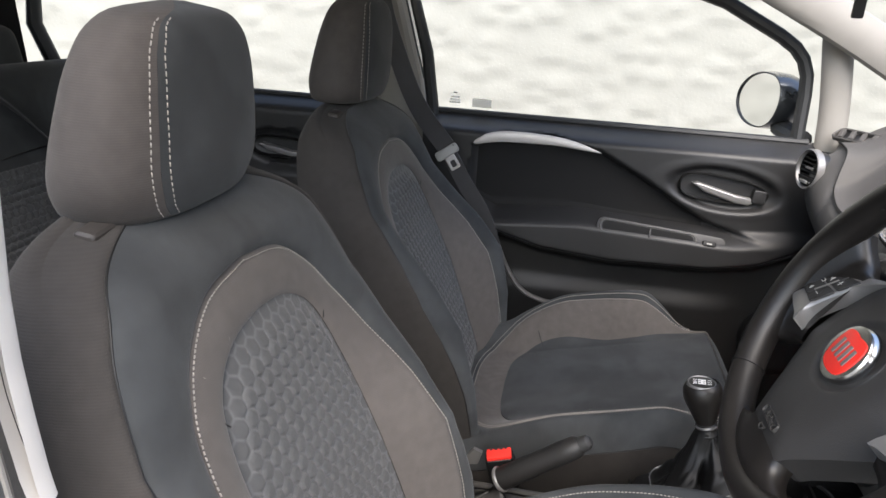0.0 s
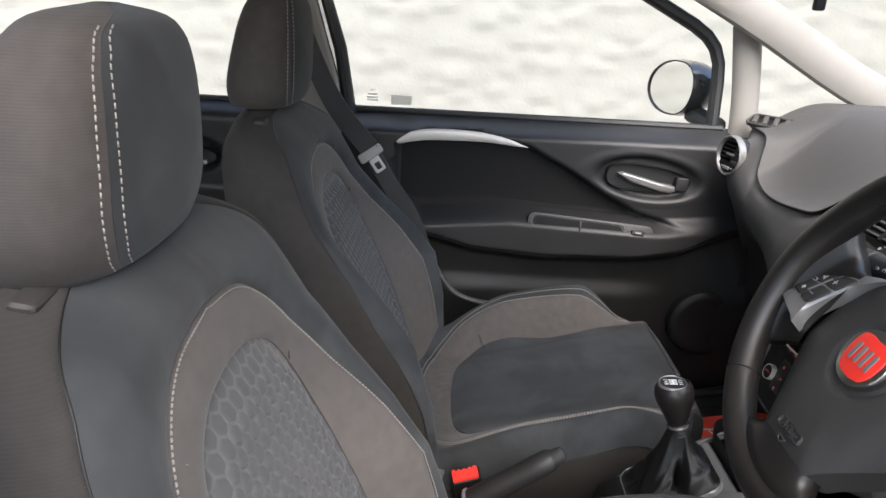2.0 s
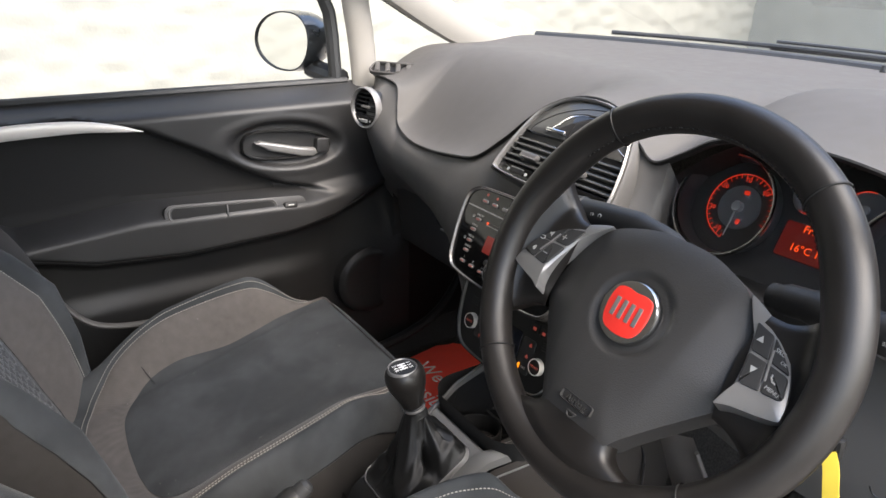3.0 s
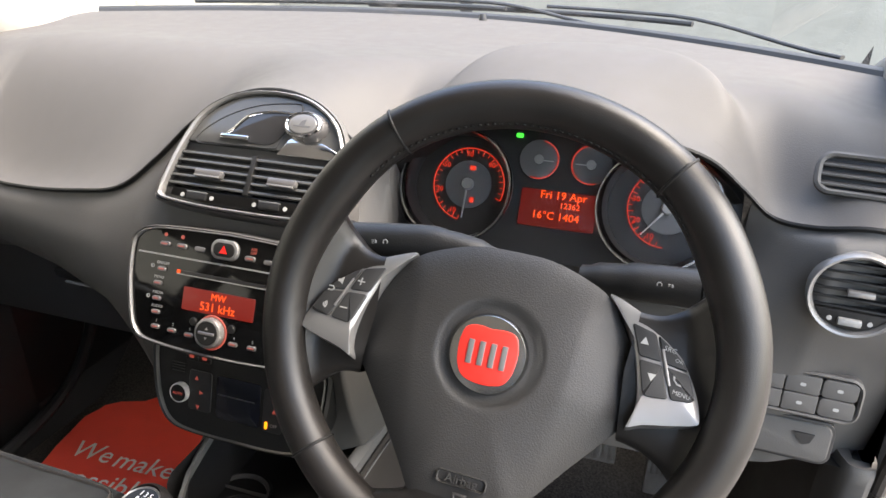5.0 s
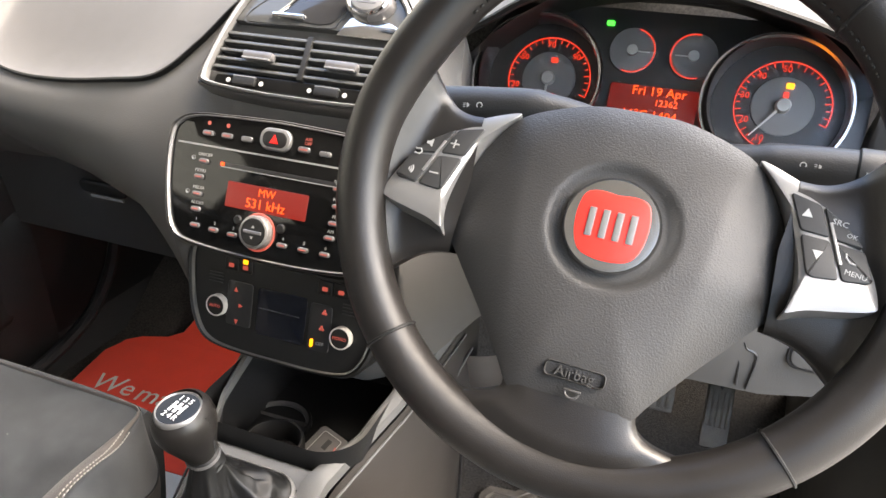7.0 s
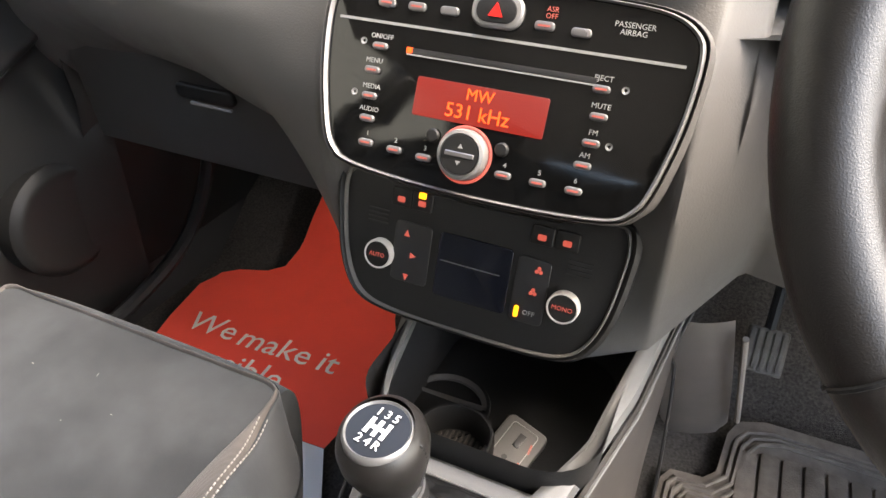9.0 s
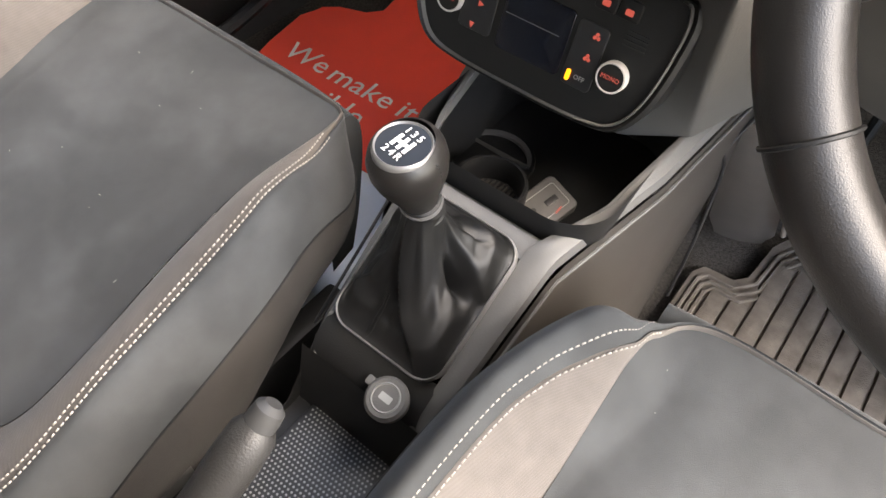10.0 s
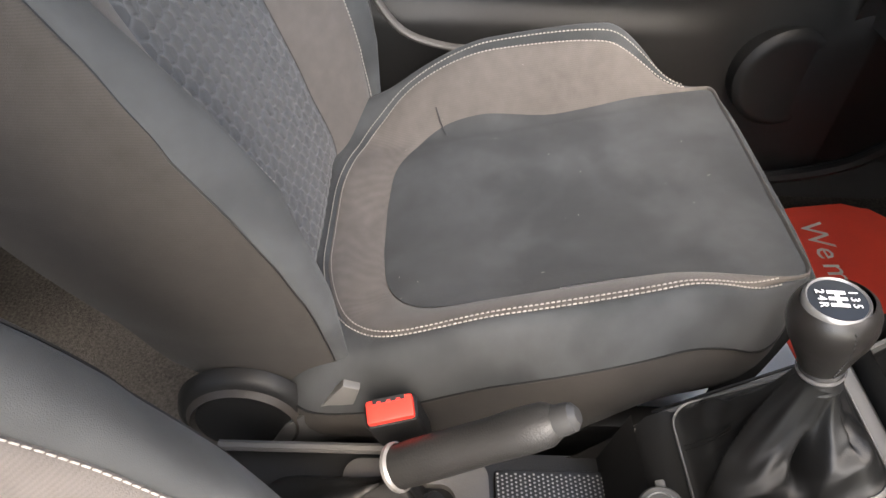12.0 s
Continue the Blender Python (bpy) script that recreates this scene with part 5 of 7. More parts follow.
for k in range(3):
    r = 0.0016 + 0.0013 * k
    legend(tube([PODM @ Vector((-0.1322 + r * math.cos(a), 0.0156 + r * math.sin(a), 0.0016)) for a in np.linspace(-0.7, 0.7, 6)], 0.0004, 5))
# column shroud and stalks
col = thing("steering_column", (0.36, 0.15, 0.90), "black plastic steering column cowl with two control stalks", "steering column")
CM = Matrix.Translation((0.372, 0.06, 0.915)) @ WM.to_3x3().to_4x4()
part("cowl", tube([CM @ Vector((0, 0, z)) for z in (0.0, -0.03, -0.12, -0.20)], [0.050, 0.062, 0.072, 0.075], 24, flat=0.85, up=WV), PLASTIC, col)
for s, pts in ((-1, [(0.335, 0.100, 0.976), (0.29, 0.096, 0.986), (0.25, 0.093, 0.985), (0.213, 0.090, 0.982)]), (1, [(0.395, 0.150, 0.950), (0.430, 0.146, 0.956), (0.465, 0.142, 0.960), (0.490, 0.139, 0.962)])):
    st = part("stalk", tube(spline(pts, 16), [0.0125] * 2 + [0.0150] * 4 + [0.0166] * 10, 20, flat=0.95), PLASTIC, col, "black control stalk with pale symbols")
    e, d = Vector(pts[-1]), (Vector(pts[-1]) - Vector(pts[-2])).normalized()
    q = d.to_track_quat("Z", "Y").to_matrix().to_4x4()
    part("stalk_end", lathe([(0.0, 0.026), (0.0135, 0.026), (0.0165, 0.022), (0.0172, 0.002), (0.0155, 0.0005), (0.0155, -0.002)], Matrix.Translation(e) @ q, 20), PLASTIC, st, "ribbed turning end")
    side = Vector((0, -1, 0.25)).normalized()
    face = Matrix(((d.x, 0, side.x, 0), (d.y, 0, side.y, 0), (d.z, 0, side.z, 0), (0, 0, 0, 1)))
    up = side.cross(d).normalized() * (1 if side.cross(d).z > 0 else -1)
    face[0][1], face[1][1], face[2][1] = up
    flip = 1 if s > 0 else -1
    for f, v, kind in ((0.013, 0.0045, "ring"), (0.013, -0.0045, "lamp"), (0.004, 0.0, "bar"), (-0.006, 0.0, "arrows"), (-0.024, 0.003, "lamp"), (-0.033, 0.003, "ring")):
        m = Matrix.Translation(e + d * f + side * (0.0170 if f > 0 else 0.0161)) @ face
        if kind == "ring":
            part("symbol", ring_plate(circle(0.0022, 14, 0, v), circle(0.0015, 14, 0, v), -0.0030, 0.0003, m, rnd=0.0001), LEGEND, st)
        elif kind == "bar":
            part("symbol", box((0.0008, 0.0050, 0.0030), at(m, 0, v, -0.0010), 0), LEGEND, st)
        elif kind == "arrows":
            for q in (-1, 1):
                part("symbol", prism([(q * 0.0005, v - 0.0018), (q * 0.0032, v), (q * 0.0005, v + 0.0018)], -0.0030, 0.0003, m, 0), LEGEND, st)
        else:
            part("symbol", prism([(0.0002 * flip, v - 0.0016), (0.0018 * flip, v - 0.0008), (0.0018 * flip, v + 0.0008), (0.0002 * flip, v + 0.0016)], -0.0030, 0.0003, m, 0), LEGEND, st)
            for q in (-0.0012, 0.0, 0.0012):
                part("symbol", box((0.0018, 0.0004, 0.0030), at(m, -0.0016 * flip, v + q, -0.0012), 0), LEGEND, st)

# ---- dashboard ----
dash = thing("dashboard", (0.0, 0.45, 0.70), "grey soft-touch dashboard with a parting line and chrome-rimmed vents", "dashboard")
# parting line between the top pad and the lower dash, from the passenger's end to the driver's
CREASE = [(-0.70, 0.335, 0.985), (-0.60, 0.312, 0.992), (-0.535, 0.300, 0.985), (-0.508, 0.285, 0.945), (-0.488, 0.276, 0.918), (-0.42, 0.262, 0.905), (-0.33, 0.245, 0.910), (-0.23, 0.228, 0.925),
          (-0.165, 0.228, 0.938), (-0.115, 0.242, 0.975), (-0.070, 0.260, 1.018), (-0.02, 0.278, 1.048), (0.03, 0.285, 1.056), (0.08, 0.280, 1.046), (0.125, 0.268, 1.015), (0.150, 0.268, 1.000),
          (0.185, 0.270, 1.018), (0.235, 0.262, 1.046), (0.30, 0.255, 1.060), (0.37, 0.255, 1.060), (0.43, 0.265, 1.048), (0.485, 0.276, 1.030), (0.520, 0.286, 1.002), (0.550, 0.285, 0.978), (0.585, 0.272, 0.978), (0.63, 0.258, 0.988), (0.70, 0.262, 0.980)]
cl = spline(CREASE, 220)


def pad_row(p, k):
    """A point of the top pad: k is 0 at the windscreen and 1 at the parting line."""
    x, y, z = p
    yb, zb = screen_base(x), 1.056
    f = k
    yy = yb + (y - yb) * f
    top = 1.052 + 0.010 * math.exp(-((yy - 0.45) / 0.14) ** 2)
    hood = 0.034 * sstep(1.04, 0.86, math.hypot((x - 0.348) / 0.190, max(0.0, yy - 0.25) / 0.275))
    arch = 0.016 * math.exp(-((x - 0.03) / 0.11) ** 4) * sstep(0.55, 0.32, yy)
    left = -0.02 * sstep(-0.45, -0.70, x) * sstep(0.8, 0.4, yy) - 0.02 * sstep(0.55, 0.70, x) * sstep(0.8, 0.4, yy)
    top += hood + arch + left
    edge = sstep(0.45, 1.0, (k - 0.55) / 0.45 * 0.55 + 0.45) ** 2.2
    zz = zb + (top - zb) * sstep(0.0, 0.35, k)
    return (x, yy, zz + (z - zz) * edge)


ks = [1 - (1 - q) ** 1.25 for q in np.linspace(0, 1, 96)]
pad = grid([[pad_row(p, k) for p in cl] for k in ks])
part("top_pad", pad, SOFT, dash, "grey soft-touch top pad", 60)
lipr = [[(p[0], p[1] + dy, p[2] + dz) for p in cl] for dy, dz in ((0.0, 0.0), (-0.0015, -0.002), (0.002, -0.006), (0.012, -0.008))]
part("pad_edge", grid(lipr), PLASTIC, dash)

# lower dash: sections (y, z) below the parting line at a few stations across the car
LOWER = {-0.70: [(0.33, 0.93), (0.325, 0.85), (0.345, 0.76), (0.37, 0.70), (0.42, 0.62)],
         -0.585: [(0.266, 0.955), (0.255, 0.89), (0.285, 0.82), (0.33, 0.765), (0.40, 0.70)],
         -0.48: [(0.262, 0.885), (0.255, 0.855), (0.270, 0.82), (0.31, 0.78), (0.38, 0.73)],
         -0.33: [(0.235, 0.885), (0.228, 0.855), (0.240, 0.815), (0.275, 0.775), (0.36, 0.735)],
         -0.20: [(0.212, 0.895), (0.198, 0.86), (0.198, 0.81), (0.225, 0.77), (0.30, 0.735)],
         -0.125: [(0.214, 0.925), (0.190, 0.87), (0.175, 0.80), (0.190, 0.70), (0.215, 0.62)],
         -0.06: [(0.250, 0.985), (0.210, 0.905), (0.205, 0.800), (0.200, 0.72), (0.205, 0.620)],
         0.03: [(0.262, 1.010), (0.210, 0.905), (0.205, 0.800), (0.200, 0.72), (0.205, 0.620)],
         0.09: [(0.250, 0.985), (0.210, 0.905), (0.205, 0.800), (0.200, 0.72), (0.205, 0.620)],
         0.145: [(0.240, 0.945), (0.192, 0.88), (0.172, 0.80), (0.190, 0.71), (0.22, 0.64)],
         0.20: [(0.285, 0.93), (0.270, 0.88), (0.255, 0.82), (0.250, 0.75), (0.29, 0.69)],
         0.35: [(0.330, 0.92), (0.290, 0.875), (0.265, 0.82), (0.255, 0.745), (0.285, 0.668)],
         0.50: [(0.320, 0.925), (0.278, 0.885), (0.270, 0.84), (0.276, 0.75), (0.285, 0.672)],
         0.60: [(0.246, 0.965), (0.245, 0.90), (0.266, 0.84), (0.277, 0.76), (0.286, 0.695)],
         0.70: [(0.258, 0.95), (0.262, 0.89), (0.288, 0.83), (0.305, 0.76), (0.32, 0.715)]}
LX = sorted(LOWER)


def lower_point(x, j, base):
    """Point j of the lower section at x; point 0 is the parting line itself."""
    if j == 0:
        return base
    return (x, interp(x, LX, [LOWER[q][j - 1][0] for q in LX]), interp(x, LX, [LOWER[q][j - 1][1] for q in LX]))


cols = []
for p in cl:
    base = (p[0], p[1] + 0.004, p[2] - 0.006)
    if 0.168 < p[0] < 0.528:                       # open under the instrument hood
        cols.append(spline([(p[0], 0.345, 0.905)] + [lower_point(p[0], j, base) for j in range(2, 6)], 40))
    else:
        cols.append(spline([lower_point(p[0], j, base) for j in range(6)], 40))
rows = [[c[k] for c in cols] for k in range(40)]
part("lower_dash", grid(rows), DASHLOW, dash, "grained grey lower dash", 60)
# closing panels under the dash
glove = thing("glovebox", (-0.40, 0.36, 0.70), "dark grey closed glovebox lid with a recessed handle", "glovebox")
gl = [[(x, 0.345 + 0.02 * k + (0.0 if x < -0.2 else -0.03 * (x + 0.2) / 0.1), 0.765 - 0.15 * k - 0.02 * (x + 0.6) * (1 - k)) for x in np.linspace(-0.62, -0.14, 20)] for k in np.linspace(0, 1, 10)]
b = grid(gl)
bmesh.ops.solidify(b, geom=b.faces[:], thickness=0.012)
part("lid", b, DASHLOW, glove, "", 60)
part("handle", prism(rrect(0.085, 0.020, 0.008), 0, 0.006, facing((-0.40, 0.345, 0.720), -12), 0.003), PLASTIC, glove, "recessed black handle")
part("handle_edge", box((0.060, 0.004, 0.004), Matrix.Translation((-0.39, 0.338, 0.708)), 0.0015), GREYTRIM, glove)
kick = grid([[(x, y, z) for x in np.linspace(-0.70, -0.12, 8)] for y, z in ((0.42, 0.62), (0.62, 0.60), (0.90, 0.66))])
plain("trim_under_dash", kick, PLASTIC, "black underside of the dashboard", "trim")
kick = grid([[(x, y, z) for x in np.linspace(0.17, 0.70, 8)] for y, z in ((0.29, 0.705), (0.45, 0.68), (0.92, 0.70))])
plain("trim_under_column", kick, PLASTIC, "black underside of the driver's dashboard", "trim")
# kick panels at the sides of the footwells
for sx in (-1,):
    b = grid([[(sx * (0.70 - 0.05 * k), y, z) for y in np.linspace(0.36, 0.95, 8)] for k, z in ((0.2, 0.27), (0.6, 0.5), (1.0, 0.66), (0.6, 0.80))])
    plain("trim_kick_panel", b, PLASTIC, "dark kick panel lining beside the footwell", "trim")


def air_vent(origin, r, label, tilt=5.0, yaw=0.0, slats=6):
    """A round vent: chrome ring, dark well, slats, a thumb tab and a wheel."""
    v = thing("air_vent", origin, label, "air vent", "round dashboard vents")
    m = facing(origin, tilt, yaw)
    part("bezel", lathe([(r * 1.12, -0.012), (r * 1.12, 0.001), (r * 1.08, 0.003), (r * 1.02, 0.002), (r * 0.96, -0.004)], m, 48), SILVER, v, "satin silver ring")
    part("well", lathe([(r * 0.97, -0.004), (r * 0.95, -0.030), (0.0, -0.032)], m, 40), DIAL, v)
    for k in range(slats):
        y = r * (0.78 - 1.18 * k / (slats - 1))
        w = 2 * math.sqrt(max(1e-6, (r * 0.95) ** 2 - y * y))
        part("slat", box((w, 0.0024, 0.009), at(m, 0, y, -0.008) @ pose(0, 0, 0, -6), 0.0008), PLASTIC, v)
    for x in (-0.4, 0.0, 0.4):
        part("fin", box((0.0016, r * 1.4, 0.006), at(m, x * r, 0.1 * r, -0.022), 0), PLASTIC, v)
    part("tab", box((r * 0.62, 0.0052, 0.007), at(m, 0.1 * r, r * 0.08, -0.001), 0.0018), SILVER, v, "silver thumb tab")
    part("chin", prism([(r * 0.95 * math.cos(a), r * 0.95 * math.sin(a)) for a in np.linspace(radians(208), radians(332), 16)], -0.012, -0.001, m, 0.001), PLASTIC, v)
    part("thumbwheel", box((r * 0.55, 0.0065, 0.008), at(m, 0, -r * 0.70, 0.0), 0.002), GREYTRIM, v)
    for s in (-1, 1):
        part("mark", prism(circle(0.0022, 10, s * r * 0.46, -r * 0.68), -0.001, 0.0002, m, 0), LEGEND, v)
    return v


air_vent((-0.583, 0.250, 0.937), 0.0375, "round air vent with silver ring at the passenger's dash end", 2, 12)
air_vent((0.622, 0.236, 0.930), 0.0350, "round air vent with silver ring at the driver's dash end", 4, -4)
# demister grilles near the windscreen corners
for sx, o in ((-1, (-0.640, 0.350, 1.004)), (1, (0.622, 0.305, 1.018))):
    dm = thing("demister_vent", o, "black slotted demister vent in the dash end", "air vent", "demister vents")
    m = facing(o, 62 if sx < 0 else 30, 30 if sx < 0 else -6)
    part("frame", ring_plate(rrect(0.110 if sx < 0 else 0.085, 0.040, 0.014), rrect(0.102 if sx < 0 else 0.074, 0.031, 0.010), -0.006, 0.003, m), DASHLOW if sx > 0 else SOFT, dm)
    part("well", prism(rrect(0.102 if sx < 0 else 0.074, 0.031, 0.010), -0.010, -0.006, m, 0), DIAL, dm)
    for k in range(4 if sx < 0 else 3):
        if sx < 0:
            part("slat", box((0.010, 0.030, 0.008), at(m, -0.039 + 0.026 * k, 0, -0.001) @ pose(0, 0, 0, 0, 0, 25), 0.002), SOFT, dm)
        else:
            part("slat", box((0.074, 0.0026, 0.012), at(m, 0, -0.009 + 0.009 * k, -0.003) @ pose(0, 0, 0, 30), 0.0015), DASHLOW, dm)

# ---- centre vents ----
CX = 0.016
cv = thing("centre_vents", (0.027, 0.24, 0.985), "gloss black arched centre vent panel with chrome rim", "air vent")
VM = facing((0.027, 0.238, 0.982), 37)
hv = [(0.0, 0.084), (0.032, 0.081), (0.060, 0.071), (0.087, 0.049), (0.103, 0.012), (0.112, -0.026), (0.114, -0.044), (0.107, -0.054), (0.05, -0.0585), (0, -0.059)]
hv = [(p[0], p[1]) for p in spline(hv, 36)]
arch = hv + [(-x, y) for x, y in reversed(hv[1:-1])]
sc = lambda s, dy=0.0: [(x * s, (y - 0.008) * s + 0.008 + dy) for x, y in arch]
part("surround", ring_plate(sc(1.045), sc(1.0), -0.030, 0.006, VM, rnd=0.004), DASHLOW, cv)
part("chrome_rim", ring_plate(sc(1.0), sc(0.955), 0.0, 0.009, VM, rnd=0.002), SILVER, cv, "chrome rim")
part("backing", prism(sc(0.96), -0.030, -0.016, VM, 0), DIAL, cv)
up = [(x, y) for x, y in sc(0.955) if y > 0.010]
part("lid_panel", prism(sorted(up, key=lambda p: math.atan2(p[1] - 0.010, p[0])), -0.014, 0.003, VM, 0.002), GREYGLOSS, cv, "smoked gloss lid")
lid = spline([(-0.086, 0.022), (-0.070, 0.040), (-0.045, 0.056), (-0.012, 0.068), (0.028, 0.073), (0.037, 0.070), (0.036, 0.060), (0.020, 0.026), (0.012, 0.018), (-0.030, 0.017), (-0.078, 0.015)], 44, True)
lid = [(p[0], p[1]) for p in lid]
part("lid_seam", ring_plate(lid, [((x + 0.026) * 0.975 - 0.026, (y - 0.042) * 0.96 + 0.042) for x, y in lid], 0.002, 0.0038, VM, rnd=0.0004), DIAL, cv)
scoop = [(p[0], p[1]) for p in spline([(-0.052, 0.028), (-0.040, 0.036), (-0.024, 0.052), (0.0, 0.058), (0.029, 0.059), (0.030, 0.052), (0.012, 0.024), (-0.020, 0.022)], 36, True)]
part("lid_screen", prism(scoop, 0.0026, 0.0042, VM, 0.0005), SMOKE, cv, "dark gloss recess of the lid")
edge = spline([(-0.054, 0.024), (-0.041, 0.036), (-0.025, 0.053), (0.0, 0.0595), (0.030, 0.0605)], 20)
part("scoop_edge", tube([VM @ Vector((p[0], p[1], 0.0044)) for p in edge], 0.0015, 8), CHROME, cv, "chrome edge of the recess")
part("lid_tab", box((0.036, 0.0052, 0.005), at(VM, -0.036, 0.026, 0.0055), 0.0018), CHROME, cv, "chrome finger tab")
part("lower_strip", prism([(-0.106, -0.053), (0.106, -0.053), (0.109, -0.0385), (-0.109, -0.0385)], -0.014, 0.001, VM, 0.001), GLOSSY, cv)
for k in range(5):
    y = 0.003 - 0.0092 * k
    part("slat", box((0.206 + 0.002 * k, 0.0034, 0.011), at(VM, 0, y, -0.003) @ pose(0, 0, 0, -8), 0.0012), GREYGLOSS, cv, "black vent slat")
part("divider", box((0.006, 0.046, 0.012), at(VM, -0.006, -0.015, -0.002), 0.001), PLASTIC, cv)
for x in (-0.056, 0.036):
    part("tab", box((0.034, 0.0085, 0.010), at(VM, x, -0.019, 0.004), 0.003), KEYCHROME, cv, "dark silver thumb tab")
    part("tab_edge", box((0.032, 0.0022, 0.004), at(VM, x, -0.0235, 0.008), 0.001), SILVER, cv, "bright lower edge of the tab")
    part("thumbwheel", box((0.026, 0.0080, 0.007), at(VM, x - 0.010, -0.046, 0.001), 0.002), PLASTIC, cv)
    part("wheel_edge", box((0.026, 0.0014, 0.003), at(VM, x - 0.010, -0.0415, 0.0030), 0.0006), SILVER, cv)
    for s in (-1, 1):
        part("mark", prism(circle(0.0026, 10, x - 0.010 + s * 0.019, -0.046), 0.0005, 0.0016, VM, 0), LEGEND, cv)
pump = part("scent_button", lathe([(0.0, 0.012), (0.0150, 0.012), (0.0190, 0.010), (0.0210, 0.004), (0.0215, 0.0)], at(VM, 0.048, 0.046, 0.002) @ Matrix.Diagonal((1.22, 0.82, 1, 1)), 36), KEYCHROME, cv, "oval satin dispenser button")
part("button_ring", lathe([(0.0150, 0.0125), (0.0162, 0.0138), (0.0176, 0.0120)], at(VM, 0.048, 0.046, 0.002) @ Matrix.Diagonal((1.22, 0.82, 1, 1)), 36), CHROME, pump, "chrome ring")
part("button_face", prism([(x * 1.30, y * 0.86) for x, y in circle(0.0128, 28)], 0.0, 0.0016, at(VM, 0.048, 0.046, 0.0135), 0.001), SILVER, pump)
part("button_mark", prism([(-0.010, -0.003), (-0.004, -0.003), (-0.001, 0.002), (0.004, 0.004), (0.003, -0.003), (0.010, -0.003), (0.010, -0.0045), (-0.010, -0.0045)], 0.0015, 0.0020, at(VM, 0.048, 0.047, 0.0135), 0), DIALGREY, pump)
part("chrome_blade", prism([(0.020, 0.012), (0.092, 0.012), (0.094, 0.020), (0.072, 0.030), (0.036, 0.034), (0.030, 0.030)], 0.002, 0.0046, VM, 0.001), CHROME, cv, "chrome blade under the button")

# ---- radio ----
radio = thing("radio", (CX, 0.18, 0.85), "piano black radio unit with a red display", "radio")
RM = facing((0.019, 0.178, 0.903), 24.5)
ho = [(0, 17), (60, 15), (98, 12), (117, 3), (123, -12), (121, -50), (113, -88), (105, -104), (90, -112), (45, -116), (0, -117)]
ho = [(p[0] / 1000, p[1] / 1000) for p in spline(ho, 44)]
ro = ho + [(-x, y) for x, y in reversed(ho[1:-1])]
rs = lambda s: [(x * s, (y + 0.05) * s - 0.05) for x, y in ro]
part("surround", ring_plate(rs(1.035), rs(1.0), -0.070, 0.004, RM, rnd=0.006), DASHLOW, radio)
part("chrome_rim", ring_plate(rs(1.0), rs(0.976), -0.002, 0.0052, RM, rnd=0.002), SILVER, radio, "satin silver rim")
part("face", prism(rs(0.977), -0.010, 0.002, RM, 0.001), GLOSSY, radio, "gloss black face")
part("groove", box((0.228, 0.0018, 0.0008), at(RM, 0, -0.0165, 0.0022), 0), GREYTRIM, radio)
part("disc_slot", box((0.126, 0.0034, 0.0012), at(RM, 0.003, -0.0315, 0.0018), 0.0004), DIAL, radio)
part("slot_edge", box((0.126, 0.0010, 0.0012), at(RM, 0.003, -0.0342, 0.0024), 0), GREYTRIM, radio)
part("slot_lamp", box((0.004, 0.0036, 0.001), at(RM, -0.0585, -0.0315, 0.0024), 0), ORANGE, radio)
scr = part("display", prism(rrect(0.090, 0.0250, 0.0015, cx=-0.004, cy=-0.0590), 0.0015, 0.0026, RM, 0.0003), REDSCREEN, radio, "glowing red display")
part("digits", lettering("MW", 0.0105, at(RM, -0.004, -0.0530, 0.0028), 0.0002), ORANGE, scr, "orange digits")
part("digits", lettering("531 kHz", 0.0130, at(RM, -0.004, -0.0645, 0.0028), 0.0002), ORANGE, scr, "orange digits")


def key(u, v, w=0.011, h=0.0048, name="key", mat=KEYCHROME, parent=radio, m=RM, lit=True):
    k = part(name, prism(rrect(w, h, 0.0022, 3, u, v), 0.0005, 0.0044, m, 0.001), mat, parent, "small black key")
    if lit:
        part("lamp", box((w * 0.62, 0.0011, 0.0006), at(m, u, v, 0.0045), 0), LEGENDRED, k)
    return k


for u, v in ((-80, -4), (-58, -4), (-35, -4), (28, -5), (51, -6)):
    key(u / 1000, v / 1000, 0.0125, 0.0055, lit=u != -35 and u != 51)
for (u, v), w in zip(((-80, -32), (-83, -48), (-82, -65), (-81, -80), (70, -36), (72, -52), (71, -68), (69, -82)), ("ON/OFF", "MENU", "MEDIA", "AUDIO", "EJECT", "MUTE", "FM", "AM")):
    key(u / 1000, v / 1000)
    part("legend", lettering(w, 0.0046, at(RM, u / 1000, v / 1000 + 0.0063, 0.0022), 0.0001), LEGEND, radio)
for k, (u, v) in enumerate(((-79, -96), (-57, -97), (-35, -98), (21, -98), (44, -98), (67, -98))):
    key(u / 1000, v / 1000)
    part("legend", lettering(str(k + 1), 0.0046, at(RM, u / 1000, v / 1000 + 0.0062, 0.0022), 0.0001), LEGEND, radio)
part("legend", lettering("PASSENGER", 0.0046, at(RM, 0.081, 0.0020, 0.0022), 0.0001), LEGEND, radio)
part("legend", lettering("AIRBAG", 0.0046, at(RM, 0.081, -0.0022, 0.0022), 0.0001), LEGEND, radio)
part("legend", lettering("ASR", 0.0044, at(RM, 0.031, 0.0052, 0.0022), 0.0001), LEGENDRED, radio)
part("legend", lettering("OFF", 0.0044, at(RM, 0.031, 0.0012, 0.0022), 0.0001), LEGENDRED, radio)
for u in (-81, -59):
    part("legend", prism(circle(0.0022, 10, u / 1000, 0.006), 0.0015, 0.0023, RM, 0), LEGENDRED, radio)
for u in (-0.031, 0.017):
    part("arrow_key", lathe([(0.0046, 0.0), (0.0046, 0.002), (0.0036, 0.003), (0.0, 0.003)], at(RM, u, -0.0825, 0.0015), 20), PLASTIC, radio)
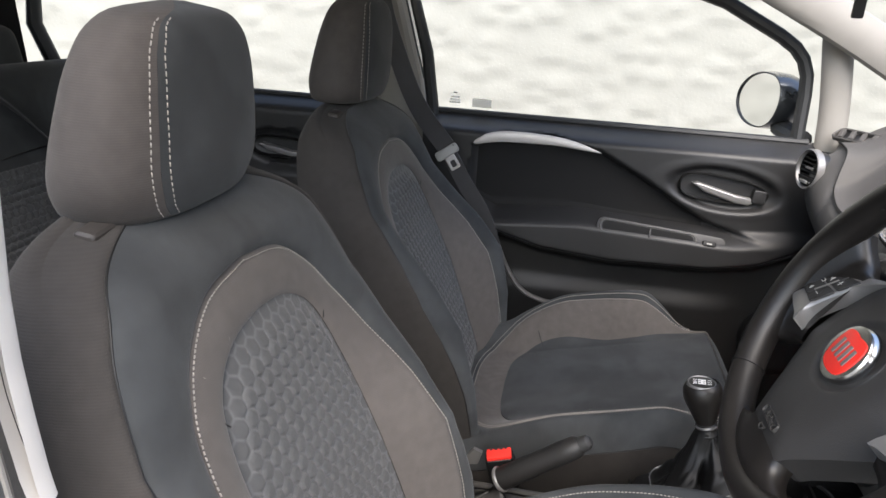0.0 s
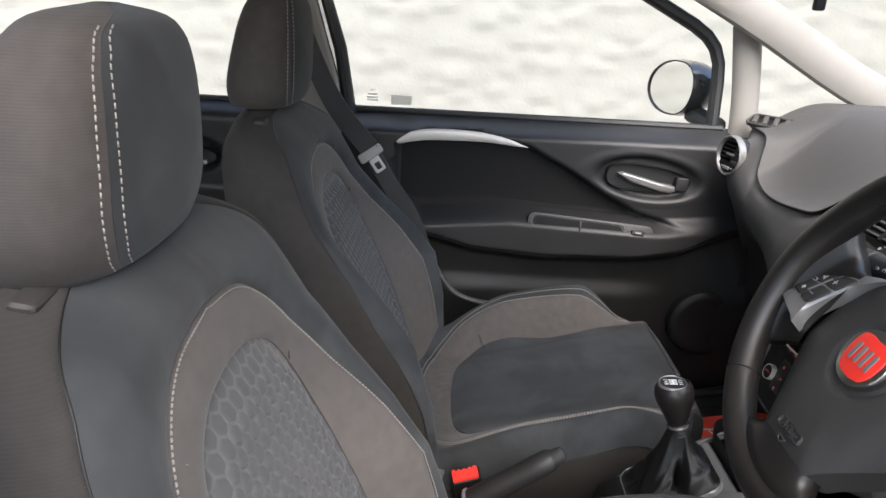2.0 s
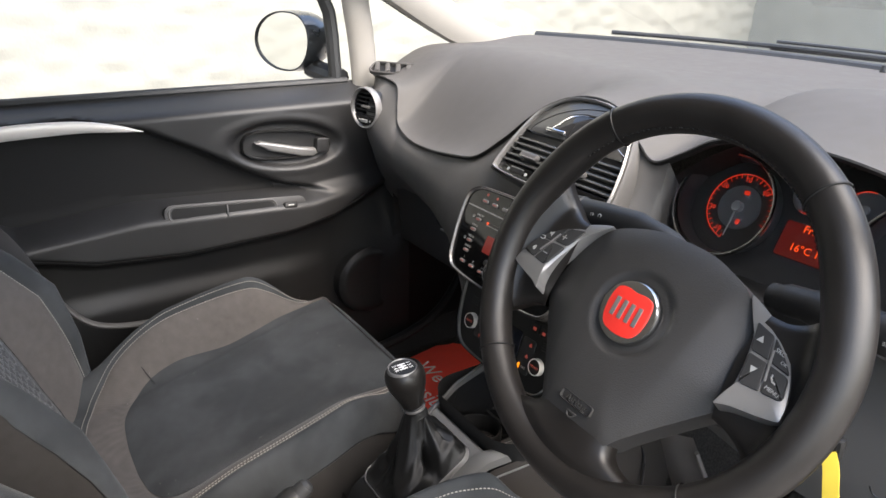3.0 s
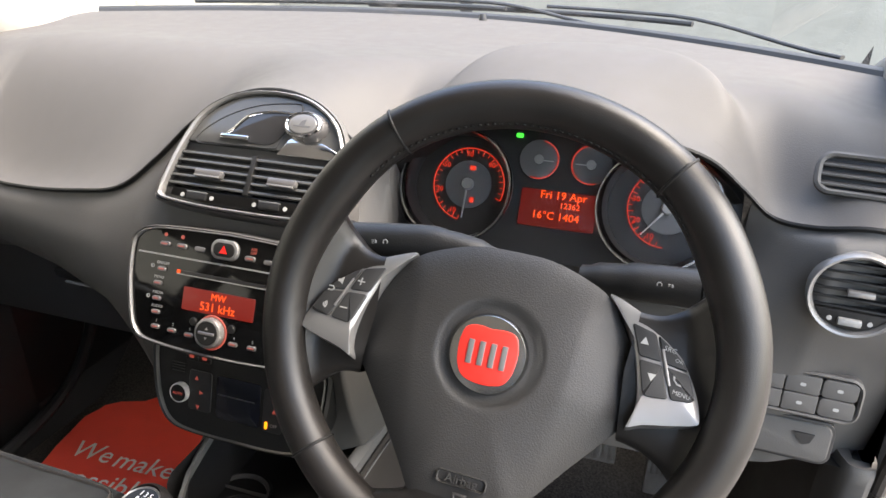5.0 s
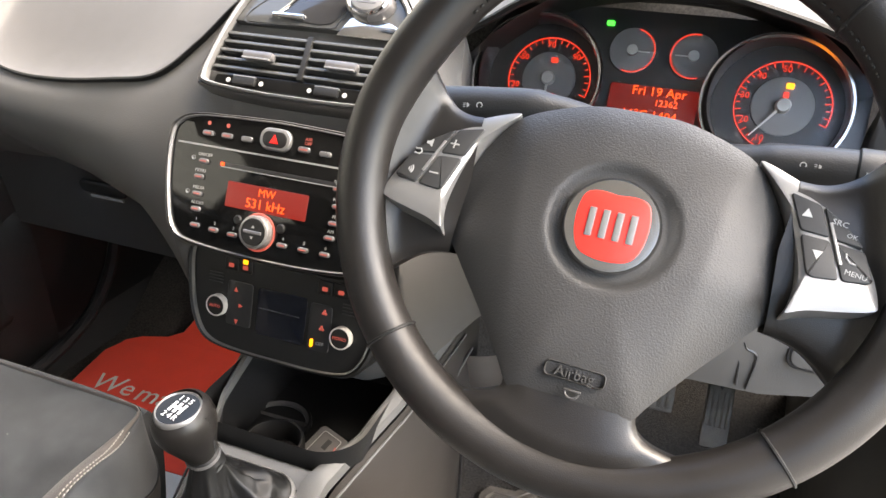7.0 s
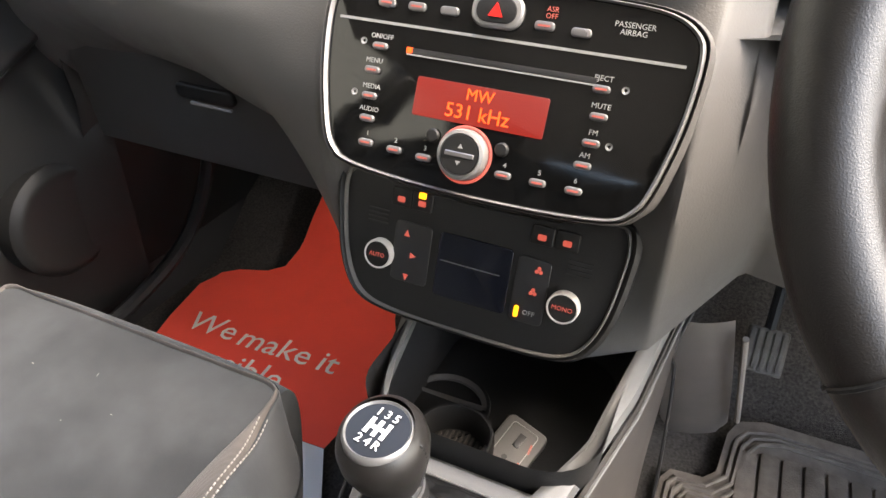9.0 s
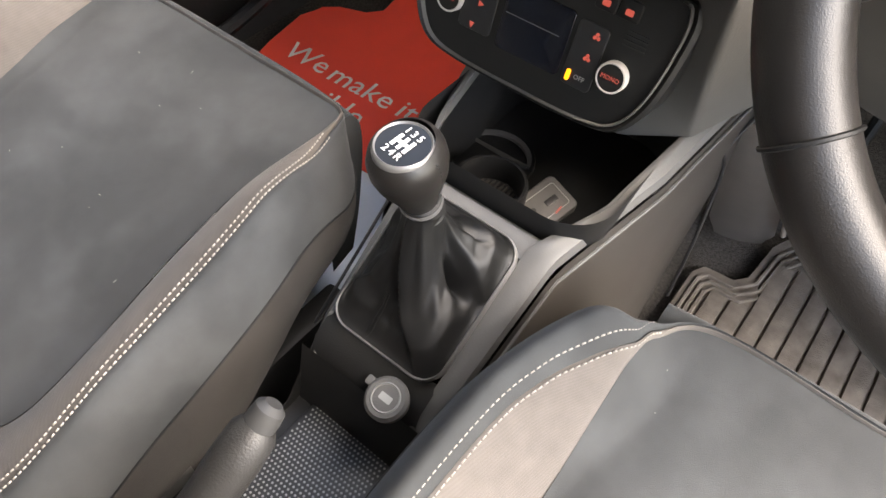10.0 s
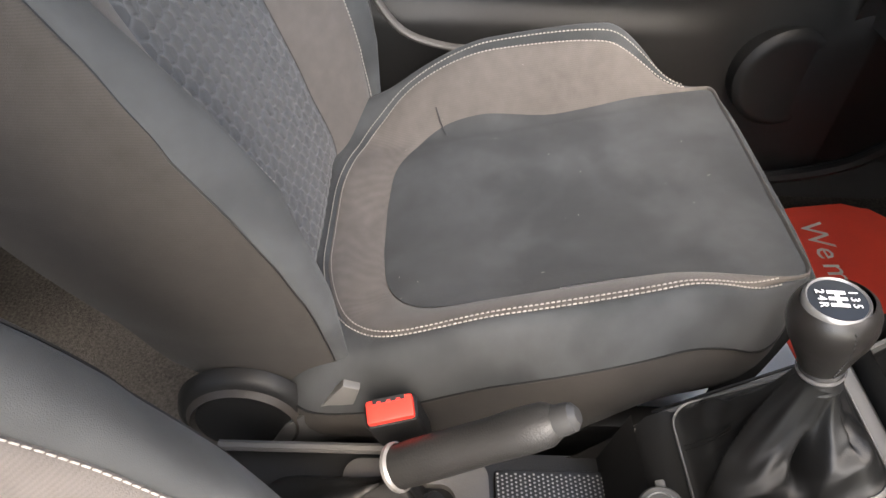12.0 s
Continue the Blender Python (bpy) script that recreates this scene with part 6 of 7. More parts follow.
for u, v in ((0.084, -0.0345), (0.082, -0.068), (-0.093, -0.030), (-0.094, -0.064)):
    part("release_hole", lathe([(0.0021, 0.0), (0.0023, 0.0012), (0.0012, 0.0008), (0.0, -0.001)], at(RM, u, v, 0.0015), 12), GREYTRIM, radio)
kn = part("volume_knob", lathe([(0.0165, 0.0), (0.0165, 0.008), (0.0156, 0.0100), (0.0136, 0.0108), (0.0130, 0.0095), (0.0, 0.0095)], at(RM, -0.007, -0.0905, 0.001), 36), SILVER, radio, "silver volume knob")
part("knob_bar", box((0.020, 0.0032, 0.0012), at(RM, -0.007, -0.0905, 0.0124), 0.0005, 1), KEYCHROME, kn)
part("knob_face", lathe([(0.0128, 0.0), (0.0126, 0.002), (0.0, 0.0024)], at(RM, -0.007, -0.0905, 0.0102), 28), PLASTIC, kn)
for s in (-1, 1):
    part("arrow", prism([(-0.0018, 0.004 * s), (0.0018, 0.004 * s), (0, 0.0068 * s)], 0, 0.0004, at(RM, -0.007, -0.0905, 0.0122), 0), LEGEND, kn)
part("knob_glow", ring_plate(circle(0.0188, 36), circle(0.0168, 36), 0.0, 0.0014, at(RM, -0.007, -0.0905, 0.0018), rnd=0.0004), LEGENDRED, radio, "dim red ring")
hz = part("hazard_button", prism(rrect(0.034, 0.0215, 0.0095), 0.0005, 0.0060, at(RM, -0.003, 0.0), 0.002), SILVER, radio, "chrome-rimmed hazard button")
part("hazard_face", prism(rrect(0.0265, 0.0150, 0.007), 0.0055, 0.0068, at(RM, -0.003, 0.0), 0.0006), PLASTIC, hz)
part("hazard_triangle", prism([(-0.0048, -0.0040), (0.0048, -0.0040), (0, 0.0046)], 0.0065, 0.0073, at(RM, -0.003, 0.0), 0), glow("red_triangle", (1.0, 0.02, 0.01), 0.035, (0.5, 0.01, 0.01)), hz, "red triangle")

# ---- climate panel ----
clim = thing("climate_panel", (0.004, 0.17, 0.70), "black climate control panel with two knobs and a dark screen", "climate control")
KM = facing((0.006, 0.170, 0.700), 17)
hc = [(0, 0.060), (0.06, 0.062), (0.104, 0.070), (0.1145, 0.060), (0.1145, 0.033), (0.109, -0.003), (0.099, -0.027), (0.085, -0.039), (0.062, -0.0435), (0.03, -0.045), (0, -0.045)]
hc = [(p[0], p[1]) for p in spline(hc, 40)]
co = hc + [(-x, y) for x, y in reversed(hc[1:-1])]
cs = lambda s: [(x * s, (y - 0.01) * s + 0.01) for x, y in co]
part("surround", ring_plate(cs(1.06), cs(1.0), -0.03, 0.005, KM, rnd=0.003), PLASTIC, clim)
part("rim", ring_plate(cs(1.0), cs(0.980), -0.002, 0.0060, KM, rnd=0.002), CONSOLE, clim, "satin grey rim")
part("face", prism(cs(0.98), -0.010, 0.002, KM, 0.001), PLASTIC, clim, "matt black face")
part("screen", prism(rrect(0.061, 0.053, 0.004, cx=0.0025, cy=0.0065), 0.0015, 0.0030, KM, 0.0006), DARKSCREEN, clim, "dark unlit screen")
part("screen_line", box((0.050, 0.0006, 0.0003), at(KM, 0.0, 0.010, 0.0031), 0), DIALGREY, clim)
for u, v, w in ((-0.077, 0.0025, "AUTO"), (0.0775, 0.0006, "MONO")):
    k = part("knob", lathe([(0.0122, 0.0), (0.0122, 0.0075), (0.0118, 0.0088), (0.0110, 0.0090), (0.0107, 0.0080), (0.0, 0.0078)], at(KM, u, v, 0.001), 36), PALETRIM, clim, "black knob with a silver ring")
    part("knob_face", lathe([(0.0108, 0.0), (0.0103, 0.0012), (0.0, 0.0016)], at(KM, u, v, 0.0083), 30), PLASTIC, k)
    part("legend", lettering(w, 0.0050, at(KM, u, v, 0.0102), 0.0001), LEGENDRED, k)
part("button_field", prism(rrect(0.032, 0.050, 0.004, cx=-0.0505, cy=0.0085), 0.001, 0.0032, KM, 0.0006), DIAL, clim)
part("button_field", prism(rrect(0.026, 0.052, 0.004, cx=0.0500, cy=0.0045), 0.001, 0.0030, KM, 0.0006), DIAL, clim)
for (u, v), a in zip(((-0.0557, 0.0239), (-0.0487, 0.0066), (-0.0528, -0.0121)), (90, 0, -90)):
    part("arrow", prism([(-0.0022, -0.0024), (-0.0022, 0.0024), (0.0030, 0)], 0.003, 0.0036, at(KM, u, v) @ pose(0, 0, 0, 0, 0, a), 0), LEGENDRED, clim)
for u, v in ((0.0542, 0.0221), (0.0526, 0.0044)):
    for q in range(3):
        a = radians(90 + 120 * q)
        part("fan_blade", prism(circle(0.0015, 9, 0.0018 * math.cos(a), 0.0018 * math.sin(a)), 0.003, 0.0035, at(KM, u, v), 0), LEGENDRED, clim)
part("off_lamp", prism(rrect(0.0034, 0.0090, 0.0015), 0.003, 0.0045, at(KM, 0.0423, -0.0136), 0.0005), AMBER, clim, "amber lamp")
part("legend", lettering("OFF", 0.0055, at(KM, 0.0520, -0.0132, 0.0031), 0.0001), LEGEND, clim)
for us, v in (((-0.064, -0.0460), 0.0520), ((0.052, 0.0710), 0.0492)):
    for u in us:
        part("button", prism(rrect(0.0175, 0.0150, 0.002, cx=u, cy=v), 0.001, 0.0036, KM, 0.001), PLASTIC, clim, "black button")
        part("legend", prism(rrect(0.0065, 0.0045, 0.001, cx=u, cy=v - 0.0015), 0.0035, 0.0039, KM, 0), LEGENDRED, clim)
for u, v in ((-0.083, 0.038), (0.083, 0.036)):
    b = bmesh.new()
    for k in range(4):
        box((0.018, 0.0011, 0.0012), at(KM, u, v - 0.0035 * k, 0.0022), 0, bm=b)
    part("sensor_grille", b, DIAL, clim, "fine slotted grille")
part("amber_lamp", prism(rrect(0.0060, 0.0048, 0.001, cx=-0.0462, cy=0.0570), 0.0035, 0.0046, KM, 0.0005), AMBER, clim, "amber lamp")

# ---- instrument cluster ----
ic = thing("instrument_cluster", (0.347, 0.33, 0.96), "hooded instrument cluster with red-lit dials and display", "instrument cluster")
IM = facing((0.347, 0.316, 0.960), 25)
part("backing", prism(rrect(0.36, 0.150, 0.06, cy=0.0), -0.020, -0.004, IM, 0.0), DIAL, ic)
rows = []
for k in np.linspace(0, 1, 12):
    row = []
    for x in np.linspace(-0.178, 0.170, 50):
        e = abs(x / 0.19)
        yy = 0.084 - 0.095 * e ** 2.6 - 0.002 * k
        row.append(IM @ Vector((x * (1 + 0.03 * k), yy, -0.006 + 0.058 * k * (1 - 0.35 * e ** 2))))
    rows.append(row)
part("hood_lining", grid(rows), PLASTIC, ic)
part("lower_visor", grid([[IM @ Vector((x, -0.072 - 0.018 * k - 0.012 * abs(x / 0.2) ** 2, -0.006 + 0.07 * k)) for x in np.linspace(-0.20, 0.20, 30)] for k in np.linspace(0, 1, 6)]), PLASTIC, ic)
for s, u in ((-1, -0.110), (1, 0.1045)):
    g = part("dial", lathe([(0.0, 0.001), (0.056, 0.001), (0.0565, 0.010), (0.0600, 0.026)], at(IM, u, -0.002, -0.004), 48), DIAL, ic, "black dial")
    part("dial_ring", lathe([(0.0592, 0.024), (0.0605, 0.0275), (0.0625, 0.0275), (0.0635, 0.022)], at(IM, u - 0.004 * 1, -0.004, -0.004), 56), BADGE, g, "chrome dial ring")
    part("dial_hub_plate", prism(circle(0.0265, 36), 0.0, 0.0014, at(IM, u + 0.005, 0.0, -0.003), 0.0004), DIALGREY, g)
    arc = [(0.041 * math.cos(a), 0.041 * math.sin(a)) for a in np.linspace(radians(-20), radians(270 if s > 0 else 260), 60)]
    arci = [(x * 0.978, y * 0.978) for x, y in arc]
    part("dial_scale", prism(arc + list(reversed(arci)), 0.0, 0.0010, at(IM, u + 0.005, 0.0, -0.003), 0), REDGLOW, g, "red-lit scale")
    b = bmesh.new()
    for k in range(29):
        a = radians(-20 + 10 * k)
        box((0.0035 if k % 3 else 0.006, 0.0009, 0.0006), at(IM, u + 0.005, 0.0, -0.0018) @ pose(0, 0, 0, 0, 0, math.degrees(a)) @ Matrix.Translation((0.0375, 0, 0)), 0, bm=b)
    part("dial_ticks", b, REDGLOW, g, "", 35, "stuff")
    for k, w in enumerate((("10", "30", "50", "70", "90") if s < 0 else ("10", "20", "30", "40", "50"))):
        a = radians(245 - (50 if s < 0 else 38) * k)
        part("numeral", lettering(w, 0.0082, at(IM, u + 0.005 + 0.0335 * math.cos(a), 0.0335 * math.sin(a), -0.0018), 0.0002), REDGLOW, g)
    na = radians(-92 if s < 0 else 232)
    nd = part("needle", prism([(-0.0012, 0), (0.0012, 0), (0.0005, 0.038), (-0.0005, 0.038)], 0.004, 0.0052, at(IM, u + 0.005, 0.0, -0.002) @ pose(0, 0, 0, 0, 0, math.degrees(na) - 90), 0), LEGEND, g, "pale needle")
    part("needle_cap", lathe([(0.0066, 0.0), (0.0066, 0.006), (0.0055, 0.008), (0.0, 0.008)], at(IM, u + 0.005, 0.0, -0.002), 24), GREYTRIM, nd)
    part("warning_lamp", prism(rrect(0.0065, 0.005, 0.001), 0.001, 0.002, at(IM, u + 0.008, 0.0185, -0.002), 0), AMBER if s > 0 else REDGLOW, g)
    part("warning_lamp", prism(rrect(0.0045, 0.006, 0.001), 0.001, 0.002, at(IM, u + 0.0115 if s < 0 else u + 0.006, -0.017 if s < 0 else 0.010, -0.002), 0), REDGLOW, g)
for u in (-0.030, 0.026):
    g = part("small_gauge", prism(circle(0.0215, 36), 0.0, 0.0016, at(IM, u, 0.036, -0.003), 0.0004), DIALGREY, ic, "small gauge")
    arc = [(0.0210 * math.cos(a), 0.0210 * math.sin(a)) for a in np.linspace(radians(-110 if u < 0 else 80), radians(80 if u < 0 else 290), 40)]
    part("gauge_scale", prism(arc + [(x * 0.955, y * 0.955) for x, y in reversed(arc)], 0.001, 0.0022, at(IM, u, 0.036, -0.003), 0), REDGLOW, g)
    part("gauge_cap", lathe([(0.005, 0.0), (0.005, 0.004), (0.0, 0.005)], at(IM, u, 0.036, -0.002), 20), GREYTRIM, g)
    part("gauge_needle", box((0.015, 0.0010, 0.0008), at(IM, u + (0.009 if u < 0 else -0.009), 0.035, 0.001), 0), LEGEND, g)
scr = part("display", prism(rrect(0.082, 0.040, 0.002, cx=-0.003, cy=-0.016), 0.0, 0.0016, at(IM, 0, 0, -0.003), 0.0004), glow("dim_red_screen", (1.0, 0.03, 0.01), 0.010), ic, "dim red display")
for w, x, y, sz in (("Fri 19 Apr", 0.002, -0.0010, 0.0120), ("12362", 0.010, -0.0112, 0.0088), ("16°C 1404", -0.004, -0.0235, 0.0118)):
    part("digits", lettering(w, sz, at(IM, x, y, -0.0010), 0.0002), ORANGE, scr, "orange digits")
part("green_lamp", prism(rrect(0.0075, 0.0045, 0.001), 0.0, 0.0016, at(IM, -0.055, 0.060, -0.003), 0), GREENGLOW, ic, "green lamp")
lens = part("lens", prism(rrect(0.34, 0.140, 0.05, cy=0.002), 0.036, 0.0368, IM, 0), LENS, ic, "clear cover")
lens.visible_shadow = False

# ---- driver's lower dash: switch bank, coin tray ----
sw = thing("switch_panel", (0.60, 0.26, 0.82), "grey bank of push switches on the driver's dash", "switches")
SM = facing((0.592, 0.272, 0.801), 8, -2)
part("frame", ring_plate(rrect(0.142, 0.050, 0.014), rrect(0.134, 0.042, 0.011), -0.01, 0.005, SM, rnd=0.002), DASHLOW, sw)
for i in range(4):
    for j in range(2):
        u, v = -0.0495 + 0.033 * i, 0.0102 - 0.0204 * j
        k = part("switch", prism(rrect(0.0322, 0.0196, 0.002 if i < 3 else 0.005, cx=u, cy=v), -0.002, 0.0045, SM, 0.0012), DASHLOW, sw, "grey push switch")
        part("symbol", prism(rrect(0.0052, 0.0034, 0.0012, cx=u, cy=v), 0.004, 0.0048, SM, 0), LEGEND, k)
tray = thing("coin_tray", (0.60, 0.28, 0.75), "grey coin drawer in the driver's lower dash", "drawer")
TM = facing((0.582, 0.278, 0.742), 6, -2)
part("drawer_gap", prism(rrect(0.138, 0.050, 0.012), -0.01, 0.0035, TM, 0.001), DIAL, tray)
part("drawer_front", prism(rrect(0.132, 0.044, 0.010), -0.01, 0.0055, TM, 0.002), DASHLOW, tray)
part("finger_slot", prism([(0.030, 0.010), (0.050, 0.010), (0.047, 0.000), (0.040, -0.003)], 0.006, 0.0076, TM, 0), DIAL, tray)

# ---- centre console ----
KX = 0.042
con = thing("centre_console", (KX, 0.0, 0.45), "grey plastic centre console with cup holders and a dotted tray", "centre console")


def console_top(y):
    """Height of the console's upper rail along the car."""
    return interp(y, [-0.45, -0.25, -0.13, -0.085, -0.06, 0.06, 0.16, 0.24, 0.34], [0.455, 0.455, 0.460, 0.511, 0.540, 0.612, 0.630, 0.642, 0.655])


def console_half(y):
    return interp(y, [-0.45, -0.10, 0.06, 0.18, 0.34], [0.062, 0.066, 0.076, 0.104, 0.122])


ysn = np.linspace(-0.085, 0.34, 50)
for s in (-1, 1):
    rows = []
    for y in ysn:
        w, z = console_half(y) - (0.008 if s < 0 else 0.0) * sstep(0.20, 0.05, y), console_top(y)
        inn = interp(y, [-0.085, -0.065, 0.055, 0.075, 0.12, 0.34], [0.050, 0.0535, 0.0535, 0.062, 0.082, 0.112])
        rows.append([(KX + s * inn, y, z - 0.012), (KX + s * inn, y, z - 0.001), (KX + s * (inn + 0.003), y, z), (KX + s * (w - 0.006), y, z - 0.001), (KX + s * w, y, z - 0.006), (KX + s * (w + 0.002), y, z - 0.016)])
    part("top_rail", grid(rows), CONSOLE, con, "satin grey top rail")
    rows = [[(KX + s * (console_half(y) - (0.008 if s < 0 else 0.0) * sstep(0.20, 0.05, y) + 0.004 + (0.022 if s > 0 else 0.0) * k * sstep(-0.1, 0.05, y) - (0.034 if s > 0 else 0.0) * k * sstep(0.15, 0.40, y)), y, console_top(y) - 0.017 - (console_top(y) - 0.017 - 0.29) * k) for k in np.linspace(0, 1, 10)] for y in np.linspace(-0.45, 0.40, 50)]
    part("side_panel", grid(rows), SIDEPANEL if s > 0 else PLASTIC, con, "grained side panel")
    line = [(KX + s * (console_half(y) + 0.006), y, console_top(y) - 0.030 + 0.010 * y) for y in np.linspace(-0.06, 0.33, 30)]
    part("side_groove", tube(line, 0.0016, 6), DIAL if s < 0 else CONSOLE, con)
for pk in ([(0.172, 0.352, 0.594), (0.166, 0.330, 0.578), (0.162, 0.314, 0.566)], [(0.162, 0.314, 0.566), (0.170, 0.322, 0.53), (0.178, 0.312, 0.44), (0.183, 0.29, 0.36)]):
    part("knee_seam", tube(spline(pk, 10), 0.0020, 6), DIAL, con)
cross = [[(x, y, z) for x in np.linspace(KX - 0.056, KX + 0.056, 8)] for y, z in ((-0.085, 0.505), (-0.075, 0.530), (-0.062, 0.539), (-0.052, 0.543))]
part("rear_bridge", grid(cross), PLASTIC, con)
cross = [[(x, y, z) for x in np.linspace(KX - 0.064, KX + 0.064, 12)] for y, z in ((0.048, 0.6025), (0.060, 0.6085), (0.068, 0.6090), (0.073, 0.6050), (0.076, 0.580))]
part("front_bridge", grid(cross), CONSOLE, con)
# cup holder well
rows = []
for k, (r, z) in enumerate(((1.0, 0.632), (0.98, 0.600), (0.92, 0.560), (0.88, 0.545), (0.5, 0.543), (0.02, 0.543))):
    rows.append([(KX + r * x, 0.19 + r * y, z) for x, y in rrect(0.19, 0.235, 0.045, 8)])
part("well", grid(rows, loop_u=True), PLASTIC, con, "black storage well")
for (x, y, r) in ((-0.056, 0.175, 0.038),):
    m = Matrix.Translation((KX + x, y, 0.535))
    c = part("cup_holder", lathe([(r + 0.004, 0.010), (r + 0.003, 0.014), (r, 0.014), (r - 0.002, -0.04), (0.0, -0.042)], m, 36), PLASTIC, con, "round black cup holder")
    part("cup_base", lathe([(r - 0.003, -0.0405), (0.0, -0.0400)], m, 24), RUBBER, c)
    part("cup_lip", ring_plate([((r + 0.004) * math.cos(a), (r + 0.004) * math.sin(a)) for a in np.linspace(0.3, 2.9, 24)], [((r - 0.004) * math.cos(a), (r - 0.004) * math.sin(a)) for a in np.linspace(0.3, 2.9, 24)], 0.004, 0.014, m, rnd=0.002), DASHLOW, c)
m = Matrix.Translation((0.016, 0.124, 0.546))
c = part("cup_holder", lathe([(0.0345, 0.0), (0.0345, 0.026), (0.0335, 0.029), (0.0310, 0.029), (0.0300, 0.026), (0.0290, 0.002), (0.0, 0.0015)], m, 40), PLASTIC, con, "round black cup holder with a ribbed base")
for k in range(-5, 6):
    h = math.sqrt(0.027 ** 2 - (0.0048 * k) ** 2)
    part("base_rib", box((0.0022, 2 * h, 0.0016), at(m, 0.0048 * k, 0, 0.0024), 0.0005, 1), SIDEPANEL, c)
um = Matrix.Translation((0.060, 0.150, 0.550)) @ pose(0, 0, 0, 12, 12, -12)
us = part("usb_socket", prism(rrect(0.040, 0.056, 0.006), -0.030, 0.003, um, 0.002), CONSOLE, con, "grey socket plate")
part("socket_frame", ring_plate(rrect(0.026, 0.045, 0.003), rrect(0.0244, 0.0434, 0.0025), 0.002, 0.0037, um, rnd=0.0002), LEGEND, us)
part("usb_slot", box((0.0062, 0.0135, 0.001), at(um, 0.001, 0.009, 0.0032), 0.0003), DIAL, us)
part("jack_hole", lathe([(0.0026, 0.0), (0.0026, 0.0008), (0, 0.0008)], at(um, -0.001, -0.011, 0.0028), 14), DIAL, us)
for v in (0.008, -0.012):
    part("symbol", box((0.002, 0.009, 0.0005), at(um, 0.0125, v, 0.0034) @ pose(0, 0, 0, 0, 0, 10), 0), LEGENDRED, us)
# rear tray with dotted mat, handbrake surround
cross = [[(KX + x, y, z) for x in (-0.064, -0.056, -0.050, 0.050, 0.056, 0.064)] for y, z in ((-0.46, 0.452), (-0.24, 0.452), (-0.215, 0.452), (-0.205, 0.448), (-0.10, 0.448), (-0.088, 0.50), (-0.084, 0.52))]
part("tray_floor", grid(cross), PLASTIC, con)
tm = Matrix.Translation((KX, -0.145, 0.4495))
mat = part("tray_mat", prism(rrect(0.092, 0.106, 0.006), 0, 0.0022, tm, 0.0008), RUBBER, con, "black dotted rubber mat")
b = bmesh.new()
for i in range(22):
    for j in range(25):
        x, y = -0.042 + 0.004 * i + (0.002 if j % 2 else 0), -0.0505 + 0.0042 * j
        if abs(x) > 0.0435:
            continue
        c = [b.verts.new(tm @ Vector((x + 0.0013 * math.cos(a), y + 0.0013 * math.sin(a), 0.0021))) for a in (0.0, 1.05, 2.1, 3.14, 4.19, 5.24)]
        t = b.verts.new(tm @ Vector((x, y, 0.0032)))
        for k in range(6):
            b.faces.new((c[k], c[(k + 1) % 6], t))
part("mat_dots", b, GREYTRIM, mat, "raised pale dots", 180, "stuff")
part("brake_surround", ring_plate(rrect(0.100, 0.130, 0.016, 6, 0, 0), rrect(0.052, 0.080, 0.014, 6, 0.0, -0.005), -0.006, 0.012, Matrix.Translation((KX, -0.270, 0.452)), rnd=0.004), DASHLOW, con, "grey handbrake surround")
part("card_slot", box((0.006, 0.09, 0.004), Matrix.Translation((KX + 0.040, -0.33, 0.466)), 0.001), DIAL, con)
for s in (-1, 1):
    part("side_lip", tube([(KX + s * 0.058, y, 0.462) for y in (-0.45, -0.30, -0.20)], 0.005, 8), DASHLOW, con)
soc = thing("power_socket", (0.058, -0.072, 0.49), "grey capped power socket beside the tray", "power socket")
m = Matrix.Translation((0.0700, -0.0815, 0.531)) @ pose(0, 0, 0, 18, 0, 0)
part("cap", lathe([(0.0, 0.006), (0.0155, 0.006), (0.0180, 0.003), (0.0180, -0.003), (0.0150, -0.006)], m, 32), CONSOLE, soc, "grey cap")
part("cap_ring", lathe([(0.0105, 0.0062), (0.0115, 0.0072), (0.0125, 0.0062)], m, 28), GREYTRIM, soc)
part("cap_tab", box((0.012, 0.008, 0.005), at(m, -0.018, 0.004, 0.0), 0.002), CONSOLE, soc)
part("barrel", lathe([(0.0150, -0.004), (0.0145, -0.080)], m, 24), PLASTIC, soc)
part("cap_symbol", prism(rrect(0.011, 0.0060, 0.001), 0.006, 0.0066, m, 0), LEGEND, soc)

# ---- gear lever ----
gear = thing("gear_lever", (KX, 0.0, 0.59), "black leather gear lever with silver-topped knob and gaiter", "gear lever")
GM = Matrix.Translation((KX, -0.003, 0.578)) @ pose(0, 0, 0, 30.5, 0, 0)
part("frame", ring_plate(rrect(0.1085, 0.1325, 0.020, 8), rrect(0.1045, 0.1285, 0.018, 8), -0.004, 0.005, GM, rnd=0.0015), SILVER, gear, "satin silver gaiter frame")
edge = [Vector((p[0], p[1])) for p in rrect(0.105, 0.129, 0.019, 10)]
base = []
for i in range(len(edge)):
    p, q = edge[i], edge[(i + 1) % len(edge)]
    base += [tuple(p.lerp(q, f)) for f in np.linspace(0, 1, max(2, int((q - p).length / 0.0022)), endpoint=False)]
top_c, top_r = Vector((0.037, -0.002, 0.664)), 0.0145
rows = []
n = len(base)


def crease(a, c, left, right):
    """A fold at angle c, sharp or soft on either side."""
    d = (a - c + math.pi) % (2 * math.pi) - math.pi
    return math.exp(-(d / (left if d < 0 else right)) ** 2)


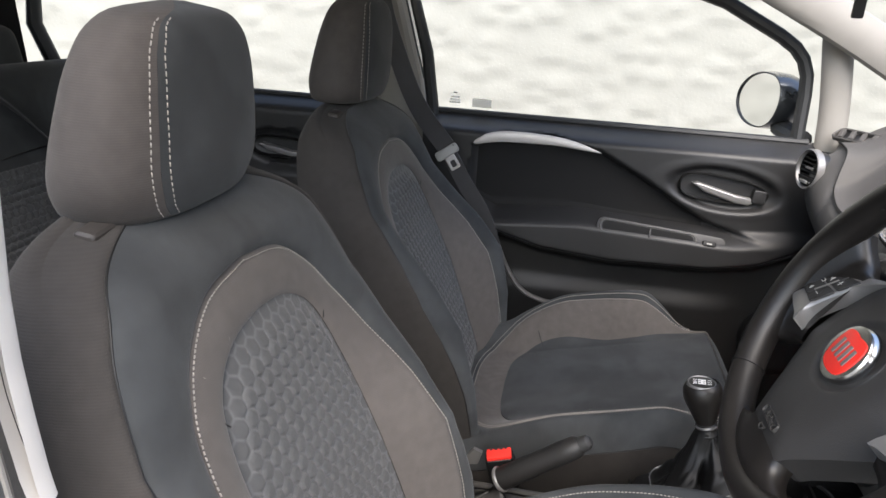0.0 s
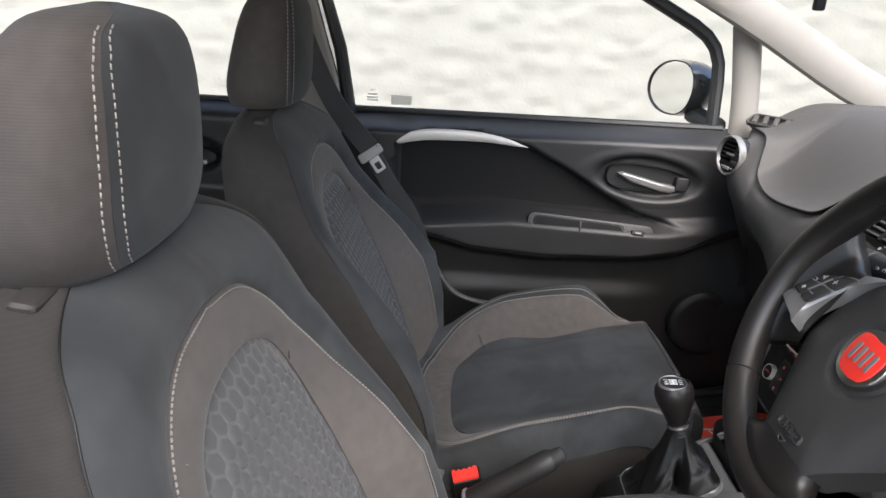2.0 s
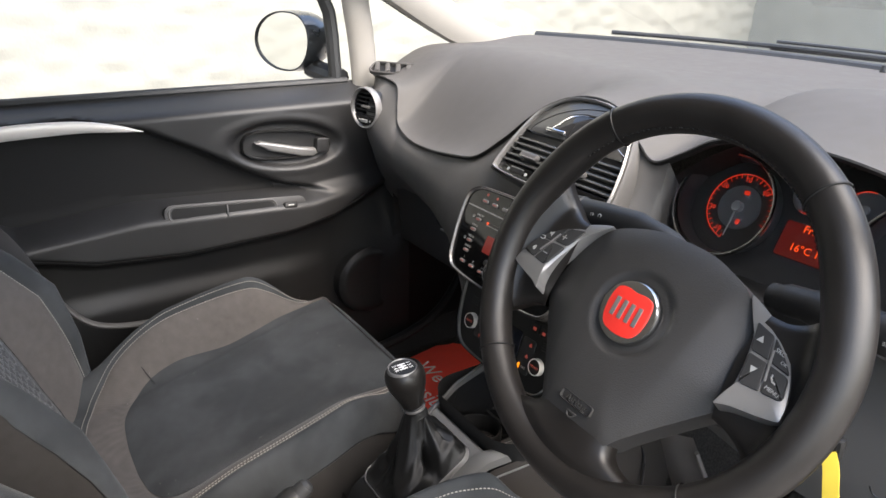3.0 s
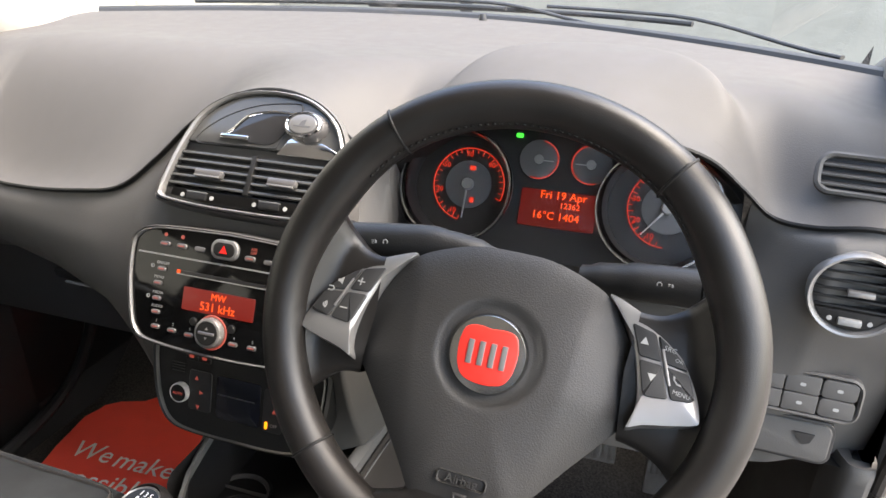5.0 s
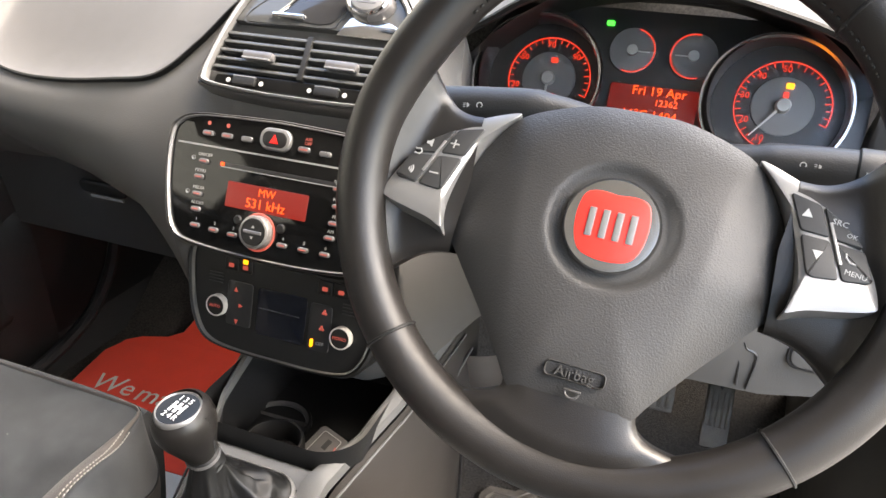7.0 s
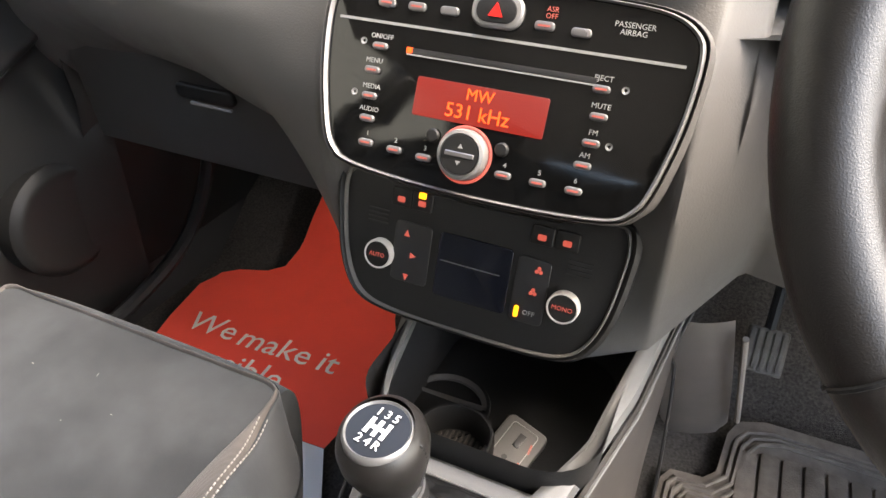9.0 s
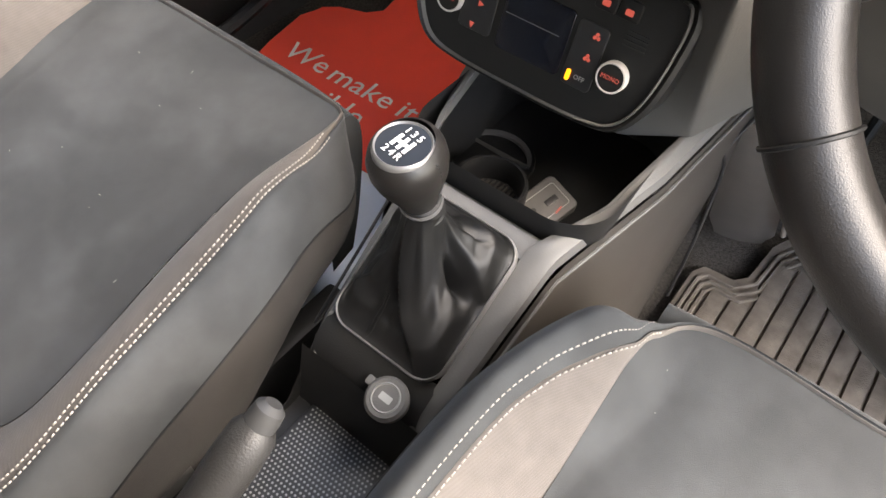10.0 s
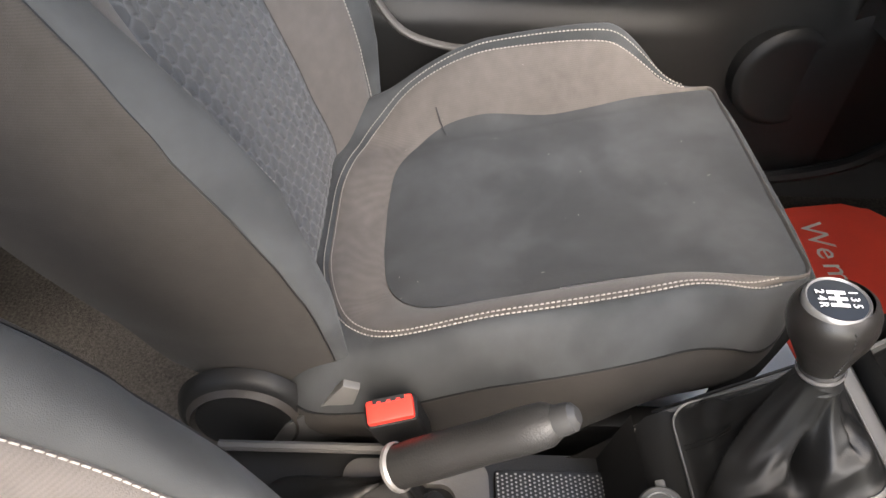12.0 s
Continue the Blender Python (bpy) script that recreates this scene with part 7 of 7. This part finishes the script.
for k in np.linspace(0, 1, 64):
    row = []
    for i, (x, y) in enumerate(base):
        p0 = GM @ Vector((x, y, 0.003))
        a = math.atan2(y, x)
        p1 = top_c + Vector((top_r * math.cos(a), top_r * math.sin(a), 0))
        p = p0.lerp(p1, k ** 0.70)
        p.z = p0.z + (p1.z - p0.z) * (0.16 * k + 0.84 * k ** 2.5)
        d = Vector((math.cos(a), math.sin(a), 0))
        env = math.sin(math.pi * k ** 0.85) ** 0.8
        low = sstep(0.0, 0.16, k) * sstep(0.75, 0.30, k)
        high = sstep(0.16, 0.55, k) * sstep(1.0, 0.85, k)
        fold = 0.0095 * env * crease(a, -1.02 - 0.75 * k ** 1.2, 0.05, 0.85)
        fold -= 0.016 * sstep(0.10, 0.35, k) * sstep(0.80, 0.5, k) * crease(a, 0.02, 0.16, 0.10)
        fold += 0.009 * env * crease(a, 0.24 + 0.2 * k, 0.09, 0.5) - 0.006 * high * crease(a, 0.85, 0.08, 0.3)
        fold += 0.008 * env * crease(a, 2.75 - 0.3 * k, 0.5, 0.07) + 0.006 * env * crease(a, -2.5 + 0.35 * k, 0.06, 0.4)
        fold -= 0.005 * low * crease(a, 2.1, 0.12, 0.25) + 0.004 * low * crease(a, -2.05, 0.2, 0.2)
        fold += env * 0.0030 * noise.noise(Vector((3 * math.cos(a), 3 * math.sin(a), 4 * k)))
        bulge = 0.015 * sstep(-0.04, 0.22, k) * sstep(1.0, 0.25, k) * (0.6 + 0.4 * abs(math.sin(2 * a)))
        row.append(p + d * fold + Vector((0, 0, bulge + 0.45 * fold)))
    rows.append(row)
boot = part("gaiter", grid(rows, loop_u=True), BOOTSKIN, gear, "folded black leather gaiter", 70)
for a in (-1.83, -1.76):
    i = min(range(n), key=lambda q: abs(math.atan2(base[q][1], base[q][0]) - a))
    line = [r[i] + Vector((0, 0, 0.0004)) for r in rows[1:34]]
    part("gaiter_seam", tube(line, 0.0007, 6), BOOTSKIN, boot)
ax = (Vector((0.0345, -0.021, 0.735)) - top_c).normalized()
AM2 = Matrix.Translation(top_c) @ ax.to_track_quat("Z", "Y").to_matrix().to_4x4()
part("collar", lathe([(0.0150, -0.010), (0.0158, -0.004), (0.0135, 0.0), (0.0125, 0.004), (0.0145, 0.007), (0.0145, 0.011), (0.0120, 0.013)], AM2, 32), PLASTIC, gear)
part("collar_ring", lathe([(0.0150, 0.0065), (0.0158, 0.0085), (0.0150, 0.0110)], AM2, 32), KEYCHROME, gear, "silver collar ring")
kb = part("knob", lathe([(0.0140, 0.010), (0.0170, 0.016), (0.0220, 0.030), (0.0284, 0.046), (0.0305, 0.056), (0.0300, 0.065), (0.0275, 0.0710), (0.0235, 0.0745)], AM2 @ Matrix.Diagonal((0.83, 0.88, 1, 1)), 40), LEATHER, gear, "black leather knob")
TM2 = at(AM2, 0, 0, 0.0735) @ pose(0, 0, 0, -9, 0, 0) @ Matrix.Diagonal((0.71, 0.71, 1, 1))
part("knob_ring", lathe([(0.0282, -0.004), (0.0282, -0.0005), (0.0274, 0.0016), (0.0258, 0.0026), (0.0244, 0.0012)], TM2, 40), SILVER, kb, "satin silver ring")
part("knob_disc", lathe([(0.0250, 0.0012), (0.0, 0.0022)], TM2, 32), KNOBTOP, kb, "gloss black shift pattern disc")
for q in ((-0.006, 0), (0.0, 0), (0.006, 0)):
    part("shift_line", box((0.0034, 0.0150, 0.0004), at(TM2, q[0] * 1.25, 0, 0.0024), 0), WHITE, kb)
part("shift_line", box((0.0184, 0.0034, 0.0004), at(TM2, 0, 0, 0.0024), 0), WHITE, kb)
for w, x, y in (("1", -0.006, 0.0095), ("3", 0.0, 0.0095), ("5", 0.006, 0.0095), ("2", -0.006, -0.0095), ("4", 0.0, -0.0095), ("R", 0.006, -0.0095)):
    part("numeral", lettering(w, 0.0105, at(TM2, x * 1.30, y * 1.42, 0.0024), 0.0002), WHITE, kb)
pts = [AM2 @ Vector((0.835 * r * math.cos(0.2), 0.885 * r * math.sin(0.2), z)) for r, z in ((0.0175, 0.016), (0.0226, 0.030), (0.0281, 0.048), (0.0298, 0.059), (0.0290, 0.068))]
part("stitching", stitches(spline(pts, 30), [tuple(AM2.to_3x3() @ Vector((1, 0.2, 0)))] * 30, 0.0022, 0.0016, 0.0012), PLASTIC, kb, "", 180, "stuff")

# ---- handbrake ----
hb = thing("handbrake", (0.04, -0.30, 0.46), "black leather handbrake lever with a grey push button", "handbrake")
tip, root = Vector((0.0455, -0.1665, 0.6165)), Vector((0.0310, -0.2873, 0.515))
d = (tip - root).normalized()
part("grip", tube([root + d * s for s in (0.0, 0.018, 0.045, 0.09, 0.122, 0.142, 0.150)], [0.0175, 0.0185, 0.0180, 0.0170, 0.0175, 0.0165, 0.012], 20), GRIP, hb, "worn black leather grip")
part("button", tube([root + d * s for s in (0.144, 0.156, 0.163, 0.167)], [0.0115, 0.0115, 0.0105, 0.006], 20), BUTTON, hb, "grey push button")
part("grip_ring", lathe([(0.0185, -0.002), (0.0205, 0.0), (0.0205, 0.003), (0.0185, 0.005)], Matrix.Translation(root) @ d.to_track_quat("Z", "Y").to_matrix().to_4x4(), 28), SILVER, hb, "thin silver ring")
collar_m = Matrix.Translation(root - d * 0.002) @ d.to_track_quat("Z", "Y").to_matrix().to_4x4()
foot = rrect(0.064, 0.150, 0.026, 10)
rows = []
for k in np.linspace(0, 1, 26):
    row = []
    for j, (x, y) in enumerate(foot):
        a = math.atan2(y, x)
        low = Vector((0.041 + x, -0.330 + y, 0.456))
        top = collar_m @ Vector((0.0180 * math.cos(a), 0.0180 * math.sin(a), 0))
        p = low.lerp(top, k)
        p.z = low.z + (top.z - low.z) * (0.35 * k + 0.65 * k ** 1.7)
        env = math.sin(math.pi * k)
        p += Vector((math.cos(a), math.sin(a), 0.4)) * env * (0.006 + 0.0035 * math.sin(5 * a + 4 * k) + 0.003 * noise.noise(Vector((2 * math.cos(a), 2 * math.sin(a), 5 * k))))
        row.append(p)
    rows.append(row)
part("gaiter", grid(rows, loop_u=True), BOOTSKIN, hb, "folded black leather gaiter", 70)
foot_m = Matrix.Translation((0.040, -0.258, 0.456)) @ pose(0, 0, 0, -50)
lf = part("lever_foot", lathe([(0.0, 0.012), (0.014, 0.012), (0.0155, 0.010), (0.0155, -0.01)], foot_m, 24), PLASTIC, hb, "black foot of the lever")
part("foot_edge", tube([foot_m @ Vector((0.0150 * math.cos(a), 0.0150 * math.sin(a), 0.0115)) for a in np.linspace(-0.3, 2.4, 14)], 0.0011, 6), KEYCHROME, lf, "bright worn edge")

# ---- seat belt buckles, belts ----
for x, y, yaw, nm in ((-0.030, -0.286, 10, "passenger"), (0.1165, -0.2685, -8, "driver")):
    bk = thing("belt_buckle", (x, y, 0.45), "black seat belt buckle with a red release button, " + nm + " side", "belt buckle", "front belt buckles")
    m = Matrix.Translation((x + (0.012 if x < 0 else 0.0), y - 0.006, 0.517 if x < 0 else 0.500)) @ pose(0, 0, 0, 14, 14 if x < 0 else -14, yaw)
    part("body", box((0.024, 0.046, 0.080), at(m, 0, 0, -0.029), 0.005, 3), PLASTIC, bk)
    part("release_button", box((0.0205, 0.041, 0.010), at(m, 0.0, 0, 0.0115), 0.003), REDPLASTIC, bk, "red release button")
    q = -1 if x < 0 else 1
    part("slot", box((0.0042, 0.028, 0.002), at(m, q * 0.0080, 0, 0.0160), 0), DIAL, bk)
    for k in (-1, 0, 1):
        part("slot_tooth", box((0.0022, 0.0035, 0.0022), at(m, q * 0.0066, 0.0085 * k, 0.0164), 0.0004, 1), REDPLASTIC, bk)
    part("stem", box((0.010, 0.028, 0.10), at(m, 0, -0.01, -0.095), 0.003), PLASTIC, bk)


def ribbon(pts, w, side, t=0.0014):
    """A flat webbing along a line."""
    P = [Vector(p) for p in spline(pts, 40)]
    S = Vector(side).normalized()
    rows = []
    for i, p in enumerate(P):
        d = (P[min(i + 1, 39)] - P[max(i - 1, 0)]).normalized()
        s = (S - d * S.dot(d)).normalized()
        nrm = d.cross(s)
        rows.append([p - s * w / 2 - nrm * t, p - s * w / 2 + nrm * t, p - s * w / 4 + nrm * t * 1.15, p + nrm * t * 1.2, p + s * w / 4 + nrm * t * 1.15, p + s * w / 2 + nrm * t, p + s * w / 2 - nrm * t])
    return grid(rows, loop_u=True)


belt = thing("seat_belt", (-0.66, -0.66, 1.10), "grey passenger seat belt hanging beside the seat, tongue up", "seat belt")
part("webbing", ribbon([(-0.668, -0.705, 1.24), (-0.655, -0.660, 1.12), (-0.628, -0.595, 0.995), (-0.602, -0.515, 0.905)], 0.046, (0.25, 1.0, 0.45)), BELT, belt)
part("webbing", ribbon([(-0.602, -0.515, 0.905), (-0.605, -0.470, 0.83), (-0.615, -0.415, 0.74), (-0.640, -0.375, 0.60), (-0.660, -0.36, 0.42)], 0.040, (0.25, 1.0, 0.45)), BELT, belt)
m = Matrix.Translation((-0.598, -0.512, 0.895)) @ pose(0, 0, 0, 0, 78, 0) @ pose(0, 0, 0, 0, 0, 36)
tg = part("tongue", prism(rrect(0.022, 0.056, 0.006), -0.004, 0.005, m, 0.002), GREYTRIM, belt, "grey plastic and metal tongue")
blade = rrect(0.036, 0.024, 0.004, 4, 0.026, 0.0)
hole = rrect(0.016, 0.012, 0.003, 4, 0.030, 0.0)
part("blade", ring_plate(blade, hole, -0.001, 0.0015, m, rnd=0.0005), SILVER, tg, "silver metal blade")
part("anchor_cover", box((0.03, 0.06, 0.09), Matrix.Translation((-0.685, -0.705, 1.24)), 0.012, 3), CREAM, belt, "cream anchor cover")
lb = thing("belt_anchor", (-0.58, -0.40, 0.45), "lower seat belt anchor with a pale label beside the seat", "belt anchor")
part("strap", ribbon([(-0.575, -0.395, 0.40), (-0.572, -0.402, 0.50), (-0.585, -0.405, 0.58)], 0.030, (0.2, 1, 0)), BELT, lb)
part("label_tag", box((0.002, 0.020, 0.026), Matrix.Translation((-0.569, -0.398, 0.545)), 0), GREYPAPER, lb, "pale fabric label")

# ---- floor mats ----
pm = thing("passenger_mat", (-0.40, 0.40, 0.283), "red paper floor mat with white print in the passenger footwell", "floor mat")
mo = [(-0.225, 0.258), (-0.215, 0.34), (-0.212, 0.40), (-0.235, 0.48), (-0.265, 0.53), (-0.30, 0.62), (-0.34, 0.745), (-0.505, 0.745), (-0.505, 0.66), (-0.500, 0.605), (-0.506, 0.566), (-0.530, 0.546), (-0.580, 0.530), (-0.606, 0.512), (-0.620, 0.47), (-0.604, 0.38), (-0.582, 0.30), (-0.565, 0.240)]
fz = 0.290


def lay(outline, lo, hi):
    """A sheet that lies on the flat floor and climbs the toeboard ahead of it."""
    b = prism(outline, lo, hi, Matrix(), 0)
    for y in (0.50, 0.54, 0.58, 0.62, 0.66, 0.70):
        bmesh.ops.bisect_plane(b, geom=b.verts[:] + b.edges[:] + b.faces[:], plane_co=(0, y, 0), plane_no=(0, 1, 0))
    for v in b.verts:
        v.co.z += interp(v.co.y, [0.0, 0.50, 0.56, 0.62, 0.75], [0.0, 0.0, 0.010, 0.035, 0.13])
    return b


part("sheet", lay([(p[0], p[1]) for p in mo], fz - 0.001, fz), REDMAT, pm, "red printed sheet")
# two printed lines, word by word
for w, x, y in (("We", -0.520, 0.389), ("make", -0.401, 0.392), ("it", -0.307, 0.396), ("possible", -0.444, 0.329)):
    part("word", lettering(w, 0.0600, Matrix.Translation((x, y, fz + 0.0008)) @ pose(0, 0, 0, 0, 0, 3), 0.0002), WHITE, pm, "white lettering")
part("pale_end", lay([(-0.120, -0.06), (-0.130, 0.10), (-0.225, 0.257), (-0.565, 0.239), (-0.55, -0.06)], fz - 0.001, fz), GREYPAPER, pm, "pale grey end of the sheet")
dm = thing("driver_mat", (0.38, 0.36, 0.283), "dusty ribbed rubber mat in the driver's footwell", "floor mat")
do = [(0.186, 0.10), (0.186, 0.405), (0.196, 0.424), (0.236, 0.428), (0.250, 0.445), (0.256, 0.515), (0.268, 0.540), (0.30, 0.552), (0.48, 0.555), (0.545, 0.53), (0.56, 0.45), (0.56, 0.10)]
part("sheet", lay(do, 0.2855, 0.2895), RIBMAT, dm)
inn = [(0.196, 0.11), (0.196, 0.398), (0.205, 0.412), (0.240, 0.414), (0.262, 0.440), (0.268, 0.506), (0.280, 0.526), (0.31, 0.536), (0.47, 0.536), (0.525, 0.515), (0.545, 0.44), (0.545, 0.11)]
for off in (0.0, 0.008, 0.016):
    ln = [(x + off * (1 if x < 0.35 else -1), y - off * (1 if y > 0.2 else 0), 0.2895 + interp(y, [0.0, 0.5, 0.56], [0, 0.002, 0.010])) for x, y in inn]
    part("edge_bead", tube(ln, 0.0030, 6, closed=False), RIBMAT, dm)
for k in range(12):
    x = 0.231 + 0.0268 * k
    y1 = 0.392 if x < 0.258 else 0.488 + 0.012 * sstep(0.26, 0.32, x)
    part("rib", box((0.0235, y1 - 0.12, 0.008), Matrix.Translation((x, 0.12 + (y1 - 0.12) / 2, 0.2905)), 0.0030), RIBMAT, dm)

fr_ = thing("footrest", (0.20, 0.40, 0.30), "dusty grey footrest panel beside the console", "footrest")
rows = []
for k in np.linspace(0, 1, 24):
    taper = 1 - 0.30 * sstep(0.86, 1.0, k)
    row = []
    for q in np.linspace(-1, 1, 14):
        x = 0.186 + 0.024 * k + (0.026 + 0.018 * k) * q * taper
        row.append((x, 0.338 + 0.012 * (q + 1) + 0.120 * k + 0.02 * k * k + 0.006 * q * q, 0.585 - 0.29 * k + 0.012 * math.sin(math.pi * k)))
    rows.append(row)
b = grid(rows)
bmesh.ops.solidify(b, geom=b.faces[:], thickness=0.008)
part("panel", b, FLAP, fr_)
line = [(0.224 + 0.040 * k, 0.358 + 0.120 * k + 0.02 * k * k, 0.580 - 0.27 * k) for k in np.linspace(0.04, 0.8, 12)]
part("edge", tube(line, 0.0035, 8), FLAP, fr_, "rounded worn edge")
# ---- pedals, key ----
kp = [[(0.473, 0.736), (0.477, 0.728), (0.488, 0.719), (0.487, 0.677)], [(0.470, 0.712), (0.4735, 0.708), (0.477, 0.679)]]
for ln in kp:
    part("panel_seam", tube(spline([(x, interp(z, [0.67, 0.69, 0.75], [0.2835, 0.2835, 0.2735]) - 0.0012, z) for x, z in ln], 14), 0.0014, 6), DIAL, dash)
for x, y, z, w, nm in ((0.278, 0.62, 0.365, 0.055, "clutch"), (0.410, 0.54, 0.466, 0.056, "brake"), (0.507, 0.58, 0.425, 0.040, "accelerator")):
    pe = thing("pedal", (x, y, z), "black ribbed rubber " + nm + " pedal", "pedal", "pedals")
    m = Matrix.Translation((x, y, z)) @ pose(0, 0, 0, 50, 0, 0)
    part("pad", box((w, 0.065 if w > 0.05 else 0.12, 0.012), m, 0.004), RIBMAT, pe)
    for k in range(5):
        part("ridge", box((w * 0.12, 0.055, 0.004), at(m, w * (k - 2) * 0.19, 0, 0.007), 0.001), RIBMAT, pe)
    part("arm", tube([(x, y + 0.01, z), (x, y + 0.06, z + 0.10), (x, y + 0.10, z + 0.25)], 0.008, 8), PLASTIC, pe)
key_t = thing("key_tag", (0.497, 0.075, 0.84), "yellow paper tag hanging from the ignition key", "key tag")
part("strap", ribbon([(0.495, 0.097, 0.868), (0.502, 0.092, 0.860), (0.508, 0.087, 0.846), (0.516, 0.084, 0.818)], 0.012, (1, 0.2, 0.3), 0.0005), YELLOW, key_t)
part("key_head", box((0.034, 0.012, 0.022), Matrix.Translation((0.486, 0.104, 0.870)), 0.005), PLASTIC, key_t, "black key head")

# ---- rear bench and mirror ----
rb = thing("rear_bench", (0, -1.2, 0.30), "charcoal and taupe cloth rear bench with honeycomb insert", "rear bench")
part("cushion", box((1.20, 0.50, 0.20), Matrix.Translation((0, -1.13, 0.50)) @ pose(0, 0, 0, 6), 0.06, 5), VELOUR, rb)
for x in (-0.34, 0.30):
    part("backrest", box((0.62, 0.14, 0.56), Matrix.Translation((x, -1.39, 0.76)) @ pose(0, 0, 0, 15), 0.06, 5), VELOUR, rb)
    rows = []
    for v in np.linspace(-0.24, 0.07, 60):
        rows.append([Matrix.Translation((x, -1.39, 0.76)) @ pose(0, 0, 0, 15) @ Vector((u, 0.0695 + 0.004 * hexes(u, v), v)) for u in np.linspace(-0.20, 0.20, 70)])
    part("insert", grid(rows), QUILT, rb, "quilted honeycomb insert")
    part("top_seam", tube([(x + u, -1.345 - 0.010 * (u / 0.25) ** 2, 0.873 - 0.035 * (u / 0.25) ** 2) for u in np.linspace(-0.25, 0.25, 14)], 0.0016, 6), PLASTIC, rb)
    part("headrest", box((0.25, 0.09, 0.13), Matrix.Translation((x, -1.50, 1.045)) @ pose(0, 0, 0, 12), 0.04, 4), VELOUR, rb)
rbelt = thing("rear_belt", (0.05, -1.3, 1.0), "grey rear seat belt lying against the bench", "seat belt")
part("webbing", ribbon([(-0.19, -1.405, 1.052), (-0.265, -1.372, 0.985), (-0.322, -1.354, 0.930), (-0.375, -1.338, 0.870), (-0.44, -1.315, 0.79)], 0.046, (1, 0.1, 0.8)), BELT, rbelt)
im = thing("interior_mirror", (0.03, 0.10, 1.28), "black interior mirror under the roof", "mirror")
mm = Matrix.Translation((0.06, 0.055, 1.285)) @ pose(0, 0, 0, 0, 0, -8) @ pose(0, 0, 0, 88)
part("shell", prism(rrect(0.23, 0.064, 0.028), -0.03, 0.0, mm, 0.004), PLASTIC, im)
part("glass", prism(rrect(0.220, 0.055, 0.024), 0.0, 0.001, mm, 0), MIRROR, im, "mirror glass")
part("tab", box((0.010, 0.012, 0.034), Matrix.Translation((0.045, 0.058, 1.243)), 0.003), PLASTIC, im)
part("stem", tube([(0.06, 0.085, 1.29), (0.06, 0.12, 1.33), (0.06, 0.13, 1.37)], 0.009, 8), PLASTIC, im)
